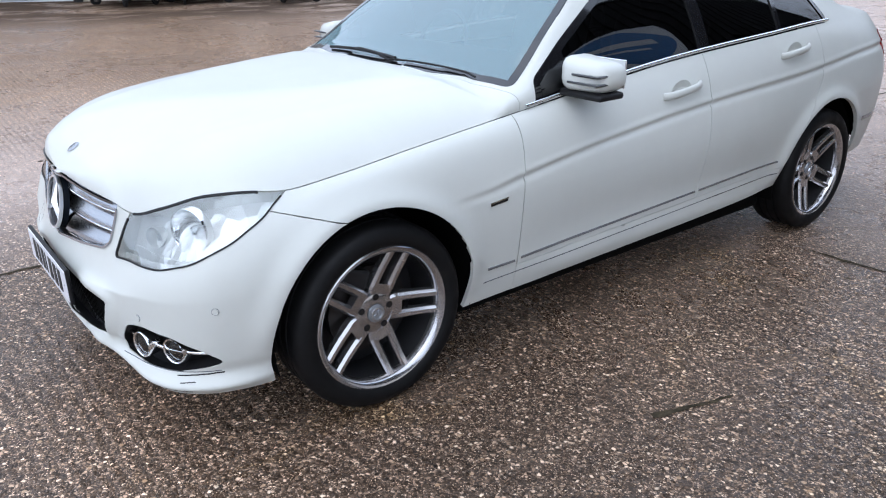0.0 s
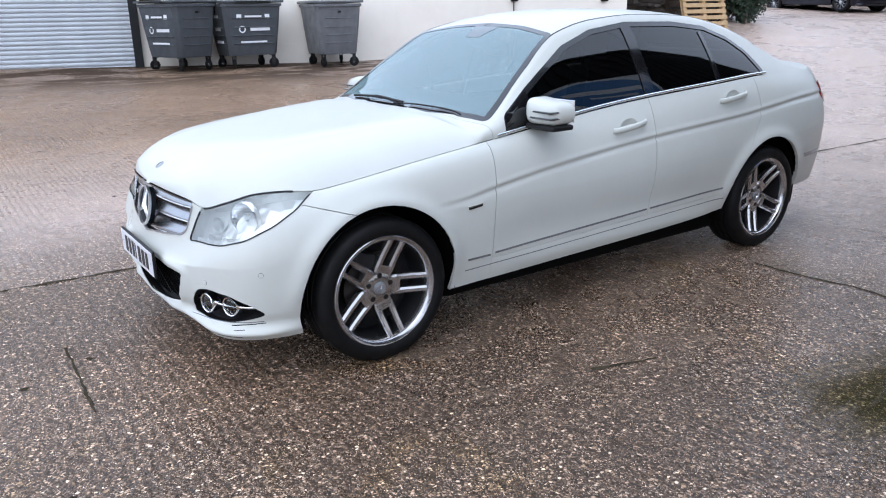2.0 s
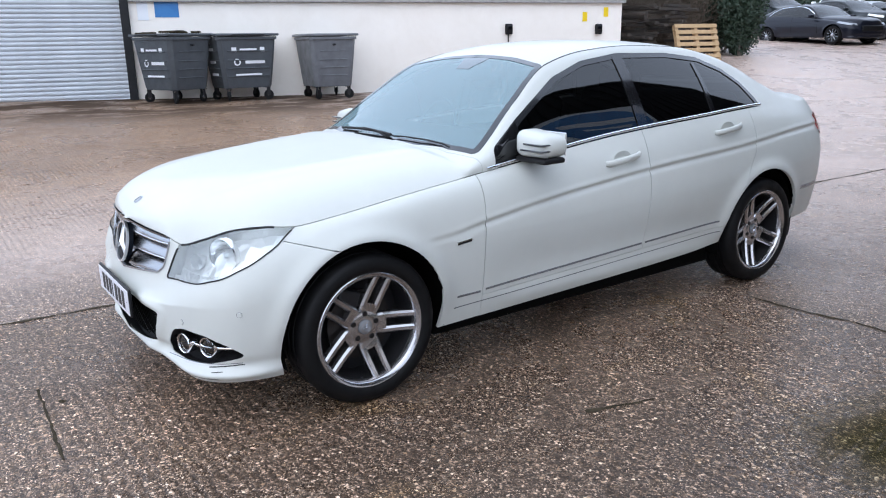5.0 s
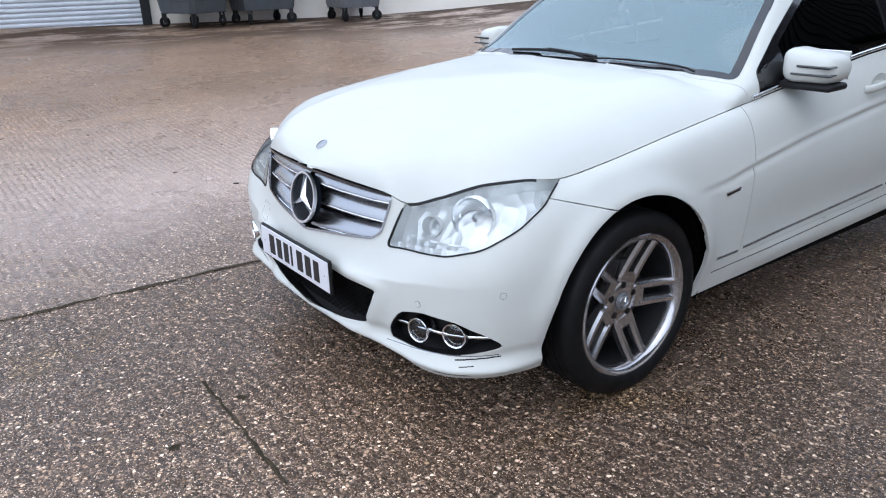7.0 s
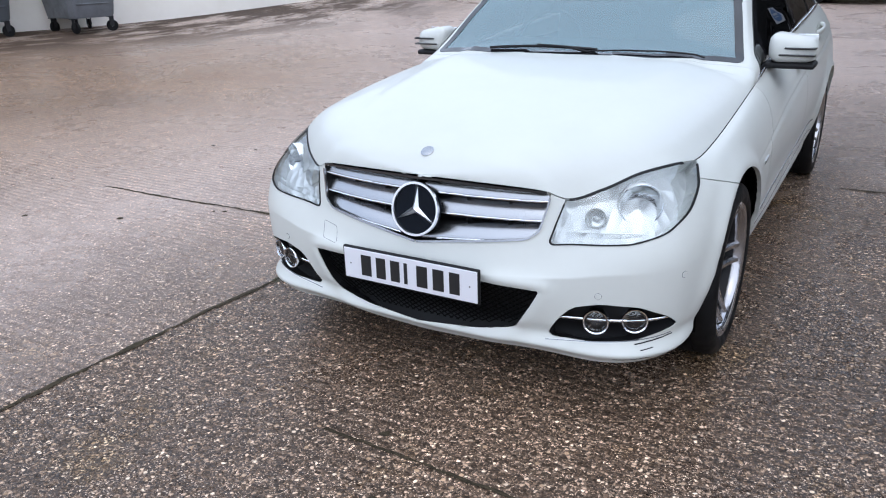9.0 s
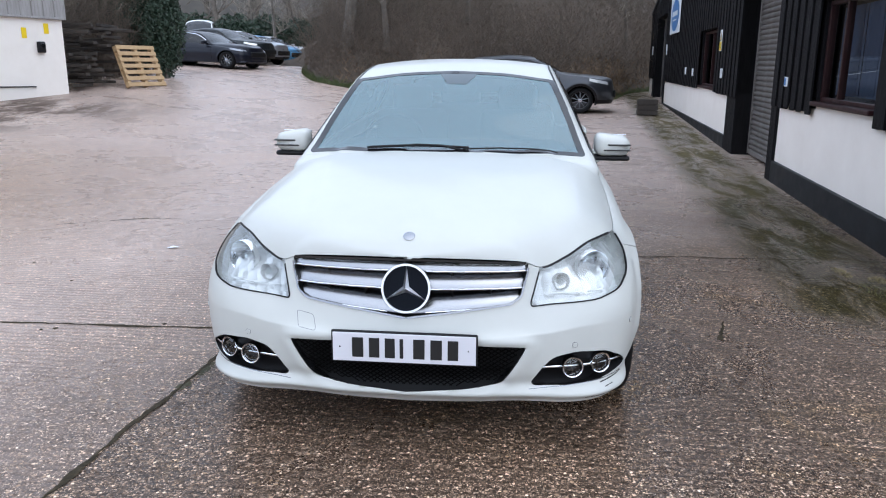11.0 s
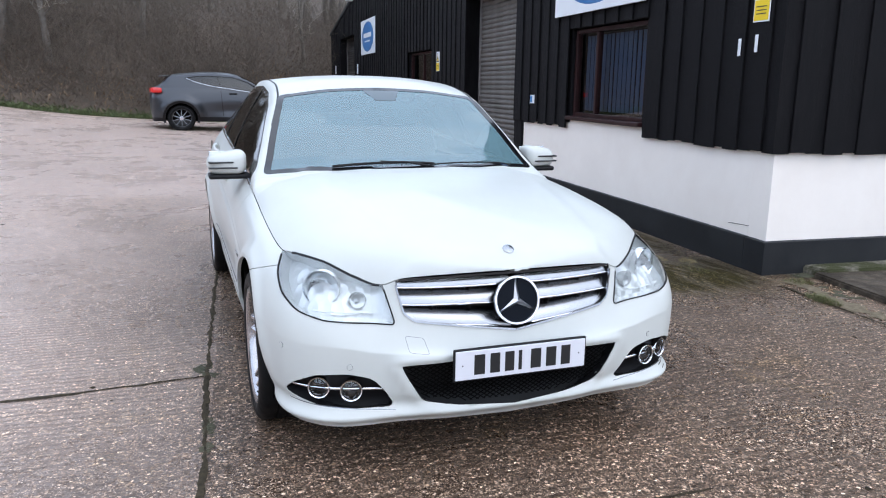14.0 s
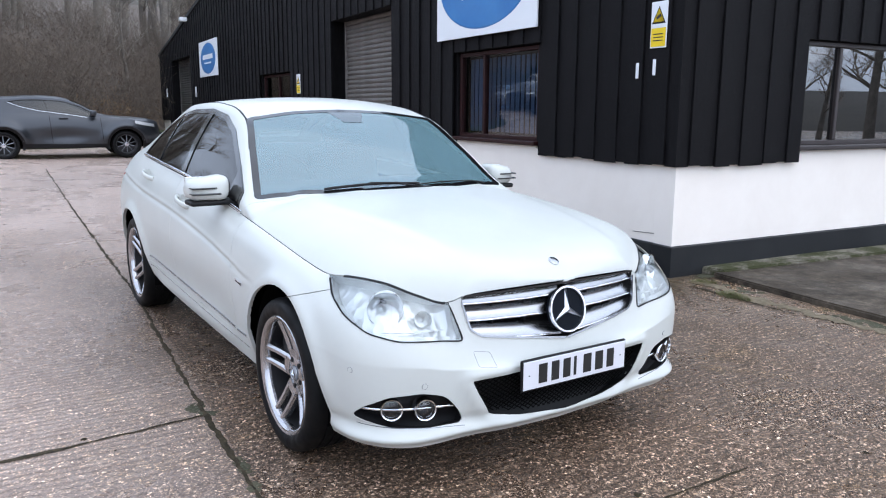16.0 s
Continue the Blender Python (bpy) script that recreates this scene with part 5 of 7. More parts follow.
    pts = [front_at(tree, x, 0.737 - 0.012 * (abs(x) / 0.42) ** 2) for x in [-0.425 + 0.85 * i / 60 for i in range(61)]]
    pts = [q for q in pts if q[0] is not None]
    part("grille_top_bar", ribbon([q[0] for q in pts], [q[1] for q in pts], 0.007, 0.005), m_gloss_black, grille, "dark lip over the grille", True, 50)
    for side in (1, -1):
        for zc, x1, droop, h_ in ((0.715, 0.428, 0.000, 0.054), (0.653, 0.427, 0.006, 0.049), (0.592, 0.403, 0.034, 0.049)):
            blade = bmesh.new()
            prev = None
            for i in range(25):
                x = 0.015 + (x1 - 0.015) * i / 24
                z = zc - droop * (1 - (x / x1) ** 1.0)
                p, nn = front_at(tree, x * side, z)
                p = p + Vector((0, 0.014, 0))
                sec = [(0.060, h_ * 0.66), (0.042, h_ * 0.64), (0.022, h_ * 0.40), (0.008, h_ * 0.02), (-0.005, -h_ * 0.34), (-0.004, -h_ * 0.46), (0.008, -h_ * 0.52), (0.05, -h_ * 0.40)]
                ring = [blade.verts.new((p.x, p.y + a, p.z + b)) for a, b in sec]
                if prev:
                    for k in range(len(sec)):
                        blade.faces.new((prev[k], prev[(k + 1) % len(sec)], ring[(k + 1) % len(sec)], ring[k]))
                prev = ring
            bmesh.ops.recalc_face_normals(blade, faces=blade.faces)
            part("grille_blade", blade, m_satin, grille, "satin silver blade with a bright lower edge", True, 65)
            pts = []
            for i in range(25):
                x = 0.07 + (x1 - 0.07) * i / 24
                p, nn = front_at(tree, x * side, zc - droop * (1 - x / x1) - h_ * 0.40)
                pts.append(p + Vector((0, 0.010, 0)))
            part("blade_edge", tube(pts, 0.0035, 6), m_chrome, grille, "", True, 60)
        for zc in (0.676, 0.618):
            for x in (0.16, 0.30):
                p, nn = front_at(tree, x * side, zc)
                part("grille_strut", box((0.006, 0.03, 0.03), p + Vector((0, 0.05, 0)), 0.001, 1), m_black_plastic, grille)
    p, nn = front_at(tree, 0, 0.637)
    at = Matrix.Translation(p + Vector((0, -0.012, 0.0))) @ Matrix.Rotation(radians(-12), 4, "X")
    emblem = part("emblem", lathe([(0.0, -0.001), (0.080, -0.001), (0.084, 0.004), (0.084, 0.022)], 48, "Y"), m_emblem, grille, "round black emblem with a chrome three-armed star", True, 50, m=at)
    part("emblem_star", star_mesh(0.089, 0.0055, 0.0075, 56), m_star, emblem, "chrome ring and star", m=Matrix.Translation((0, -0.004, 0)))
    # lower intake with a lattice
    intake = part("lower_intake", set_in(bm, parts["intake"], 0.07, "both"), m_black_plastic, bumper, "black lower intake with a lattice", True, 50)
    lattice = None
    poly = INTAKE + [(-x, z) for x, z in reversed(INTAKE)]
    for i in range(-34, 35):
        for sgn in (1, -1):
            run = []
            for k in range(17):
                z = 0.25 + 0.19 * k / 16
                x = i * 0.025 + sgn * (z - 0.34) * 1.5
                if abs(x) < 0.43 and poly_dist(INTAKE, (abs(x), z)) < -0.004:
                    q = front_at(tree, x, z)[0]
                    if q is not None:
                        run.append(q + Vector((0, 0.022, 0)))
            if len(run) > 1:
                lattice = tube([run[0], run[-1]], 0.0022, 4, lattice)
    part("lattice", lattice, m_gap, bumper, "black lattice grille")
    bm.free()
    # number plate with plain bars
    plate = part("number_plate", box((0.530, 0.014, 0.122), (0, -0.789, 0.431), 0.006, 2), m_black_plastic, root, "white number plate in a thin black holder")
    part("plate_face", box((0.517, 0.004, 0.108), (0, -0.7965, 0.431), 0.0015, 1), m_plate_white, plate, "white reflective plate")
    x = -0.192
    for k, w in enumerate((0.050, 0.046, 0.044, 0.016, 0.050, 0.050, 0.046)):
        part("plate_bar", box((w * 0.82, 0.002, 0.074), (x + w / 2, -0.7992, 0.431), 0.0005, 1), m_sign_black, plate)
        x += w + (0.030 if k == 3 else 0.012)
    for sx in (-0.232, 0.232):
        part("plate_screw", lathe([(0.0, -0.0008), (0.003, 0.0)], 8, "Y", at=(sx, -0.7988, 0.431)), m_black_plastic, plate)
    # bonnet badge and tow-eye cover
    p, nn = top_at(tree, 0, -0.648)
    disc = lathe([(0.0, 0.0016), (0.020, 0.0015), (0.022, 0.0)], 28, "Z")
    part("bonnet_badge", disc, m_satin, root, "small round silver badge", True, 50, m=Matrix.Translation(p + nn * 0.002) @ nn.to_track_quat("Z", "Y").to_matrix().to_4x4())
    for x0, x1, z0, z1 in ((-0.405, -0.335, 0.475, 0.530),):
        quad = rounded([(x0, z0), (x1, z0 - 0.008), (x1 - 0.015, z1 - 0.01), (x0 - 0.01, z1)], 0.01, 3)
        part("tow_cover_seam", outline(tree, quad, 1, "f", 0.0016, 0.0004, 0.008), m_lamp_grey, bumper)
    # dark sensor cover at the top of the screen
    pts = [top_at(tree, 0.02, 1.105 + 0.012 * i) for i in range(10)]
    cover = bmesh.new()
    prev = None
    for i, (q, nn) in enumerate(pts):
        w = 0.060 + 0.045 * smooth01(0, 9, i)
        cur = [cover.verts.new(top_at(tree, 0.02 + s_ * w, q.y)[0] + nn * 0.0015) for s_ in (-1, -0.5, 0, 0.5, 1)]
        if prev:
            for k in range(4):
                cover.faces.new((prev[k], prev[k + 1], cur[k + 1], cur[k]))
        prev = cur
    part("sensor_cover", cover, mat("dark_screen_print", (0.06, 0.085, 0.095), 0.15, 0.0, Coat_Weight=0.6), root, "dark sensor cover at the top of the windscreen", True, 60)
    # scuffs on one corner of the bumper
    for x0, x1, z0, z1, w in ((0.715, 0.80, 0.268, 0.280, 0.004), (0.735, 0.765, 0.252, 0.256, 0.003), (0.66, 0.76, 0.222, 0.226, 0.004)):
        pts = [front_at(tree, x0 + (x1 - x0) * i / 8, z0 + (z1 - z0) * i / 8 + 0.002 * math.sin(3.1 * i)) for i in range(9)]
        pts = [q for q in pts if q[0] is not None]
        if len(pts) > 3:
            part("scuff", ribbon([q[0] for q in pts], [q[1] for q in pts], w, 0.0008), m_black_plastic, bumper, "black scuff in the white paint")
    # wipers
    for x0, y0, x1, y1 in ((-0.40, 0.574, 0.13, 0.560), (0.10, 0.545, 0.58, 0.598)):
        pts = []
        for i in range(14):
            k = i / 13
            q = top_at(tree, x0 + (x1 - x0) * k, y0 + (y1 - y0) * k + 0.012)
            pts.append(q[0] + q[1] * (0.010 + 0.004 * math.sin(k * math.pi)))
        w = part("wiper", tube(pts, 0.007 if x0 < 0 else 0.004, 6), m_black_plastic, root, "black wiper blade", True, 60)
        mid = pts[6]
        base = top_at(tree, x1 * 0.9 + 0.02, 0.56)[0]
        if x0 < 0:
            part("wiper_arm", tube([base - Vector((0, 0, 0.004)), (base + mid) / 2 + Vector((0, 0, 0.012)), mid + Vector((0, 0, 0.006))], 0.006, 6), m_black_plastic, w)
    part("scuttle", box((1.04, 0.07, 0.012), (0, 0.560, 0.952), 0.004, 1), m_black_plastic, root)
    for x, y, turn in ((0.77, -0.010, -0.36), (0.772, 2.72, 0.47), (-0.77, -0.010, 0.17), (-0.772, 2.72, 0.9)):
        wheel_thing(root, (x, y, 0.316), turn)
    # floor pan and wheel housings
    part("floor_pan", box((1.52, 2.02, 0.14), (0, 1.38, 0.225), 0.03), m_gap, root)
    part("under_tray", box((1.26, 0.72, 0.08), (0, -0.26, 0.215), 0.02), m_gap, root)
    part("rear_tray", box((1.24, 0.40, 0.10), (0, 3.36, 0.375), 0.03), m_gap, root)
    for x in (0.62, -0.62):
        for y in (0.0, 2.72):
            wh = lathe([(0.382, 0.22), (0.388, -0.20), (0.05, -0.21)], 40, "X")
            if x < 0:
                bmesh.ops.scale(wh, vec=(-1, 1, 1), verts=wh.verts)
            bmesh.ops.bisect_plane(wh, geom=wh.verts[:] + wh.edges[:] + wh.faces[:], plane_co=(0, 0, -0.10), plane_no=(0, 0, -1), clear_outer=True)
            bmesh.ops.translate(wh, vec=(x, y, 0.318), verts=wh.verts)
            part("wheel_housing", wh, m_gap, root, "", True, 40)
    # cabin: dash, wheel, seats, mirror
    part("dashboard", box((1.30, 0.42, 0.20), (0, 0.92, 0.90), 0.06, 3), m_cabin_dark, root, "", True, 60)
    swheel = lathe([(0.17, 0.0), (0.182, 0.012), (0.194, 0.0), (0.182, -0.012), (0.17, 0.0)], 32, "Y")
    swheel = box((0.30, 0.02, 0.05), (0, 0, 0), 0.008, 1, swheel)
    part("steering_wheel", swheel, m_cabin_dark, root, "", True, 50, m=Matrix.Translation((-0.36, 1.18, 0.95)) @ Matrix.Rotation(radians(-22), 4, "X"))
    for x in (-0.36, 0.36):
        seat = box((0.50, 0.50, 0.18), (x, 1.60, 0.50), 0.06, 3)
        part("front_seat", seat, m_cabin_dark, root, "", True, 60)
        back = box((0.50, 0.14, 0.62), (0, 0, 0), 0.06, 3)
        part("seat_back", back, m_cabin_dark, root, "", True, 60, m=Matrix.Translation((x, 1.90, 0.82)) @ Matrix.Rotation(radians(-14), 4, "X"))
        part("head_rest", box((0.27, 0.10, 0.17), (x, 1.98, 1.20), 0.04, 3), m_cabin_dark, root, "", True, 60)
    part("rear_bench", box((1.24, 0.16, 0.62), (0, 2.72, 0.82), 0.06, 3), m_cabin_dark, root, "", True, 60)
    part("rear_shelf", box((1.16, 0.5, 0.04), (0, 3.0, 1.02), 0.015, 2), m_cabin_dark, root)
    sensor = box((0.20, 0.10, 0.075), (0.03, 1.19, 1.285), 0.03, 3)
    part("mirror_sensor_pod", sensor, m_cabin_dark, root, "", True, 60)
    part("inner_mirror", box((0.24, 0.03, 0.07), (0.03, 1.27, 1.235), 0.02, 3), m_cabin_dark, root, "", True, 60)
    return root


EDGE_X = spline([(e[0], e[2]) for _, e in SALOON["stations"]][:9])
EDGE_XY = spline([(e[0], e[1]) for _, e in SALOON["stations"]][:9])
EDGE = spline([(e[1], e[0], e[2]) for _, e in SALOON["stations"]][:19])
SALOON_RAIL = spline(SALOON["rail_x"])
saloon = white_saloon()

# ---- openings of the workshop ----
def shutter(name, m, width, height, z0, material, label, pitch=0.075):
    """A steel roller shutter of curved slats between two guides."""
    root = holder(name, m, label, "roller shutter", kind="structure")
    slat = bmesh.new()
    prev = None
    for i in range(7):
        k = i / 6
        ring = [slat.verts.new((0.024 * math.sin(math.pi * k) ** 0.7, y, pitch * k)) for y in (-width / 2, width / 2)]
        if prev:
            slat.faces.new((prev[0], prev[1], ring[1], ring[0]))
        prev = ring
    bmesh.ops.solidify(slat, geom=slat.faces[:], thickness=0.003)
    bmesh.ops.recalc_face_normals(slat, faces=slat.faces)
    me = mesh_from("slat", slat, material, True, 40)
    for i in range(int(height / pitch)):
        ob = new("slat", me)
        ob.parent = root
        ob.matrix_basis = Matrix.Translation((0, 0, z0 + i * pitch))
    for s in (-1, 1):
        part("guide", box((0.07, 0.06, height), (0, s * (width / 2 + 0.02), z0 + height / 2), 0.006, 1), material, root)
    part("bottom_rail", box((0.04, width, 0.07), (0.005, 0, z0 + 0.03), 0.008, 1), material, root)
    return root


def window(name, m, width, height, mullions, frame_mat, label, blinds=True, glazing=m_house_glass):
    """Frame, panes, sill and vertical blinds; local x points out, y along the wall, origin at the lower middle."""
    root = holder(name, m, label, "window", kind="structure")
    fr = 0.045
    for y in (-width / 2 + fr / 2, width / 2 - fr / 2):
        part("jamb", box((0.07, fr, height), (0, y, height / 2), 0.006, 1), frame_mat, root)
    for z in (fr / 2, height - fr / 2):
        part("rail", box((0.068, width - 2 * fr, fr), (0, 0, z), 0.006, 1), frame_mat, root)
    ys = [-width / 2 + fr] + [k * width - width / 2 for k in mullions] + [width / 2 - fr]
    for y in ys[1:-1]:
        part("mullion", box((0.066, fr, height - 2 * fr), (0, y, height / 2), 0.006, 1), frame_mat, root)
    for a, b in zip(ys, ys[1:]):
        sheet = bmesh.new()
        y0, y1, z0, z1 = a + 0.006, b - 0.006, fr - 0.005, height - fr + 0.005
        sheet.faces.new([sheet.verts.new(q) for q in ((0, y0, z0), (0, y1, z0), (0, y1, z1), (0, y0, z1))])
        pane = part("pane", sheet, glazing, root)
        pane.visible_shadow = False
    part("window_sill", box((0.16, width + 0.08, 0.045), (0.045, 0, -0.02), 0.01, 2), frame_mat, root)
    # near-black sheet stands in for the unlit room
    part("room", box((0.02, width + 0.6, height + 0.6), (-1.6, 0, height / 2)), m_room_dark, root, "dark sheet in place of the unlit room behind the glass")
    if blinds:
        rnd = random.Random(5)
        y = -width / 2 + 0.08
        while y < width / 2 - 0.05:
            part("blind_slat", box((0.004, 0.062, height - 0.14), (0, 0, 0)), m_blind, root, m=Matrix.Translation((-0.10, y, height / 2)) @ Matrix.Rotation(radians(6 + rnd.uniform(-7, 7)), 4, "Z"))
            y += 0.098
    return root


def on_long(s, z, out=0.0):
    """A frame on the long wall: x out to the yard, y along it."""
    return WM2 @ Matrix.Translation((-out, s, z)) @ Matrix.Rotation(math.pi, 4, "Z")


def on_end(s, z, out=0.0):
    return WM2 @ Matrix.Translation((s, -out, z)) @ Matrix.Rotation(-math.pi / 2, 4, "Z")


m_frame_dark = weathered("black_brown_window_frame", (0.020, 0.014, 0.014), (0.032, 0.022, 0.021), 4, (0.35, 0.5), 0.05)
window("window_1", on_long(2.84, 1.06, -0.08), 1.66, 0.99, [0.33], m_frame_red, "dark red-brown framed window with blue vertical blinds")
window("window_2", on_long(11.3, 1.0, -0.10), 2.18, 1.08, [0.5], m_frame_red, "small dark framed window in the black wall", False)
window("window_3", on_end(2.45, 1.08, -0.08), 1.88, 0.94, [0.30], m_frame_dark, "dark framed end-wall window mirroring sky and trees", False, m_mirror_glass)
shutter("shutter_1", on_long(6.72, 0.0, -0.26), 2.35, 2.9, 0.06, m_shutter_brown, "closed brown-grey steel roller shutter in a deep black recess")
shutter("shutter_2", on_long(21.95, 0.0, -0.26), 3.2, 3.1, 0.3, m_shutter_brown, "closed brown-grey steel roller shutter far along the wall")
# black reveals round the shutters
for s0, s1, top_ in ((5.5, 7.95, 2.82), (20.3, 23.6, 2.95)):
    bm = box((0.55, 0.30, top_ + 0.5), (0.26, s0 - 0.15, top_ / 2 - 0.25), 0.01, 1)
    bm = box((0.55, 0.80, top_ + 0.5), (0.26, s1 + 0.40, top_ / 2 - 0.25), 0.01, 1, bm)
    bm = box((0.55, s1 - s0 + 0.6, 0.25), (0.26, (s0 + s1) / 2, top_ + 0.13), 0.01, 1, bm)
    thing("door_reveal", bm, m_black_timber, "black timber reveal round the roller shutter", "door frame", kind="structure", m=WM2)


def oval_sign(name, m, w, h, label, round_=False):
    root = holder(name, m, label, "sign")
    part("board", box((0.02, w, h), (0.01, 0, 0), 0.003, 1), m_sign_white, root, "white board")
    rx, rz = (w * 0.41, h * 0.43) if round_ else (w * 0.46, h * 0.44)
    disc = lathe([(0.0, 0.0045), (0.97, 0.0045), (1.0, 0.0)], 48, "X")
    bmesh.ops.scale(disc, vec=(1, rx, rz), verts=disc.verts)
    bmesh.ops.translate(disc, vec=(0.021, 0, 0), verts=disc.verts)
    part("blue_oval", disc, m_sign_blue, root, "blue oval")
    part("bar", box((0.003, rx * 1.35, rz * 0.30), (0.0275, 0, rz * 0.10)), m_sign_white, root, "plain white bar in place of a name")
    part("bar", box((0.003, rx * 0.9, rz * 0.10), (0.0275, 0, -rz * 0.30)), m_sign_white, root)
    return root


oval_sign("wall_sign", on_long(2.98, 2.82, 0.06), 2.12, 1.22, "white sign board with a blue oval on the black wall")
oval_sign("wall_sign", on_long(17.4, 2.72, 0.06), 2.3, 0.96, "white sign board with a blue oval, far along the black wall", True)


def warning_sign(m, w, h, label):
    root = holder("warning_sign", m, label, "sign")
    part("board", box((0.006, w, h), (0, 0, 0), 0.002, 1), m_sign_white, root)
    part("yellow_panel", box((0.003, w * 0.88, h * 0.40), (0.004, 0, -h * 0.27)), m_sign_yellow, root)
    part("yellow_panel", box((0.003, w * 0.88, h * 0.50), (0.004, 0, h * 0.21)), m_sign_white, root)
    for k, size in ((0, 0.42), (1, 0.33)):
        bm = bmesh.new()
        vs = [bm.verts.new((0.006 + 0.0016 * k, y * w * size, h * 0.20 + z * w * size)) for y, z in ((-1, -0.85), (1, -0.85), (0, 0.95))]
        bm.faces.new(vs)
        bmesh.ops.solidify(bm, geom=bm.faces[:], thickness=0.0015)
        part("triangle", bm, m_sign_black if k == 0 else m_sign_yellow, root)
    part("pictogram", box((0.002, w * 0.30, w * 0.12), (0.0085, 0, h * 0.17), turn=Matrix.Rotation(0.5, 4, "X")), m_sign_black, root)
    for z in (-0.20, -0.27, -0.34):
        part("bar", box((0.002, w * 0.6, h * 0.02), (0.0065, 0, h * z)), m_sign_black, root)
    return root


warning_sign(on_long(0.24, 2.08, 0.045), 0.185, 0.37, "white and yellow camera warning sign on the black boards")
warning_sign(on_long(9.66, 1.84, 0.045), 0.22, 0.36, "white and yellow warning sign beside the far window")
for s, z, hh in ((0.47, 1.72, 0.13), (0.27, 1.74, 0.13)):
    thing("wall_tag", box((0.006, 0.035, hh), (0, 0, 0), 0.002, 1), m_sign_white, "small white strip fixed to the black boards", "wall tag", "white strips", m=on_long(s, z, 0.046))
small = holder("wall_label", on_long(4.76, 1.235, 0.046), "small white and blue notice on the black boards", "sign")
part("board", box((0.006, 0.15, 0.11), (0, 0, 0), 0.002, 1), m_sign_white, small)
part("blue_panel", box((0.002, 0.07, 0.08), (0.0042, -0.03, 0)), m_sign_blue, small)
for s, z in ((13.1, 1.26), (14.4, 1.28), (9.3, 1.28), (19.4, 1.85), (24.6, 1.9)):
    thing("wall_tag", box((0.03, 0.12, 0.16 if s < 19 else 0.3), (0, 0, 0), 0.006, 1), m_sign_white, "small white box fixed to the black boards", "wall box", "white wall boxes", m=on_long(s, z, 0.05))
lamp = holder("security_lamp", on_long(20.3, 4.02, 0.10), "small white security lamp under the roof edge", "lamp")
part("body", box((0.22, 0.20, 0.12), (0.06, 0, 0), 0.02, 2), m_sign_white, lamp)
part("bracket", box((0.12, 0.05, 0.05), (-0.06, 0, 0), 0.006, 1), m_sign_white, lamp)

# ---- raised slab and weeds at the workshop's foot ----
slab_bm = slab([(3.42, 1.18), (3.26, 0.05), (3.0, -2.5), (11.5, -3.0), (11.8, 0.75)], -0.2, 0.045, bevel=0.012)
m_slab = mat("damp_stained_slab", (0.07, 0.06, 0.05), 0.6, 0.0, Specular_IOR_Level=0.22)
k = Nodes(m_slab)
slab_v = k.coords("Object")
slab_tone = k.ramp(k.noise(slab_v, 14, 7, 0.75), [(0.3, (0.022, 0.018, 0.014)), (0.55, (0.075, 0.062, 0.050)), (0.75, (0.19, 0.165, 0.135))])
slab_stain = k.ramp(k.noise(slab_v, 1.1, 6, 0.7, 0.6), [(0.38, (0.45, 0.42, 0.38)), (0.58, (1.35, 1.3, 1.2))])
k.out("Base Color", k.mix(1.0, slab_tone, slab_stain, "MULTIPLY"))
k.out("Roughness", k.ramp(k.noise(slab_v, 1.6, 5, 0.6), [(0.35, 0.34), (0.6, 0.8)]))
k.bump(k.noise(slab_v, 40, 5, 0.7), 0.7, 0.006)
m_edge = mat("worn_mossy_concrete", (0.2, 0.18, 0.14), 0.8, 0.0, Specular_IOR_Level=0.2)
k = Nodes(m_edge)
edge_v = k.coords("Object")
edge_tone = k.ramp(k.noise(edge_v, 22, 6, 0.75), [(0.3, (0.05, 0.045, 0.03)), (0.7, (0.30, 0.27, 0.215))])
k.out("Base Color", k.mix(k.ramp(k.noise(edge_v, 4, 5, 0.7), [(0.45, 0.0), (0.56, 0.9)]), edge_tone, (0.04, 0.045, 0.014)))
k.bump(k.noise(edge_v, 30, 5, 0.7), 0.8, 0.008)
thing("edging_strip", slab([(3.44, 1.41), (3.50, 1.13), (11.8, 0.03), (11.8, 0.31)], -0.1, 0.066, bevel=0.012), m_edge, "worn mossy concrete edging along the foot of the plinth", "edging", kind="structure")
thing("apron_slab", slab_bm, m_slab, "low damp concrete apron along the end wall", "pavement", kind="structure")
strip("slab_joint", [(3.30, 1.25), (4.2, 1.19), (6.5, 0.98), (11, 0.6)], 0.10, m_moss, "mossy strip between the apron and the plinth", 0.6, 0.004, seed=12)


def moss_patch(name, cx, cy, rx, ry, count, seed, label, turn=0.0):
    """Many small ragged flakes and tufts of moss lying on the concrete."""
    rnd = random.Random(seed)
    bm = bmesh.new()
    for _ in range(count):
        a, r = rnd.uniform(0, 2 * math.pi), math.sqrt(rnd.random())
        u, v_ = math.cos(a) * r * rx, math.sin(a) * r * ry
        x, y = cx + u * math.cos(turn) - v_ * math.sin(turn), cy + u * math.sin(turn) + v_ * math.cos(turn)
        if noise.noise((x * 3.3, y * 1.9, seed)) + 0.6 * noise.noise((x * 11, y * 9, seed)) < 0.10 + 0.4 * r:
            continue
        s = rnd.uniform(0.004, 0.015)
        z = ground_z(x, y)
        k = rnd.randint(5, 7)
        c = bm.verts.new((x, y, z + s * 0.3))
        ring = [bm.verts.new((x + math.cos(t + a) * s * rnd.uniform(0.6, 1.3), y + math.sin(t + a) * s * rnd.uniform(0.6, 1.3), z + 0.001)) for t in [2 * math.pi * i / k for i in range(k)]]
        for i in range(k):
            bm.faces.new((c, ring[i], ring[(i + 1) % k]))
    bmesh.ops.recalc_face_normals(bm, faces=bm.faces)
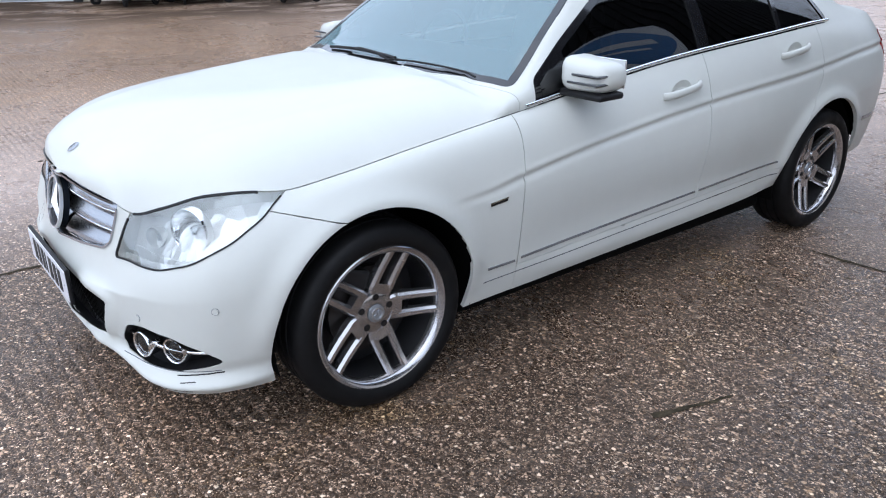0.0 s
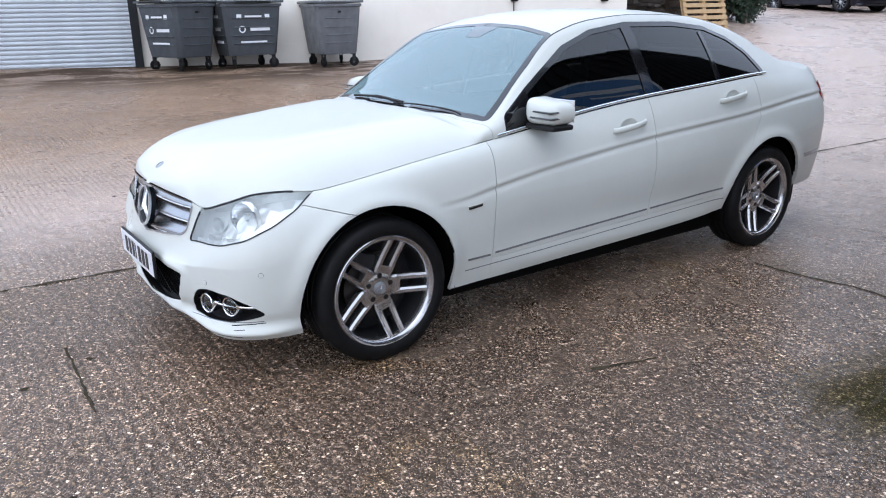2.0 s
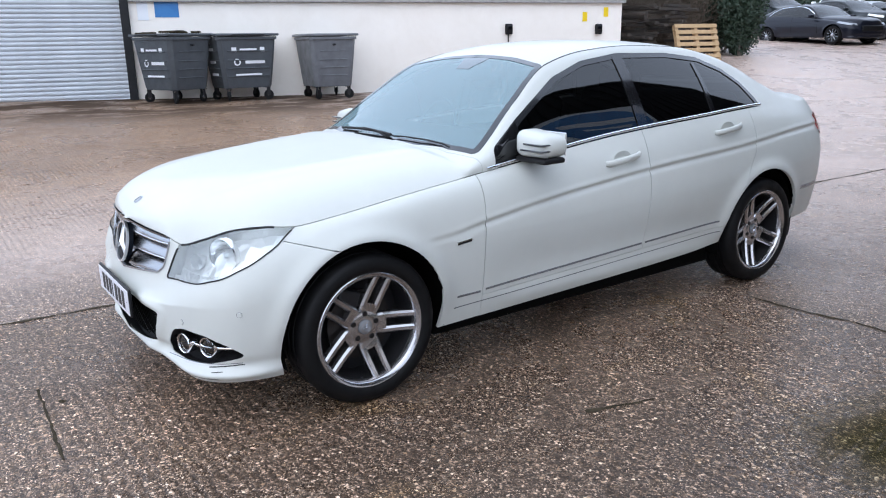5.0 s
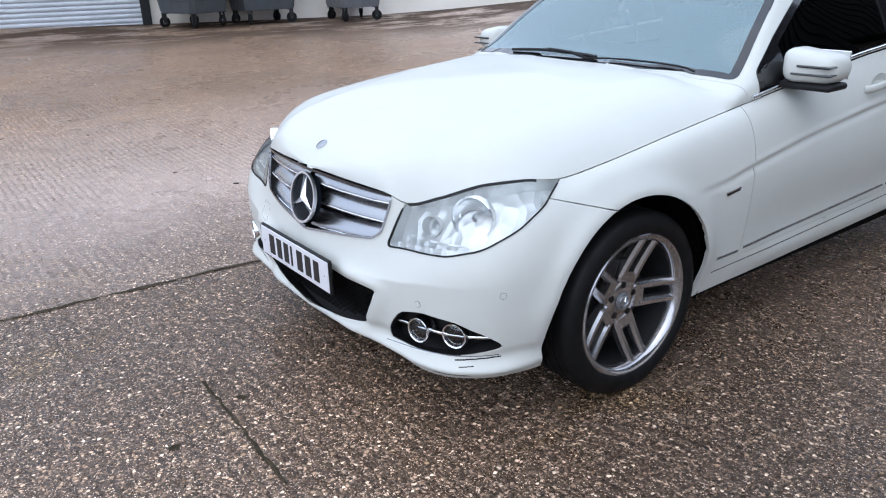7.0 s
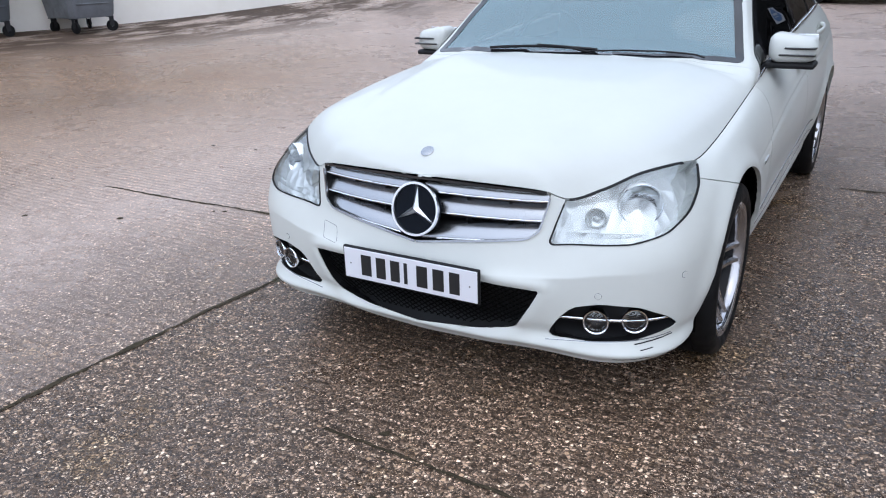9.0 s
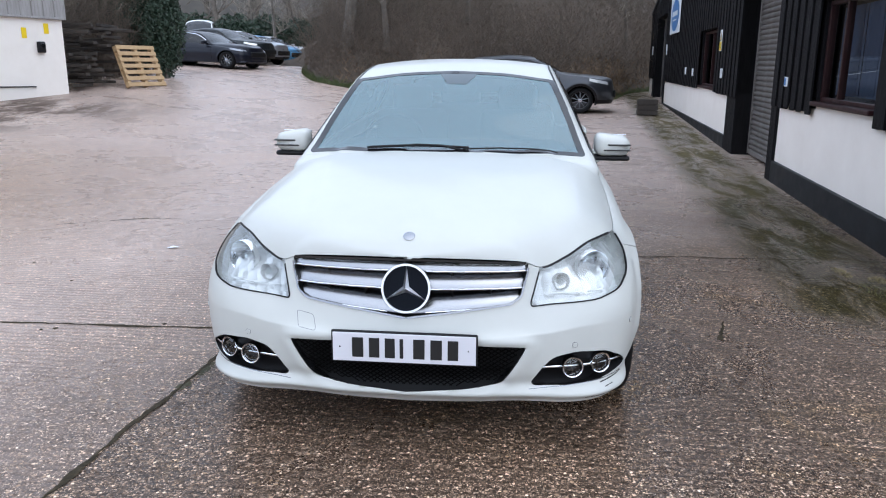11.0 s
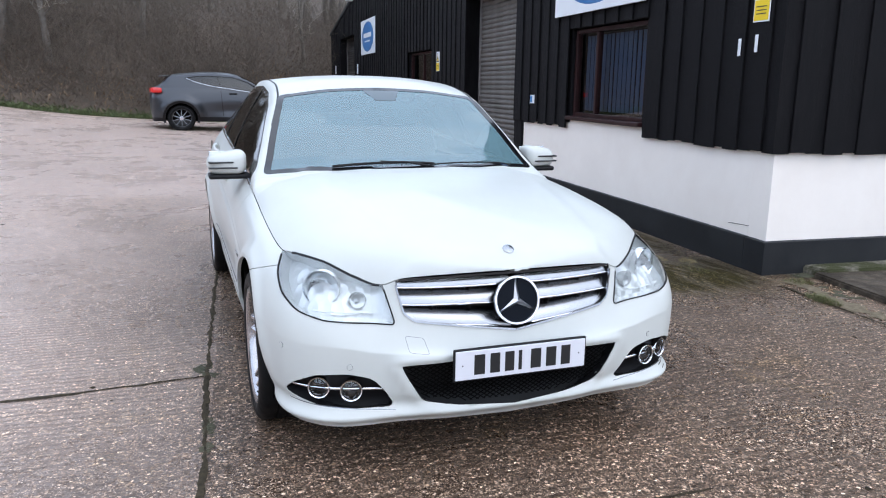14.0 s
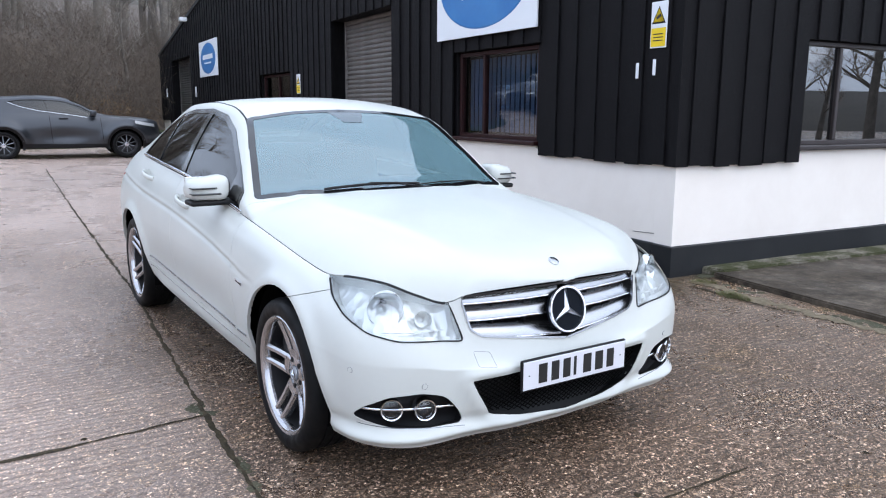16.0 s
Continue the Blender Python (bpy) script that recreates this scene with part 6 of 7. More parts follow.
    return thing(name, bm, m_moss, label, "moss", kind="stuff")


moss_patch("moss", 2.62, 3.6, 0.42, 2.6, 5200, 21, "dark green-brown moss and dirt on the concrete along the wall", -0.06)
moss_patch("moss", 3.1, 9.5, 0.5, 4.0, 3600, 22, "dark green-brown moss and dirt on the concrete along the wall", -0.08)
moss_patch("moss", 3.24, 0.70, 0.16, 1.2, 8000, 24, "moss growing in the slab edge", -0.15)
moss_patch("moss", -1.06, 0.56, 0.09, 0.16, 420, 25, "moss in the crossing of two slab joints", 0.1)
moss_patch("moss", -1.10, -0.35, 0.035, 0.5, 420, 26, "moss in the slab joint", -0.08)
m_silt = weathered("sandy_silt", (0.22, 0.170, 0.105), (0.085, 0.070, 0.042), 26, (0.7, 0.95), 0.9)
strip("silt_strip", [(3.16, 1.16), (3.09, 0.80), (3.05, 0.40), (3.02, 0.0), (2.98, -0.8)], 0.14, m_silt, "pale sandy silt washed along the apron's edge", 0.35, 0.004, seed=31)
strip("slab_joint", [(2.99, 1.06), (2.955, 0.80), (2.92, 0.40), (2.90, 0.10)], 0.020, m_joint, "dark broken edge of the concrete beside the silt", 0.7, 0.006, seed=32)
m_weed = weathered("weed_green", (0.060, 0.075, 0.020), (0.17, 0.15, 0.060), 40, (0.6, 0.8), 0.2)
m_straw = weathered("dead_straw", (0.34, 0.28, 0.15), (0.20, 0.16, 0.08), 30, (0.7, 0.9), 0.2)


def weed_tuft(x0, y0, rx, ry, count, tall, material, label, seed):
    """A low clump of short bent blades."""
    rnd = random.Random(seed)
    vs, fs = [], []
    for _ in range(count):
        a, r = rnd.uniform(0, 2 * math.pi), math.sqrt(rnd.random())
        x, y = x0 + math.cos(a) * r * rx, y0 + math.sin(a) * r * ry
        z = ground_z(x, y) + 0.001
        lean, h, w = rnd.uniform(0, 2 * math.pi), tall * rnd.uniform(0.4, 1.0) * (1.1 - 0.6 * r), rnd.uniform(0.0015, 0.0035)
        dx, dy = math.cos(lean), math.sin(lean)
        base = len(vs)
        for k, up in ((0.0, 0.0), (0.35, 0.7), (0.9, 1.0)):
            half = w * (1.0 - 0.85 * k)
            for s in (-1, 1):
                vs.append((x + dx * h * k - dy * half * s, y + dy * h * k + dx * half * s, z + h * up))
        fs += [(base, base + 1, base + 3, base + 2), (base + 2, base + 3, base + 5, base + 4)]
    me = bpy.data.meshes.new("weed_tuft")
    me.from_pydata(vs, [], fs)
    me.materials.append(material)
    tagged(new("weed_tuft", me), label, "weed", "weeds along the workshop", "stuff")


weed_tuft(2.965, 0.64, 0.06, 0.15, 420, 0.050, m_weed, "green tuft of weeds at the broken slab edge", 41)
weed_tuft(3.20, 1.10, 0.12, 0.10, 240, 0.030, m_weed, "low yellowed weeds at the apron's corner", 42)
weed_tuft(2.70, 1.68, 0.10, 0.16, 110, 0.022, m_weed, "thin weeds in the mossy concrete", 43)
weed_tuft(2.84, 1.93, 0.07, 0.08, 160, 0.028, m_straw, "dead straw lying on the mossy concrete", 44)
weed_tuft(2.67, 2.12, 0.05, 0.14, 140, 0.022, m_straw, "dead straw lying on the mossy concrete", 45)

# ---- the unit behind the bins ----
shutter("shutter_3", LM @ Matrix.Translation((-0.12, -1.95, 0)), 4.2, 3.5, 0.32, m_shutter_grey, "closed pale grey steel roller shutter behind the bins", 0.085)
thing("shutter_post", box((0.20, 0.16, 3.4), (0.0, 0.22, 2.0), 0.01, 1), m_plinth, "dark steel post beside the grey shutter", "post", kind="structure", m=LM)
# upper cladding sheets with ribs
clad = holder("cladding_unit", LM, "weathered grey ribbed sheet cladding above the white wall", "wall", kind="structure")
y = 0.3
while y < LEN:
    part("sheet", box((0.03, 0.30, 1.9), (0.03, y + 0.15, 3.28), 0.006, 1), m_grey_cladding, clad)
    part("rib", box((0.04, 0.05, 1.9), (0.055, y, 3.28), 0.008, 1), m_grey_cladding, clad)
    y += 0.30
part("drip_rail", box((0.10, LEN - 0.3, 0.05), (0.04, LEN / 2 + 0.15, 2.345), 0.01, 1), m_grey_cladding, clad)
part("gable_sheet", box((6.0, 0.03, 1.9), (-3.0, LEN + 0.02, 3.28), 0.006, 1), m_grey_cladding, clad)
thing("roof_unit", box((7.0, LEN + 10.5, 0.12), (-3.2, LEN / 2 - 4.6, 4.29), 0.02, 1), m_grey_cladding, "plain grey roof over the unit", "roof", kind="structure", m=LM)


def charger(s, z, cable):
    root = holder("wall_box", LM @ Matrix.Translation((0.0, s, z)), "black wall-mounted socket box on the cream wall", "wall box", "wall boxes")
    part("body", box((0.10, 0.17, 0.24), (0.05, 0, 0), 0.025, 2), m_black_plastic, root, "", True, 50)
    part("cover", box((0.03, 0.12, 0.10), (0.105, 0, 0.03), 0.012, 2), m_gloss_black, root)
    if cable:
        part("conduit", tube([(0.02, 0, -0.1), (0.02, 0, -0.75), (0.02, 0.06, -0.82), (0.02, 2.2, -0.86)], 0.014, 6), m_black_plastic, root, "black conduit")
    return root


charger(8.50, 1.74, True)
charger(10.93, 1.72, False)
for s, z in ((10.56, 2.01), (11.15, 2.12)):
    thing("hazard_tag", box((0.006, 0.13, 0.22), (0, 0, 0), 0.002, 1), m_sign_yellow, "small yellow hazard tag on the cream wall", "sign", "yellow tags", m=LM @ Matrix.Translation((0.006, s, z)))
thing("notice", box((0.006, 0.45, 0.5), (0, 0, 0), 0.002, 1), m_sign_blue, "blue notice board on the cream wall", "sign", m=LM @ Matrix.Translation((0.006, 1.0, 2.34 - 0.06)))
thing("notice", box((0.006, 0.2, 0.45), (0, 0, 0), 0.002, 1), m_sign_white, "small white notice on the cream wall", "sign", m=LM @ Matrix.Translation((0.006, 0.55, 2.2)))


def wheelie_bin(m, material, label, marks=True, lid_mess=False):
    """A four-wheeled 1100-litre bin: tapered ribbed tub, hinged lid, castors. Local x is its front."""
    root = holder("waste_bin", m, label, "waste bin", "waste bins by the wall")
    W, D, H = 1.24, 0.98, 1.02
    z0 = 0.26
    tub = bmesh.new()
    rings = []
    for k, (z, s) in enumerate(((z0, 0.80), (z0 + 0.04, 0.83), (z0 + 0.55, 0.93), (z0 + H - 0.06, 1.0), (z0 + H - 0.055, 1.05), (z0 + H, 1.05))):
        w, d = W / 2 * s, D / 2 * s
        c = 0.07
        rings.append([tub.verts.new((x, y, z)) for x, y in ((d - c, -w), (d, -w + c), (d, w - c), (d - c, w), (-d + c, w), (-d, w - c), (-d, -w + c), (-d + c, -w))])
    for a, b in zip(rings, rings[1:]):
        for i in range(8):
            tub.faces.new((a[i], a[(i + 1) % 8], b[(i + 1) % 8], b[i]))
    tub.faces.new(rings[0])
    bmesh.ops.recalc_face_normals(tub, faces=tub.faces)
    body = part("tub", tub, material, root, "", True, 30)
    for z in (0.50, 0.66, 0.82, 1.0):
        part("rib", box((0.03, W * 0.70, 0.022), (D / 2 * (0.84 + 0.18 * (z - 0.26)) + 0.002, 0, z), 0.008, 1), material, body)
        for sy in (-1, 1):
            part("side_rib", box((D * 0.6, 0.024, 0.022), (0, sy * W / 2 * (0.835 + 0.18 * (z - 0.26)), z), 0.008, 1), material, body)
    for s in (-1, 1):
        part("lifting_pin", tube([(0.0, s * W * 0.50, z0 + H - 0.16), (0.0, s * W * 0.57, z0 + H - 0.16)], 0.022, 10), m_dark_metal, root)
    lid = box((D * 1.10, W * 1.08, 0.05), (0, 0, z0 + H + 0.035), 0.018, 2)
    for v in lid.verts:
        v.co.z += 0.05 * (1 - (v.co.x / (D * 0.55)) ** 2)
    lid_ob = part("lid", lid, material, root, "", True, 40)
    part("lid_handle", tube([(D * 0.56, -0.35, z0 + H + 0.03), (D * 0.61, -0.33, z0 + H + 0.035), (D * 0.61, 0.33, z0 + H + 0.035), (D * 0.56, 0.35, z0 + H + 0.03)], 0.012, 8), m_black_plastic, lid_ob)
    for sx in (-1, 1):
        for sy in (-1, 1):
            castor = new("castor")
            castor.parent = root
            castor.matrix_basis = Matrix.Translation((sx * D * 0.34, sy * W * 0.34, 0.0)) @ Matrix.Rotation(0.5 * sx + 0.8 * sy, 4, "Z")
            part("castor_wheel", lathe([(0.03, 0.022), (0.088, 0.024), (0.10, 0.012), (0.10, -0.012), (0.088, -0.024), (0.03, -0.022)], 24, "Y", at=(0.02, 0, 0.10)), m_rubber, castor, "", True, 40)
            part("castor_hub", lathe([(0.0, 0.028), (0.04, 0.027), (0.045, 0.02)], 16, "Y", at=(0.02, 0, 0.10)), m_satin, castor)
            fork = box((0.07, 0.012, 0.16), (0.02, 0.034, 0.17), 0.003, 1)
            fork = box((0.07, 0.012, 0.16), (0.02, -0.034, 0.17), 0.003, 1, fork)
            fork = box((0.12, 0.10, 0.015), (0.0, 0, 0.255), 0.003, 1, fork)
            part("castor_fork", fork, m_dark_metal, castor)
    if marks:
        fx = lambda z: D / 2 * (0.83 + 0.19 * (z - 0.26)) + 0.004
        for y, z, w, h_ in ((0.04, 0.78, 0.42, 0.065), (-0.1, 0.53, 0.56, 0.035), (-0.1, 1.03, 0.36, 0.035)):
            part("print_bar", box((0.003, w, h_), (fx(z) + 0.004, y + 0.1, z)), m_sign_white, body, "plain white printed bar")
        part("print_disc", lathe([(0.045, 0.0), (0.07, 0.0), (0.07, 0.003), (0.045, 0.003)], 24, "X", at=(fx(0.78) + 0.004, -0.24, 0.78)), m_sign_white, body, "white printed ring")
        for y in (-0.30, 0.30):
            part("print_square", box((0.003, 0.10, 0.085), (fx(1.03) + 0.004, y, 1.03)), m_sign_white, body)
        for z, w in ((0.78, 0.3), (0.53, 0.36), (1.03, 0.28)):
            part("print_bar", box((w, 0.003, 0.06), (0, -W / 2 * (0.83 + 0.19 * (z - 0.26)) - 0.005, z)), m_sign_white, body)
    if lid_mess:
        rnd = random.Random(3)
        for _ in range(26):
            dx = rnd.uniform(-0.42, 0.42)
            part("debris", box((rnd.uniform(0.04, 0.14), rnd.uniform(0.05, 0.18), 0.04), (dx, rnd.uniform(-0.52, 0.52), z0 + H + 0.055 + 0.05 * (1 - (dx / 0.54) ** 2)), 0.012, 1, turn=Matrix.Rotation(rnd.uniform(0, 3), 4, "Z")), m_joint, lid_ob)
    return root


def bin_pose(x, y, turn):
    return Matrix.Translation((x, y, ground_z(x, y))) @ Matrix.Rotation(radians(turn), 4, "Z") @ Matrix.Scale(0.96, 4)


wheelie_bin(bin_pose(-11.98, 3.12, -72), m_bin_grey, "dark grey four-wheeled waste bin with debris on its lid", True, True)
wheelie_bin(bin_pose(-11.78, 4.38, 0), m_bin_grey, "dark grey four-wheeled waste bin with white printing")
wheelie_bin(bin_pose(-11.25, 6.02, 80), m_bin_pale, "mid-grey four-wheeled waste bin without printing", False)


def pallet(m, label):
    root = holder("pallet", m, label, "pallet")
    L, W = 1.06, 1.26
    for i in range(7):
        part("top_board", box((W, 0.10, 0.02), (0, -L / 2 + 0.05 + i * (L - 0.1) / 6, 0.13), 0.003, 1), m_pallet, root)
    for x in (-0.57, 0.0, 0.57):
        part("stringer", box((0.095, L, 0.02), (x, 0, 0.11), 0.003, 1), m_pallet, root)
        part("bottom_board", box((0.095, L, 0.02), (x, 0, 0.01), 0.003, 1), m_pallet, root)
        for y in (-0.46, 0.0, 0.46):
            part("block", box((0.095, 0.14, 0.08), (x, y, 0.06), 0.004, 1), m_pallet, root)
    return root


pz = ground_z(-9.35, 15.75)
pallet(Matrix.Translation((-9.42, 15.75, pz + 0.48)) @ Matrix.Rotation(radians(-18), 4, "Z") @ Matrix.Rotation(radians(70), 4, "Y") @ Matrix.Rotation(radians(90), 4, "Z"), "pale pine pallet leaning on a heap of timber")
# dark timber heap behind the pallet; the shadow over it is in the colour
rnd = random.Random(8)
m_old_timber = weathered("shadow_dark_old_timber", (0.022, 0.018, 0.015), (0.065, 0.052, 0.042), 6, (0.6, 0.9), 0.4)
heap = holder("timber_heap", Matrix.Translation((-10.6, 15.2, ground_z(-10.6, 15.2))), "dark heap of stacked old timber and pallets", "timber heap")
for i in range(46):
    part("beam", box((rnd.uniform(0.9, 1.5), 0.12, 0.07), (0, 0, 0), 0.006, 1), m_old_timber, heap,
         m=Matrix.Translation((rnd.uniform(-0.4, 0.5), rnd.uniform(-1.1, 1.1), 0.04 + 0.032 * i)) @ Matrix.Rotation(rnd.uniform(-0.5, 0.5) + (1.57 if i % 3 == 0 else 0), 4, "Z"))


# ---- small litter lying about the yard ----
rnd = random.Random(77)
bm = bmesh.new()
for _ in range(150):
    x, y = rnd.uniform(-9, 2.6), rnd.uniform(-1.8, 13)
    if -1.1 < x < 1.1 and -1.0 < y < 4.0:
        continue
    s = rnd.uniform(0.006, 0.020)
    z = ground_z(x, y)
    a = rnd.uniform(0, 6.28)
    ring = [bm.verts.new((x + math.cos(a + t) * s * rnd.uniform(0.5, 1.5), y + math.sin(a + t) * s * rnd.uniform(0.5, 1.5), z + 0.002)) for t in (0, 1.2, 2.5, 3.8, 5.1)]
    top = bm.verts.new((x, y, z + s * 0.5))
    for i in range(5):
        bm.faces.new((ring[i], ring[(i + 1) % 5], top))
bmesh.ops.recalc_face_normals(bm, faces=bm.faces)
thing("leaf_litter", bm, m_joint, "small dark scraps and leaves scattered on the wet concrete", "litter", kind="stuff")
scrap = bmesh.new()
ring = [scrap.verts.new((x, y, z)) for x, y, z in ((0, 0, 0.003), (0.07, 0.015, 0.012), (0.085, 0.05, 0.004), (0.03, 0.06, 0.014), (-0.01, 0.03, 0.004))]
scrap.faces.new(ring)
bmesh.ops.solidify(scrap, geom=scrap.faces[:], thickness=0.002)
thing("paper_scrap", scrap, m_sign_white, "crumpled white paper scrap on the pale concrete", "litter", m=Matrix.Translation((-2.34, 2.2, 0.003)))

crate = holder("planter_crate", Matrix.Translation((3.55, 16.9, ground_z(3.55, 16.9))) @ Matrix.Rotation(-WANG, 4, "Z"), "dark wooden crate standing at the foot of the far wall", "crate")
for z in (0.07, 0.20, 0.33):
    for sx, sy, dx, dy in ((0.5, 0.02, 0, -0.24), (0.5, 0.02, 0, 0.24), (0.02, 0.46, -0.24, 0), (0.02, 0.46, 0.24, 0)):
        part("slat", box((sx, sy, 0.11), (dx, dy, z), 0.004, 1), m_old_timber, crate)
part("base", box((0.46, 0.46, 0.02), (0, 0, 0.02)), m_old_timber, crate)
thing("wall_scuff", box((0.002, 0.26, 0.004), (0, 0, 0), turn=Matrix.Rotation(0.06, 4, "X")), m_joint, "dark scrape low on the white wall", "scrape", kind="structure", m=on_long(0.36, 0.335, -0.018))

# ---- wooded bank behind the yard ----
FOOT = spline([(-60, 30.0), (-20, 33.0), (-9.5, 30.5), (-7.6, 24.6), (-6.6, 22.6), (-4.4, 21.4), (-2.0, 20.9), (1.0, 20.9), (2.2, 21.5), (3.3, 23.0), (4.4, 27.0), (6.0, 29.5), (14, 32.0), (40, 36)])


def bank_z(x, y):
    d = y - FOOT(x)
    base = ground_z(x, y)
    if d < 0:
        return base - 0.05
    rise = 2.6 * smooth01(0, 6.0, d) + 0.20 * max(0.0, d - 4.0)
    rise = min(rise, 9.0 + 0.03 * d)
    return base + rise * smooth01(-13, -7, x) + 0.12 * noise.noise((x * 0.6, y * 0.6, 3)) * smooth01(0, 2, d) + 0.35 * smooth01(0, 1.0, d) * smooth01(-14, -8, x)


bm = bmesh.new()
xs = [-60 + 2 * i for i in range(23)] + [-14 + 0.8 * i for i in range(45)] + [22 + 3 * i for i in range(8)]
rows = []
for j in range(44):
    row = []
    for x in xs:
        y = FOOT(x) - 0.25 + (0.42 * j if j < 24 else 10 + (j - 24) * 3.0)
        row.append(bm.verts.new((x, y, bank_z(x, y))))
    rows.append(row)
for a, b in zip(rows, rows[1:]):
    for i in range(len(xs) - 1):
        bm.faces.new((a[i], a[i + 1], b[i + 1], b[i]))
bank = thing("bank", bm, m_litter, "brown leaf-littered bank at the back of the yard", "bank", kind="structure", smooth=True)


def stem(vs, fs, p, d, length, r, rnd, sides=3, segs=3, curve=0.25):
    """Adds one bent, tapering stem; returns its points."""
    pts = [p.copy()]
    for k in range(segs):
        d = (d + Vector((rnd.uniform(-1, 1), rnd.uniform(-1, 1), rnd.uniform(-0.4, 0.6))) * curve).normalized()
        pts.append(pts[-1] + d * length / segs)
    prev = None
    for k, q in enumerate(pts):
        rr = r * (1 - 0.85 * k / segs)
        t = (pts[min(k + 1, segs)] - pts[max(k - 1, 0)]).normalized()
        a = t.cross(Vector((0.3, 0.9, 0.1))).normalized()
        b = t.cross(a)
        base = len(vs)
        for i in range(sides):
            an = 2 * math.pi * i / sides
            vs.append(q + rr * (math.cos(an) * a + math.sin(an) * b))
        if prev is not None:
            for i in range(sides):
                fs.append((prev + i, prev + (i + 1) % sides, base + (i + 1) % sides, base + i))
        prev = base
    return pts, d


def mesh_raw(name, vs, fs, material, smooth=True):
    me = bpy.data.meshes.new(name)
    me.from_pydata([tuple(v) for v in vs], [], fs)
    me.materials.append(material)
    if smooth:
        for p in me.polygons:
            p.use_smooth = True
    return me


# thicket of thin bare stems over the bank, thickest near its foot
rnd = random.Random(31)
vs, fs = [], []
for _ in range(7000):
    x = rnd.uniform(-8.2, 9.5)
    d = abs(rnd.gauss(0, 1)) * 4.2 + 0.3
    y = FOOT(x) + d
    if noise.noise((x * 0.55, y * 0.55, 7)) < rnd.uniform(-0.55, 0.35):
        continue
    if x < -5.5 and d > 6:
        continue
    h_ = (0.5 + 2.9 * rnd.random() ** 1.8) * (0.6 if d < 1.0 else 1.0)
    p = Vector((x, y, bank_z(x, y) - 0.05))
    pts, dd = stem(vs, fs, p, Vector((rnd.uniform(-1.1, 1.1), rnd.uniform(-0.9, 0.6), 1.0)).normalized(), h_, rnd.uniform(0.005, 0.014), rnd, 3, 3, 0.5)
    for k in range(4):
        q = pts[rnd.randint(1, 3)]
        stem(vs, fs, q, Vector((rnd.uniform(-1, 1), rnd.uniform(-1, 1), rnd.uniform(0.1, 0.9))).normalized(), h_ * rnd.uniform(0.25, 0.6), 0.0055, rnd, 3, 2, 0.4)
thicket = tagged(new("thicket", mesh_raw("thicket", vs, fs, m_twig)), "dense brown winter thicket of bare stems on the bank", "thicket", kind="stuff")

# dead leaves and low growth along the bank's foot
rnd = random.Random(32)
vs, fs = [], []
for _ in range(9000):
    x = rnd.uniform(-8.5, 7)
    d = rnd.uniform(-0.1, 0.55) ** 2 + rnd.uniform(-0.15, 0.16)
    y = FOOT(x) + d
    z = max(bank_z(x, y), ground_z(x, y))
    s = rnd.uniform(0.02, 0.06)
    a = rnd.uniform(0, 6.28)
    up = rnd.uniform(0.02, 0.14)
    base = len(vs)
    vs += [Vector((x, y, z)), Vector((x + math.cos(a) * s, y + math.sin(a) * s, z + up * 0.6)), Vector((x + math.cos(a) * s * 2.2, y + math.sin(a) * s * 2.2, z + up)), Vector((x - math.sin(a) * s * 0.4, y + math.cos(a) * s * 0.4, z + up * 0.5))]
    fs += [(base, base + 1, base + 3), (base + 1, base + 2, base + 3)]
tagged(new("rough_grass", mesh_raw("rough_grass", vs, fs, m_grass, False)), "rough tufts of grass along the foot of the bank", "grass", kind="stuff")

# tan dead bracken slumped on the bank's foot
rnd = random.Random(36)
vs, fs = [], []
for _ in range(3200):
    x = rnd.gauss(3.0, 1.1) if rnd.random() < 0.8 else rnd.uniform(-6, 6)
    d = abs(rnd.gauss(0.9, 0.7))
    y = FOOT(x) + d
    z = bank_z(x, y) + rnd.uniform(0, 0.5)
    a = rnd.uniform(0, 6.28)
    s, drop = rnd.uniform(0.08, 0.30), rnd.uniform(-0.35, 0.12)
    w = rnd.uniform(0.006, 0.016)
    base = len(vs)
    vs += [Vector((x - w, y, z)), Vector((x + w, y, z)), Vector((x + math.cos(a) * s, y + math.sin(a) * s, z + drop))]
    fs.append((base, base + 1, base + 2))
m_bracken = weathered("dead_bracken", (0.15, 0.092, 0.05), (0.27, 0.185, 0.11), 3, (0.8, 0.95), 0.1)
tagged(new("dead_bracken", mesh_raw("dead_bracken", vs, fs, m_bracken, False)), "tan dead bracken slumped along the foot of the bank", "bracken", kind="stuff")

# bramble leaves clinging on in the thicket
rnd = random.Random(33)
vs, fs = [], []
for _ in range(14000):
    x = rnd.uniform(-8.0, 9)
    d = abs(rnd.gauss(0, 1)) * 3.2 + 0.2
    y = FOOT(x) + d
    z = bank_z(x, y) + abs(rnd.gauss(0, 0.55))
    s = rnd.uniform(0.02, 0.05)
    nn = Vector((rnd.uniform(-1, 1), rnd.uniform(-1, 0.3), rnd.uniform(0, 1))).normalized()
    a = nn.orthogonal().normalized() * s
    b = nn.cross(a).normalized() * s * 0.7
    base = len(vs)
    c = Vector((x, y, z))
    vs += [c - a, c - b, c + a, c + b]
    fs.append((base, base + 1, base + 2, base + 3))
m_dead_leaf = weathered("dead_bramble_leaf", (0.06, 0.040, 0.028), (0.12, 0.082, 0.055), 2, (0.7, 0.9), 0.1)
tagged(new("dead_leaves", mesh_raw("dead_leaves", vs, fs, m_dead_leaf, False)), "dead brown bramble leaves caught in the thicket", "leaves", kind="stuff")


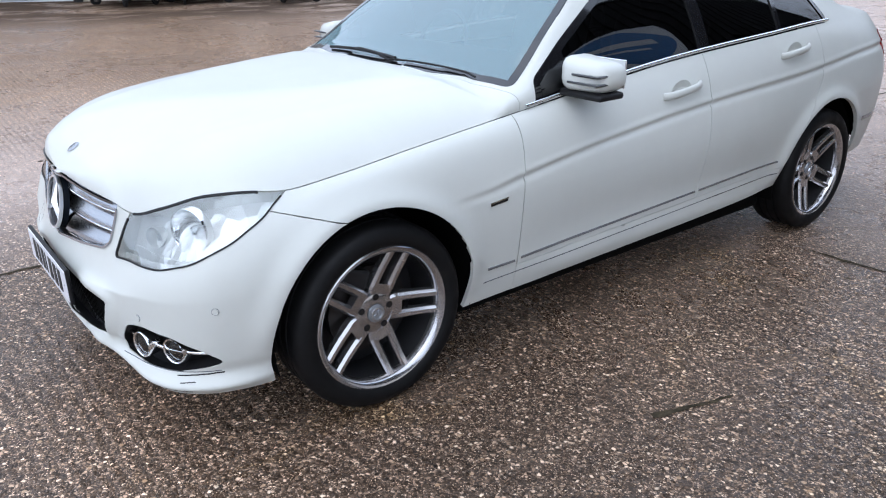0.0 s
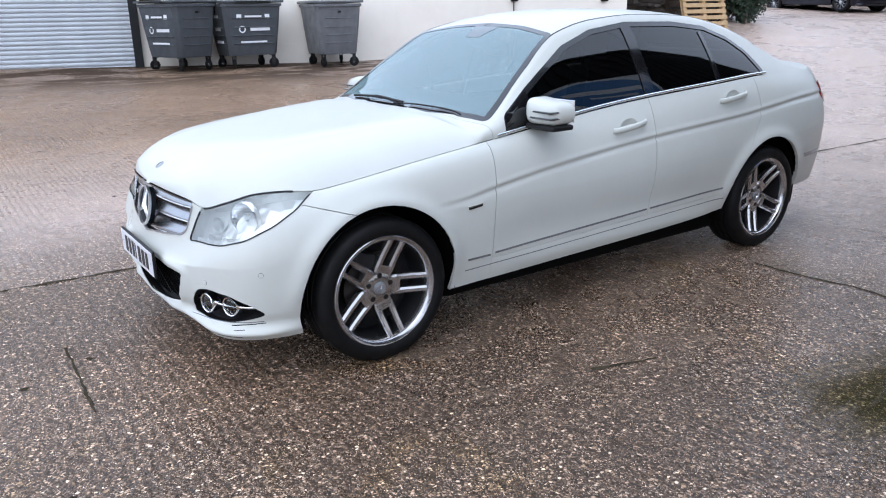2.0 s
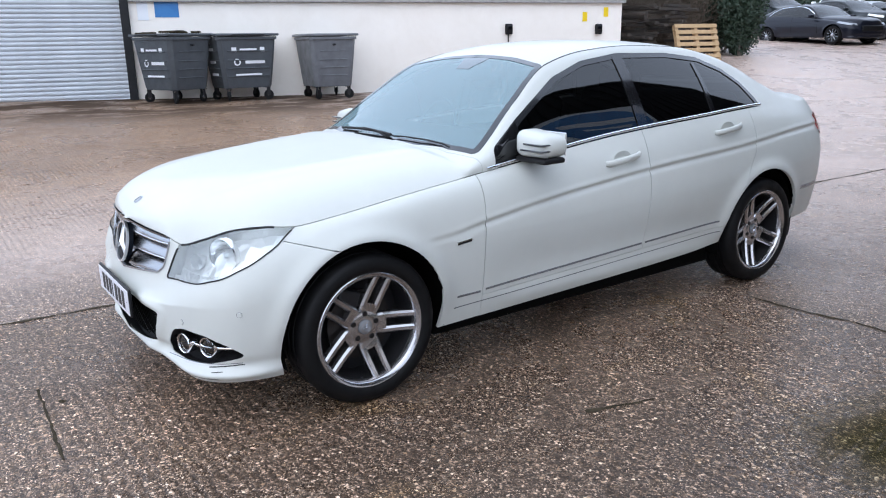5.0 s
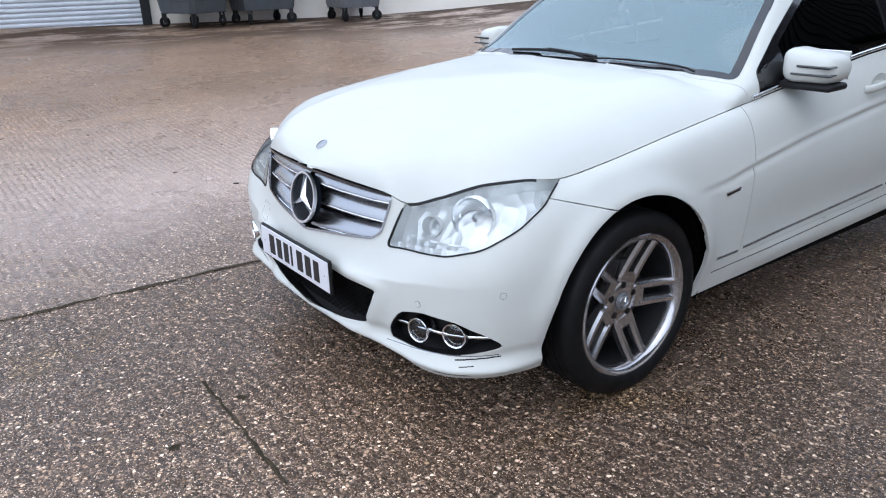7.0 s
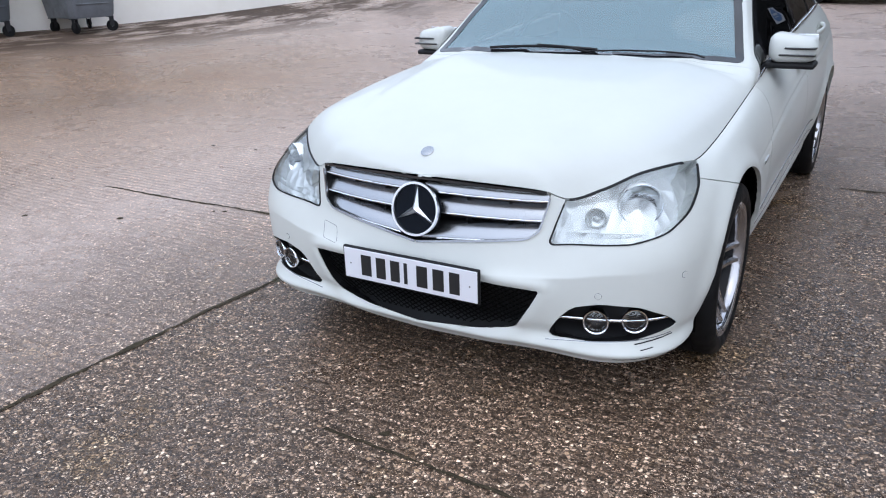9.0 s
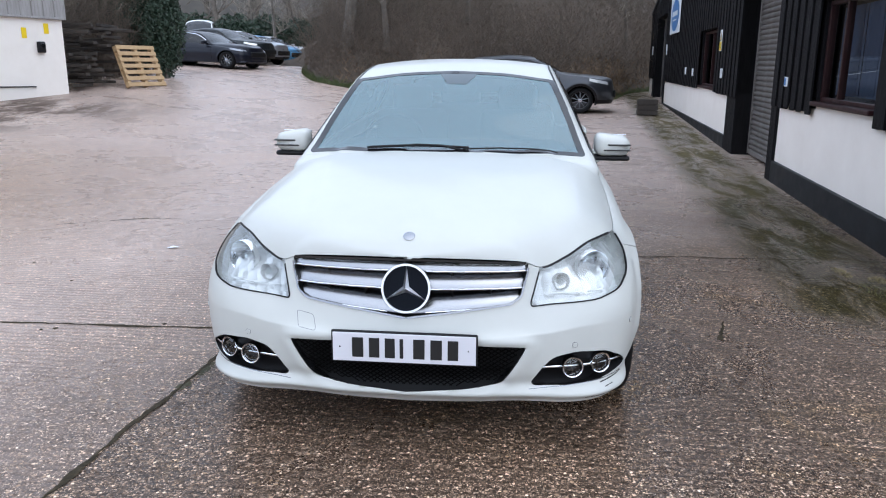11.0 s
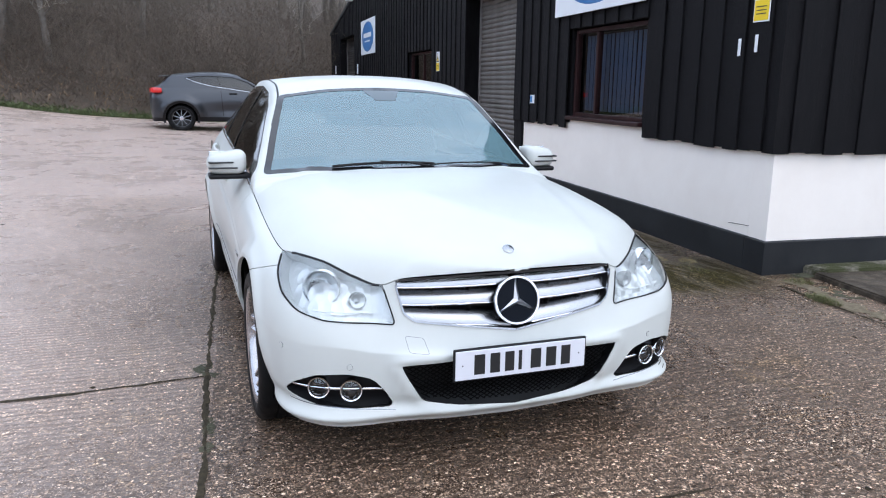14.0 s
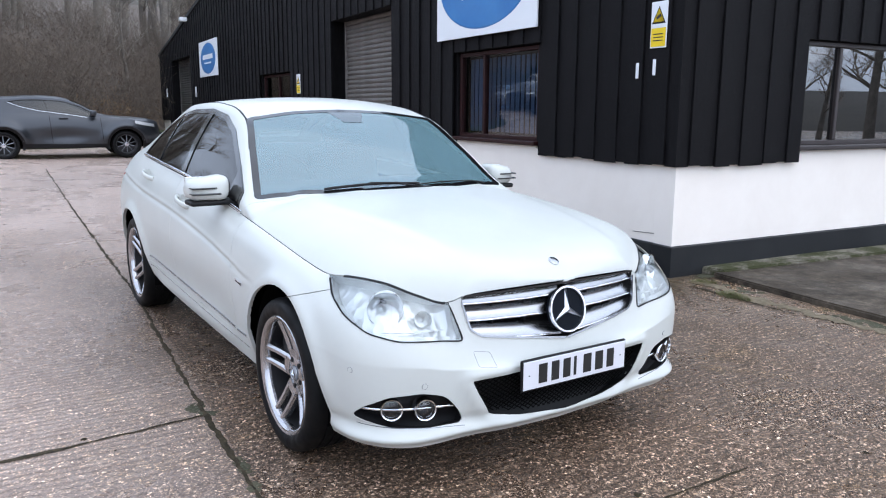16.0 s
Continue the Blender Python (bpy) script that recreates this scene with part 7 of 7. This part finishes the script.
def bare_tree(seed, height, label):
    """A leafless tree: tapered trunk with limbs, and a crown of fine twigs."""
    rnd = random.Random(seed)
    root = holder("bare_tree", Matrix(), label, "tree", "bare trees on the bank")
    tv, tf, cv, cf = [], [], [], []
    pts, d = stem(tv, tf, Vector((0, 0, -0.2)), Vector((rnd.uniform(-0.12, 0.12), rnd.uniform(-0.12, 0.12), 1)).normalized(), height * 0.8, height * 0.018 + 0.03, rnd, 8, 9, 0.07)

    def grow(p, d, length, r, level):
        vs, fs = (tv, tf) if level < 2 else (cv, cf)
        q, dd = stem(vs, fs, p, d, length, r, rnd, 5 if level < 2 else 3, 4 if level < 2 else 3, 0.22)
        if level < 4:
            for _ in range((4, 5, 5, 3)[level]):
                k = rnd.randint(1, len(q) - 1)
                side = Vector((rnd.uniform(-1, 1), rnd.uniform(-1, 1), rnd.uniform(-0.1, 0.9)))
                grow(q[k], (dd * 0.5 + side).normalized(), length * rnd.uniform(0.42, 0.62), r * 0.5, level + 1)

    for k in range(3, 10):
        for _ in range(2):
            side = Vector((rnd.uniform(-1, 1), rnd.uniform(-1, 1), rnd.uniform(0.2, 0.8))).normalized()
            grow(pts[k], side, height * rnd.uniform(0.16, 0.30) * (1.1 - k / 14), height * 0.007 * (1.15 - k / 11), 1)
    t = new("trunk", mesh_raw("trunk", tv, tf, m_bark))
    t.parent = root
    c = new("crown", mesh_raw("crown", cv, cf, m_crown))
    c.parent = root
    return root


kinds = [bare_tree(41, 8.5, "leafless grey-brown tree on the wooded bank"), bare_tree(42, 7.0, "slender leafless tree on the wooded bank"), bare_tree(43, 10.0, "tall leafless tree on the wooded bank"), bare_tree(44, 6.0, "small many-stemmed leafless tree on the bank")]
rnd = random.Random(45)
spots = []
for i in range(60):
    x = rnd.uniform(-7.5, 13)
    y = FOOT(x) + (2.0 + 12.0 * rnd.random() ** 0.8)
    spots.append((x, y))
spots += [(-15, 40), (-11, 44), (-19, 46), (-23, 42), (-7, 46), (-13, 52), (-27, 48), (-17, 55), (-3, 42), (-21, 36), (-26, 37), (-9, 40), (-12.5, 36.5)]
spots += [(rnd.uniform(-34, -3), rnd.uniform(40, 56)) for _ in range(24)]
# the trees that the end window mirrors
spots += [(2.0, -26.0), (6.5, -29.0), (9.0, -24.5), (13.0, -30.0), (17.0, -26.0), (22.0, -31.0), (-3.0, -31.0), (18, -8), (23, -9.5), (29, -14), (25, -15.5), (33, -18), (20.5, -12.5), (36, -14), (27.5, -10.5)]
for i, (x, y) in enumerate(spots):
    m = Matrix.Translation((x, y, bank_z(x, y) if y > 0 else ground_z(x, y))) @ Matrix.Rotation(rnd.uniform(0, 6.28), 4, "Z") @ Matrix.Scale(rnd.uniform(0.8, 1.2), 4)
    src = kinds[i % 4]
    if i < 4:
        src.matrix_world = m
    else:
        copy = copy_thing(src, m)

# ---- evergreen and hedge ----
def leafy(name, at, size, count, seed, label, category, leaf=0.05, stem_h=0.0):
    """A dense evergreen: short trunk with limbs inside, and a crown of many small leaves with an uneven outline."""
    rnd = random.Random(seed)
    root = holder(name, Matrix.Translation(at), label, category)
    tv, tf = [], []
    for _ in range(9):
        stem(tv, tf, Vector((rnd.uniform(-0.15, 0.15) * size[0], rnd.uniform(-0.15, 0.15) * size[1], -0.1)), Vector((rnd.uniform(-0.12, 0.12), rnd.uniform(-0.12, 0.12), 1)).normalized(), size[2] * 0.8, 0.05, rnd, 5, 4, 0.1)
    t = new("trunk", mesh_raw("trunk", tv, tf, m_bark))
    t.parent = root
    cv, cf = [], []
    for _ in range(count):
        d = Vector((rnd.gauss(0, 1), rnd.gauss(0, 1), rnd.gauss(0, 1))).normalized()
        lump = 1 + 0.28 * noise.noise((d * 2.3) + Vector((seed, 0, 0))) + 0.12 * noise.noise(d * 6.0)
        r = (rnd.random() ** 0.25) * lump
        c = Vector((d.x * size[0] * r, d.y * size[1] * r, size[2] * 0.5 + d.z * size[2] * 0.52 * r))
        if c.z < 0.02:
            c.z = rnd.uniform(0.02, 0.4)
        a = Vector((rnd.uniform(-1, 1), rnd.uniform(-1, 1), rnd.uniform(-1, 1))).normalized() * leaf * rnd.uniform(0.6, 1.3)
        b = a.orthogonal().normalized() * leaf * 0.45
        base = len(cv)
        cv += [c - a, c + b, c + a, c - b]
        cf.append((base, base + 1, base + 2, base + 3))
    c = new("crown", mesh_raw("crown", cv, cf, m_evergreen, False))
    c.parent = root
    return root


leafy("evergreen_bush", (-10.1, 18.65, ground_z(-10.1, 18.65)), (0.60, 0.66, 3.3), 11000, 51, "tall dark evergreen bush beside the pallet", "bush", 0.055)
leafy("evergreen_bush", (-11.6, 19.2, ground_z(-11.6, 19.2)), (1.2, 1.0, 2.8), 9000, 52, "dark evergreen bush behind the timber heap", "bush", 0.06)
for i in range(9):
    x = -24 + i * 2.1
    leafy("hedge_bush", (x, 38.5 + 0.3 * math.sin(i * 2), ground_z(x, 38.5)), (1.35, 0.9, 2.6), 3000, 60 + i, "dark clipped hedge behind the parked cars", "hedge", 0.11)
# bare scrub beside the unit
rnd = random.Random(34)
vs, fs = [], []
for _ in range(1500):
    x, y = rnd.uniform(-14.5, -10.9), rnd.uniform(16.2, 19.8)
    h_ = rnd.uniform(1.2, 3.2)
    p = Vector((x, y, ground_z(x, y) - 0.05))
    pts, dd = stem(vs, fs, p, Vector((rnd.uniform(-0.4, 0.4), rnd.uniform(-0.4, 0.4), 1.0)).normalized(), h_, rnd.uniform(0.006, 0.016), rnd, 3, 3, 0.3)
    for k in range(5):
        stem(vs, fs, pts[rnd.randint(1, 3)], Vector((rnd.uniform(-1, 1), rnd.uniform(-1, 1), rnd.uniform(0.1, 0.9))).normalized(), h_ * rnd.uniform(0.2, 0.5), 0.0055, rnd, 3, 2, 0.4)
tagged(new("scrub", mesh_raw("scrub", vs, fs, m_twig)), "bare brown scrub behind the timber heap", "scrub", kind="stuff")

# ---- distant wooded hills all round, so that the sky meets land ----
bm = bmesh.new()
prev = None
for i in range(97):
    a = 2 * math.pi * i / 96
    ring = []
    for r, z in ((62, -1.0), (70, 3.0), (90, 6.0), (130, 9.0), (170, 9.0)):
        zz = z * (1 + 2.2 * max(0.0, math.sin(a)) + 0.55 * min(0.0, math.sin(a))) * (0.75 + 0.5 * noise.noise((math.cos(a) * 2, math.sin(a) * 2, r * 0.01)))
        ring.append(bm.verts.new((math.cos(a) * r, 8 + math.sin(a) * r, zz)))
    if prev:
        for k in range(4):
            bm.faces.new((prev[k], ring[k], ring[k + 1], prev[k + 1]))
    prev = ring
bmesh.ops.recalc_face_normals(bm, faces=bm.faces)
hills = thing("backdrop_hills", bm, weathered("far_winter_woodland", (0.045, 0.040, 0.034), (0.085, 0.075, 0.062), 0.35, (0.9, 1.0), 0.0), "grey-brown wooded hills in the distance", "backdrop", kind="structure", smooth=True)

# ---- other vehicles ----
def car_paint(name, base, metal=0.5):
    return mat(name, base, 0.35, metal, Coat_Weight=0.35, Coat_Roughness=0.06, Specular_IOR_Level=0.2)


def far_wheel(parent, at, r, spokes=10):
    root = new("wheel")
    root.parent = parent
    flip = at[0] < 0
    root.matrix_basis = Matrix.Translation(at) @ (Matrix.Rotation(math.pi, 4, "Z") if flip else Matrix())
    part("tyre", lathe([(r * 0.72, 0.08), (r * 0.80, 0.105), (r * 0.93, 0.10), (r, 0.07), (r, -0.07), (r * 0.93, -0.10), (r * 0.72, -0.09)], 40), m_rubber, root, "", True, 40)
    rim = lathe([(r * 0.66, 0.088), (r * 0.735, 0.094), (r * 0.735, 0.08), (r * 0.66, 0.06), (r * 0.64, -0.05), (0.05, -0.055)], 40)
    part("rim", rim, m_dark_metal, root, "", True, 40)
    for k in range(spokes):
        a = 2 * math.pi * k / spokes
        bm = box((0.03, 0.022, r * 0.62), (0.070, 0, r * 0.36), 0.006, 1)
        bmesh.ops.rotate(bm, matrix=Matrix.Rotation(a, 3, "X"), verts=bm.verts)
        part("spoke", bm, m_lamp_grey, root)
    part("hub", lathe([(0.0, 0.088), (0.05, 0.085), (0.06, 0.05)], 20), m_alloy, root, "", True, 40)
    return root


def plain_car(spec, m, paint, label, nu=120):
    """A parked car further off: body, glass, wheels, lamps, bumpers and mirrors."""
    root = holder("parked_car", m, label, "car", "cars parked in the yard")
    bm = shell(spec, nu, 24, 10, 12)
    tree = BVHTree.FromBMesh(bm)
    wb, r = spec["wheelbase"], spec["wheel"]
    arch = r * 1.13
    for hy in (0, wb):
        cut(bm, lambda p, h=hy: math.hypot(p.y - h, p.z - r) - arch, lambda p: p.x > 0.5)
    cut(bm, lambda p: poly_dist(spec["side_glass"], (p.y, p.z)), lambda p: p.x > 0.4 and p.z > 0.75)
    cut(bm, lambda p: poly_dist(spec["screen"], (p.x, p.y)), lambda p: p.z > 0.9)
    cut(bm, lambda p: poly_dist(spec["rear"], (p.x, p.y)), lambda p: p.z > 0.9)
    tag = bm.faces.layers.int["deck"]
    groups = {"body": [], "side": [], "screen": [], "rear": [], "sill": []}
    for f in bm.faces:
        c = f.calc_center_median()
        if f[tag] == 0 and c.x > 0.5 and any(math.hypot(c.y - hy, c.z - r) < arch for hy in (0, wb)):
            continue
        if f[tag] == 1 and c.x > 0.4 and poly_dist(spec["side_glass"], (c.y, c.z)) < 0:
            groups["side"].append(f)
        elif f[tag] == 1 and c.z > 0.9 and poly_dist(spec["screen"], (c.x, c.y)) < 0:
            groups["screen"].append(f)
        elif f[tag] == 1 and c.z > 0.9 and poly_dist(spec["rear"], (c.x, c.y)) < 0:
            groups["rear"].append(f)
        elif c.z < spec.get("cladding", 0.0) and f[tag] == 0:
            groups["sill"].append(f)
        else:
            groups["body"].append(f)
    part("body", take(bm, groups["body"], 0, 0.02, "both"), paint, root, "", True, 45)
    if groups["sill"]:
        part("lower_cladding", take(bm, groups["sill"], 0, 0.02, "both"), m_black_plastic, root, "black plastic lower cladding", True, 45)
    for flip in (None, "flip"):
        part("side_window", take(bm, groups["side"], 0, 0, flip), m_side_glass, root, "", True)
    part("windscreen", take(bm, groups["screen"], 0, 0, "both"), m_side_glass, root, "", True)
    part("rear_window", take(bm, groups["rear"], 0, 0, "both"), m_side_glass, root, "", True)
    bm.free()
    for x in (0.77, -0.77):
        for y in (0, wb):
            far_wheel(root, (x, y, r), r)
            part("wheel_housing", box((0.30, r * 2.2, r * 1.2), (x * 0.78, y, r * 1.45), 0.02, 1), m_gap, root)
    part("floor_pan", box((1.4, wb + 1.0, 0.14), (0, wb / 2, 0.33), 0.03, 1), m_gap, root)
    for side in (1, -1):
        hy, hz = spec["lamp"]
        run = []
        for i in range(9):
            y = hy + 0.06 * i
            hit = tree.ray_cast(Vector((3, y, hz + 0.012 * i)), Vector((-1, 0, 0)))
            if hit[0] is not None:
                run.append((Vector((hit[0].x * side, hit[0].y, hit[0].z)), Vector((hit[1].x * side, hit[1].y, hit[1].z))))
        if len(run) > 2:
            part("headlamp", ribbon([q[0] for q in run], [q[1] for q in run], 0.085, 0.008), m_lamp_bright if spec.get("spoiler") else m_lamp_grey, root, "", True, 50)
        ty, tz = spec["tail"]
        run = []
        for i in range(9):
            y = ty - 0.05 * i
            hit = tree.ray_cast(Vector((3, y, tz)), Vector((-1, 0, 0)))
            if hit[0] is not None:
                run.append((Vector((hit[0].x * side, hit[0].y, hit[0].z)), Vector((hit[1].x * side, hit[1].y, hit[1].z))))
        if len(run) > 2 and not spec.get("spoiler"):
            part("tail_lamp", ribbon([q[0] for q in run], [q[1] for q in run], 0.12, 0.008), m_red_lamp, root, "", True, 50)
        rim = []
        for y0, z0 in spec["side_glass"]:
            hit = tree.ray_cast(Vector((3, y0, z0)), Vector((-1, 0, 0)))
            if hit[0] is not None and z0 > 1.02:
                rim.append((Vector((hit[0].x * side, y0, z0)), Vector((hit[1].x * side, hit[1].y, hit[1].z))))
        if len(rim) > 3:
            part("window_trim", ribbon([q[0] for q in rim], [q[1] for q in rim], 0.022, 0.006), m_chrome if not spec.get("spoiler") else m_black_plastic, root, "", True, 50)
        belt = []
        for y0, z0 in spec.get("belt", ()):
            hit = tree.ray_cast(Vector((3, y0, z0)), Vector((-1, 0, 0)))
            if hit[0] is not None:
                belt.append((Vector((hit[0].x * side, y0, z0)), Vector((hit[1].x * side, hit[1].y, hit[1].z))))
        if len(belt) > 3:
            part("belt_trim", ribbon([q[0] for q in belt], [q[1] for q in belt], 0.015, 0.010), m_satin, root, "bright strip under the side windows", True, 50)
            handle_at = tree.ray_cast(Vector((3, 1.36, 0.985)), Vector((-1, 0, 0)))[0]
            if handle_at is not None:
                part("door_handle", box((0.035, 0.20, 0.035), (side * (handle_at.x + 0.012), 1.36, 0.985), 0.014, 2), m_black_plastic, root, "", True, 60)
        my, mz = spec["mirror"]
        part("wing_mirror", box((0.20, 0.14, 0.13), (side * 0.93, my, mz), 0.04, 3), paint, root, "", True, 60)
        for (y0, z0, y1, z1) in spec.get("seams", ()):
            run = []
            for i in range(10):
                hit = tree.ray_cast(Vector((3, y0 + (y1 - y0) * i / 9, z0 + (z1 - z0) * i / 9)), Vector((-1, 0, 0)))
                if hit[0] is not None:
                    run.append((Vector((hit[0].x * side, hit[0].y, hit[0].z)), Vector((hit[1].x * side, hit[1].y, hit[1].z))))
            if len(run) > 2:
                part("door_seam", ribbon([q[0] for q in run], [q[1] for q in run], 0.008, 0.002), m_gap, root)
    if spec.get("spoiler"):
        sy, sz = spec["spoiler"]
        wing_bm = box((1.02, 0.26, 0.035), (0, sy, sz), 0.014, 2)
        for v in wing_bm.verts:
            v.co.z -= 0.10 * (v.co.x / 0.52) ** 2 * 0.4 + 0.05 * (v.co.y - sy)
        part("roof_spoiler", wing_bm, m_gloss_black, root, "black spoiler over the tailgate", True, 50)
        for side in (1, -1):
            lamp_bm = box((0.35, 0.24, 0.13), (side * 0.66, spec["tail"][0] - 0.03, 1.06), 0.03, 2)
            for v in lamp_bm.verts:
                v.co.y -= 0.35 * max(0.0, abs(v.co.x) - 0.60)
            part("tail_lamp", lamp_bm, m_tail_lit if spec.get("belt") else m_red_lamp, root, "red tail lamp standing out from the corner", True, 50)
            for y in (0.0, wb):
                ring = lathe([(arch + 0.002, 0.0), (arch + 0.055, 0.006), (arch + 0.06, -0.02)], 40, "X")
                bmesh.ops.bisect_plane(ring, geom=ring.verts[:] + ring.edges[:] + ring.faces[:], plane_co=(0, 0, -0.12), plane_no=(0, 0, -1), clear_outer=True)
                for v in ring.verts:
                    hit = tree.ray_cast(Vector((3, y + v.co.y, r + v.co.z)), Vector((-1, 0, 0)))
                    v.co = Vector((side * ((hit[0].x if hit[0] is not None else 0.86) + 0.004), y + v.co.y, r + v.co.z))
                part("arch_trim", ring, m_black_plastic, root, "black plastic wheel-arch trim", True, 50)
    part("front_grille", box((0.9, 0.06, 0.20), (0, spec["nose"], 0.52), 0.03, 2), m_black_plastic, root, "", True, 50)
    return root




def hatch_sculpt(p):
    x, y, z = p
    if x > 0.5 and z < 1.05:
        for hy in (0.0, 2.64):
            r = math.hypot(y - hy, z - 0.34)
            p.x += 0.085 * math.exp(-((r - 0.47) / 0.09) ** 2) * smooth01(0.25, 0.5, z)
        p.x -= 0.065 * math.exp(-((y - 1.35) / 0.5) ** 2) * math.exp(-((z - 0.55) / 0.14) ** 2)


HATCH = dict(
    stations=[
        ((0, -0.92, 0.50), (0, -0.86, 0.86)), ((0.30, -0.89, 0.50), (0.30, -0.83, 0.85)), ((0.55, -0.80, 0.52), (0.52, -0.72, 0.85)), ((0.74, -0.62, 0.55), (0.68, -0.55, 0.88)),
        ((0.85, -0.36, 0.60), (0.77, -0.32, 0.93)), ((0.885, 0.0, 0.64), (0.80, 0.0, 0.985)), ((0.885, 0.55, 0.66), (0.80, 0.55, 1.02)), ((0.88, 1.3, 0.68), (0.79, 1.3, 1.06)),
        ((0.885, 2.0, 0.72), (0.78, 2.0, 1.10)), ((0.89, 2.64, 0.76), (0.75, 2.55, 1.12)), ((0.86, 3.05, 0.80), (0.70, 2.95, 1.12)), ((0.72, 3.30, 0.82), (0.60, 3.22, 1.12)),
        ((0.42, 3.40, 0.82), (0.38, 3.33, 1.12)), ((0, 3.42, 0.82), (0, 3.36, 1.12))],
    foot=[(0, 0.24), (1.2, 0.26), (5, 0.26)],
    top=[(-0.86, 0.86), (-0.80, 0.92), (-0.6, 0.98), (-0.2, 1.03), (0.2, 1.06), (0.42, 1.09), (0.7, 1.23), (1.0, 1.39), (1.25, 1.49), (1.5, 1.535), (1.9, 1.555), (2.4, 1.525), (2.8, 1.485), (2.98, 1.43), (3.10, 1.28), (3.2, 1.19), (3.36, 1.12)],
    rail_x=[(0.42, 0.73), (0.7, 0.68), (1.0, 0.61), (1.3, 0.57), (1.9, 0.555), (2.5, 0.53), (3.0, 0.52), (3.36, 0.5)],
    rail_z=[(0.42, 1.04), (0.7, 1.16), (1.0, 1.33), (1.3, 1.44), (1.9, 1.49), (2.5, 1.45), (2.9, 1.40), (3.08, 1.25), (3.2, 1.16), (3.36, 1.11)],
    hood_end=0.40, boot_start=3.5, sill_in=0.05, chin_in=0.06, crown=3.5, sculpt=hatch_sculpt, wheelbase=2.64, wheel=0.342, cladding=0.36,
    side_glass=rounded([(0.62, 0.9), (0.66, 1.08), (1.0, 1.29), (1.35, 1.40), (1.9, 1.435), (2.25, 1.42), (2.52, 1.375), (2.25, 1.27), (1.85, 1.17), (1.3, 1.09), (0.8, 1.0)], 0.03),
    screen=rounded([(-0.05, 0.45), (0.4, 0.47), (0.66, 0.56), (0.56, 1.15), (0.3, 1.22), (-0.05, 1.24)], 0.03),
    rear=rounded([(-0.05, 2.86), (0.42, 2.86), (0.46, 3.14), (-0.05, 3.18)], 0.03),
    lamp=(-0.70, 0.80), tail=(3.30, 1.0), mirror=(0.72, 1.12), nose=-0.90, spoiler=(3.03, 1.455),
    seams=((0.52, 0.40, 0.56, 1.0), (1.62, 0.40, 1.66, 1.06), (1.66, 1.12, 1.74, 1.43)))
CROSSOVER = dict(HATCH)
CROSSOVER.update(belt=[(2.50, 1.372), (2.38, 1.318), (2.25, 1.265), (2.05, 1.212), (1.85, 1.165), (1.6, 1.13), (1.3, 1.085), (1.05, 1.045), (0.85, 1.01)])
m_tail_lit = mat("lit_red_lamp", (0.45, 0.01, 0.012), 0.2, 0.0, Coat_Weight=0.4)
Nodes(m_tail_lit).b.inputs["Emission Color"].default_value = (1.0, 0.05, 0.04, 1)
Nodes(m_tail_lit).b.inputs["Emission Strength"].default_value = 0.22

FAR_SALOON = dict(SALOON)
FAR_SALOON.update(sculpt=saloon_sculpt, wheelbase=2.76, wheel=0.325, side_glass=SIDE_GLASS, screen=SCREEN, rear=REAR_SCREEN, lamp=(-0.62, 0.66), tail=(3.62, 0.86), mirror=(0.84, 1.0), nose=-0.745,
                  seams=((0.60, 0.36, 0.62, 0.88), (1.66, 0.36, 1.70, 0.98)))


def nose_to(x, y, heading, scale=(1, 1, 1)):
    """Front axle at x, y; the nose points along heading (degrees, 0 is +x)."""
    return Matrix.Translation((x, y, ground_z(x, y))) @ Matrix.Rotation(radians(heading + 90), 4, "Z") @ Matrix.Diagonal((*scale, 1))


plain_car(CROSSOVER, nose_to(1.9, 17.9, -3, (1, 0.99, 0.95)), car_paint("dark_grey_metallic", (0.060, 0.064, 0.072), 0.7), "dark grey metallic crossover hatchback standing across the yard")
plain_car(FAR_SALOON, nose_to(-10.15, 25.0, -13, (1.04, 1.035, 0.93)), car_paint("dark_navy_metallic", (0.008, 0.010, 0.018), 0.1), "dark navy saloon parked at the back of the yard")
plain_car(HATCH, nose_to(-10.8, 28.1, -16, (0.98, 0.98, 0.94)), car_paint("black_green_metallic", (0.012, 0.017, 0.019), 0.1), "dark hatchback parked beside the navy saloon")
plain_car(HATCH, nose_to(-10.9, 30.3, -16, (1.0, 0.98, 0.95)), car_paint("silver_metallic", (0.45, 0.47, 0.50), 0.8), "silver hatchback in the row of parked cars")
plain_car(FAR_SALOON, nose_to(-11.0, 33.0, -16), car_paint("light_blue_paint", (0.12, 0.36, 0.62), 0.2), "light blue car in the row of parked cars")
plain_car(HATCH, nose_to(-11.2, 35.6, -16), car_paint("pale_paint", (0.55, 0.56, 0.58), 0.1), "pale car at the end of the row")
plain_car(HATCH, nose_to(-13.7, 27.8, -16, (1.02, 1.0, 1.05)), car_paint("dark_green_paint", (0.012, 0.017, 0.018), 0.1), "dark hatchback parked behind the navy saloon")
van = Matrix(nose_to(-15.1, 32.6, -75, (1.0, 1.1, 1.28)))
plain_car(HATCH, van, car_paint("white_van_paint", (0.72, 0.74, 0.74), 0.0), "white high-roofed van among the parked cars")
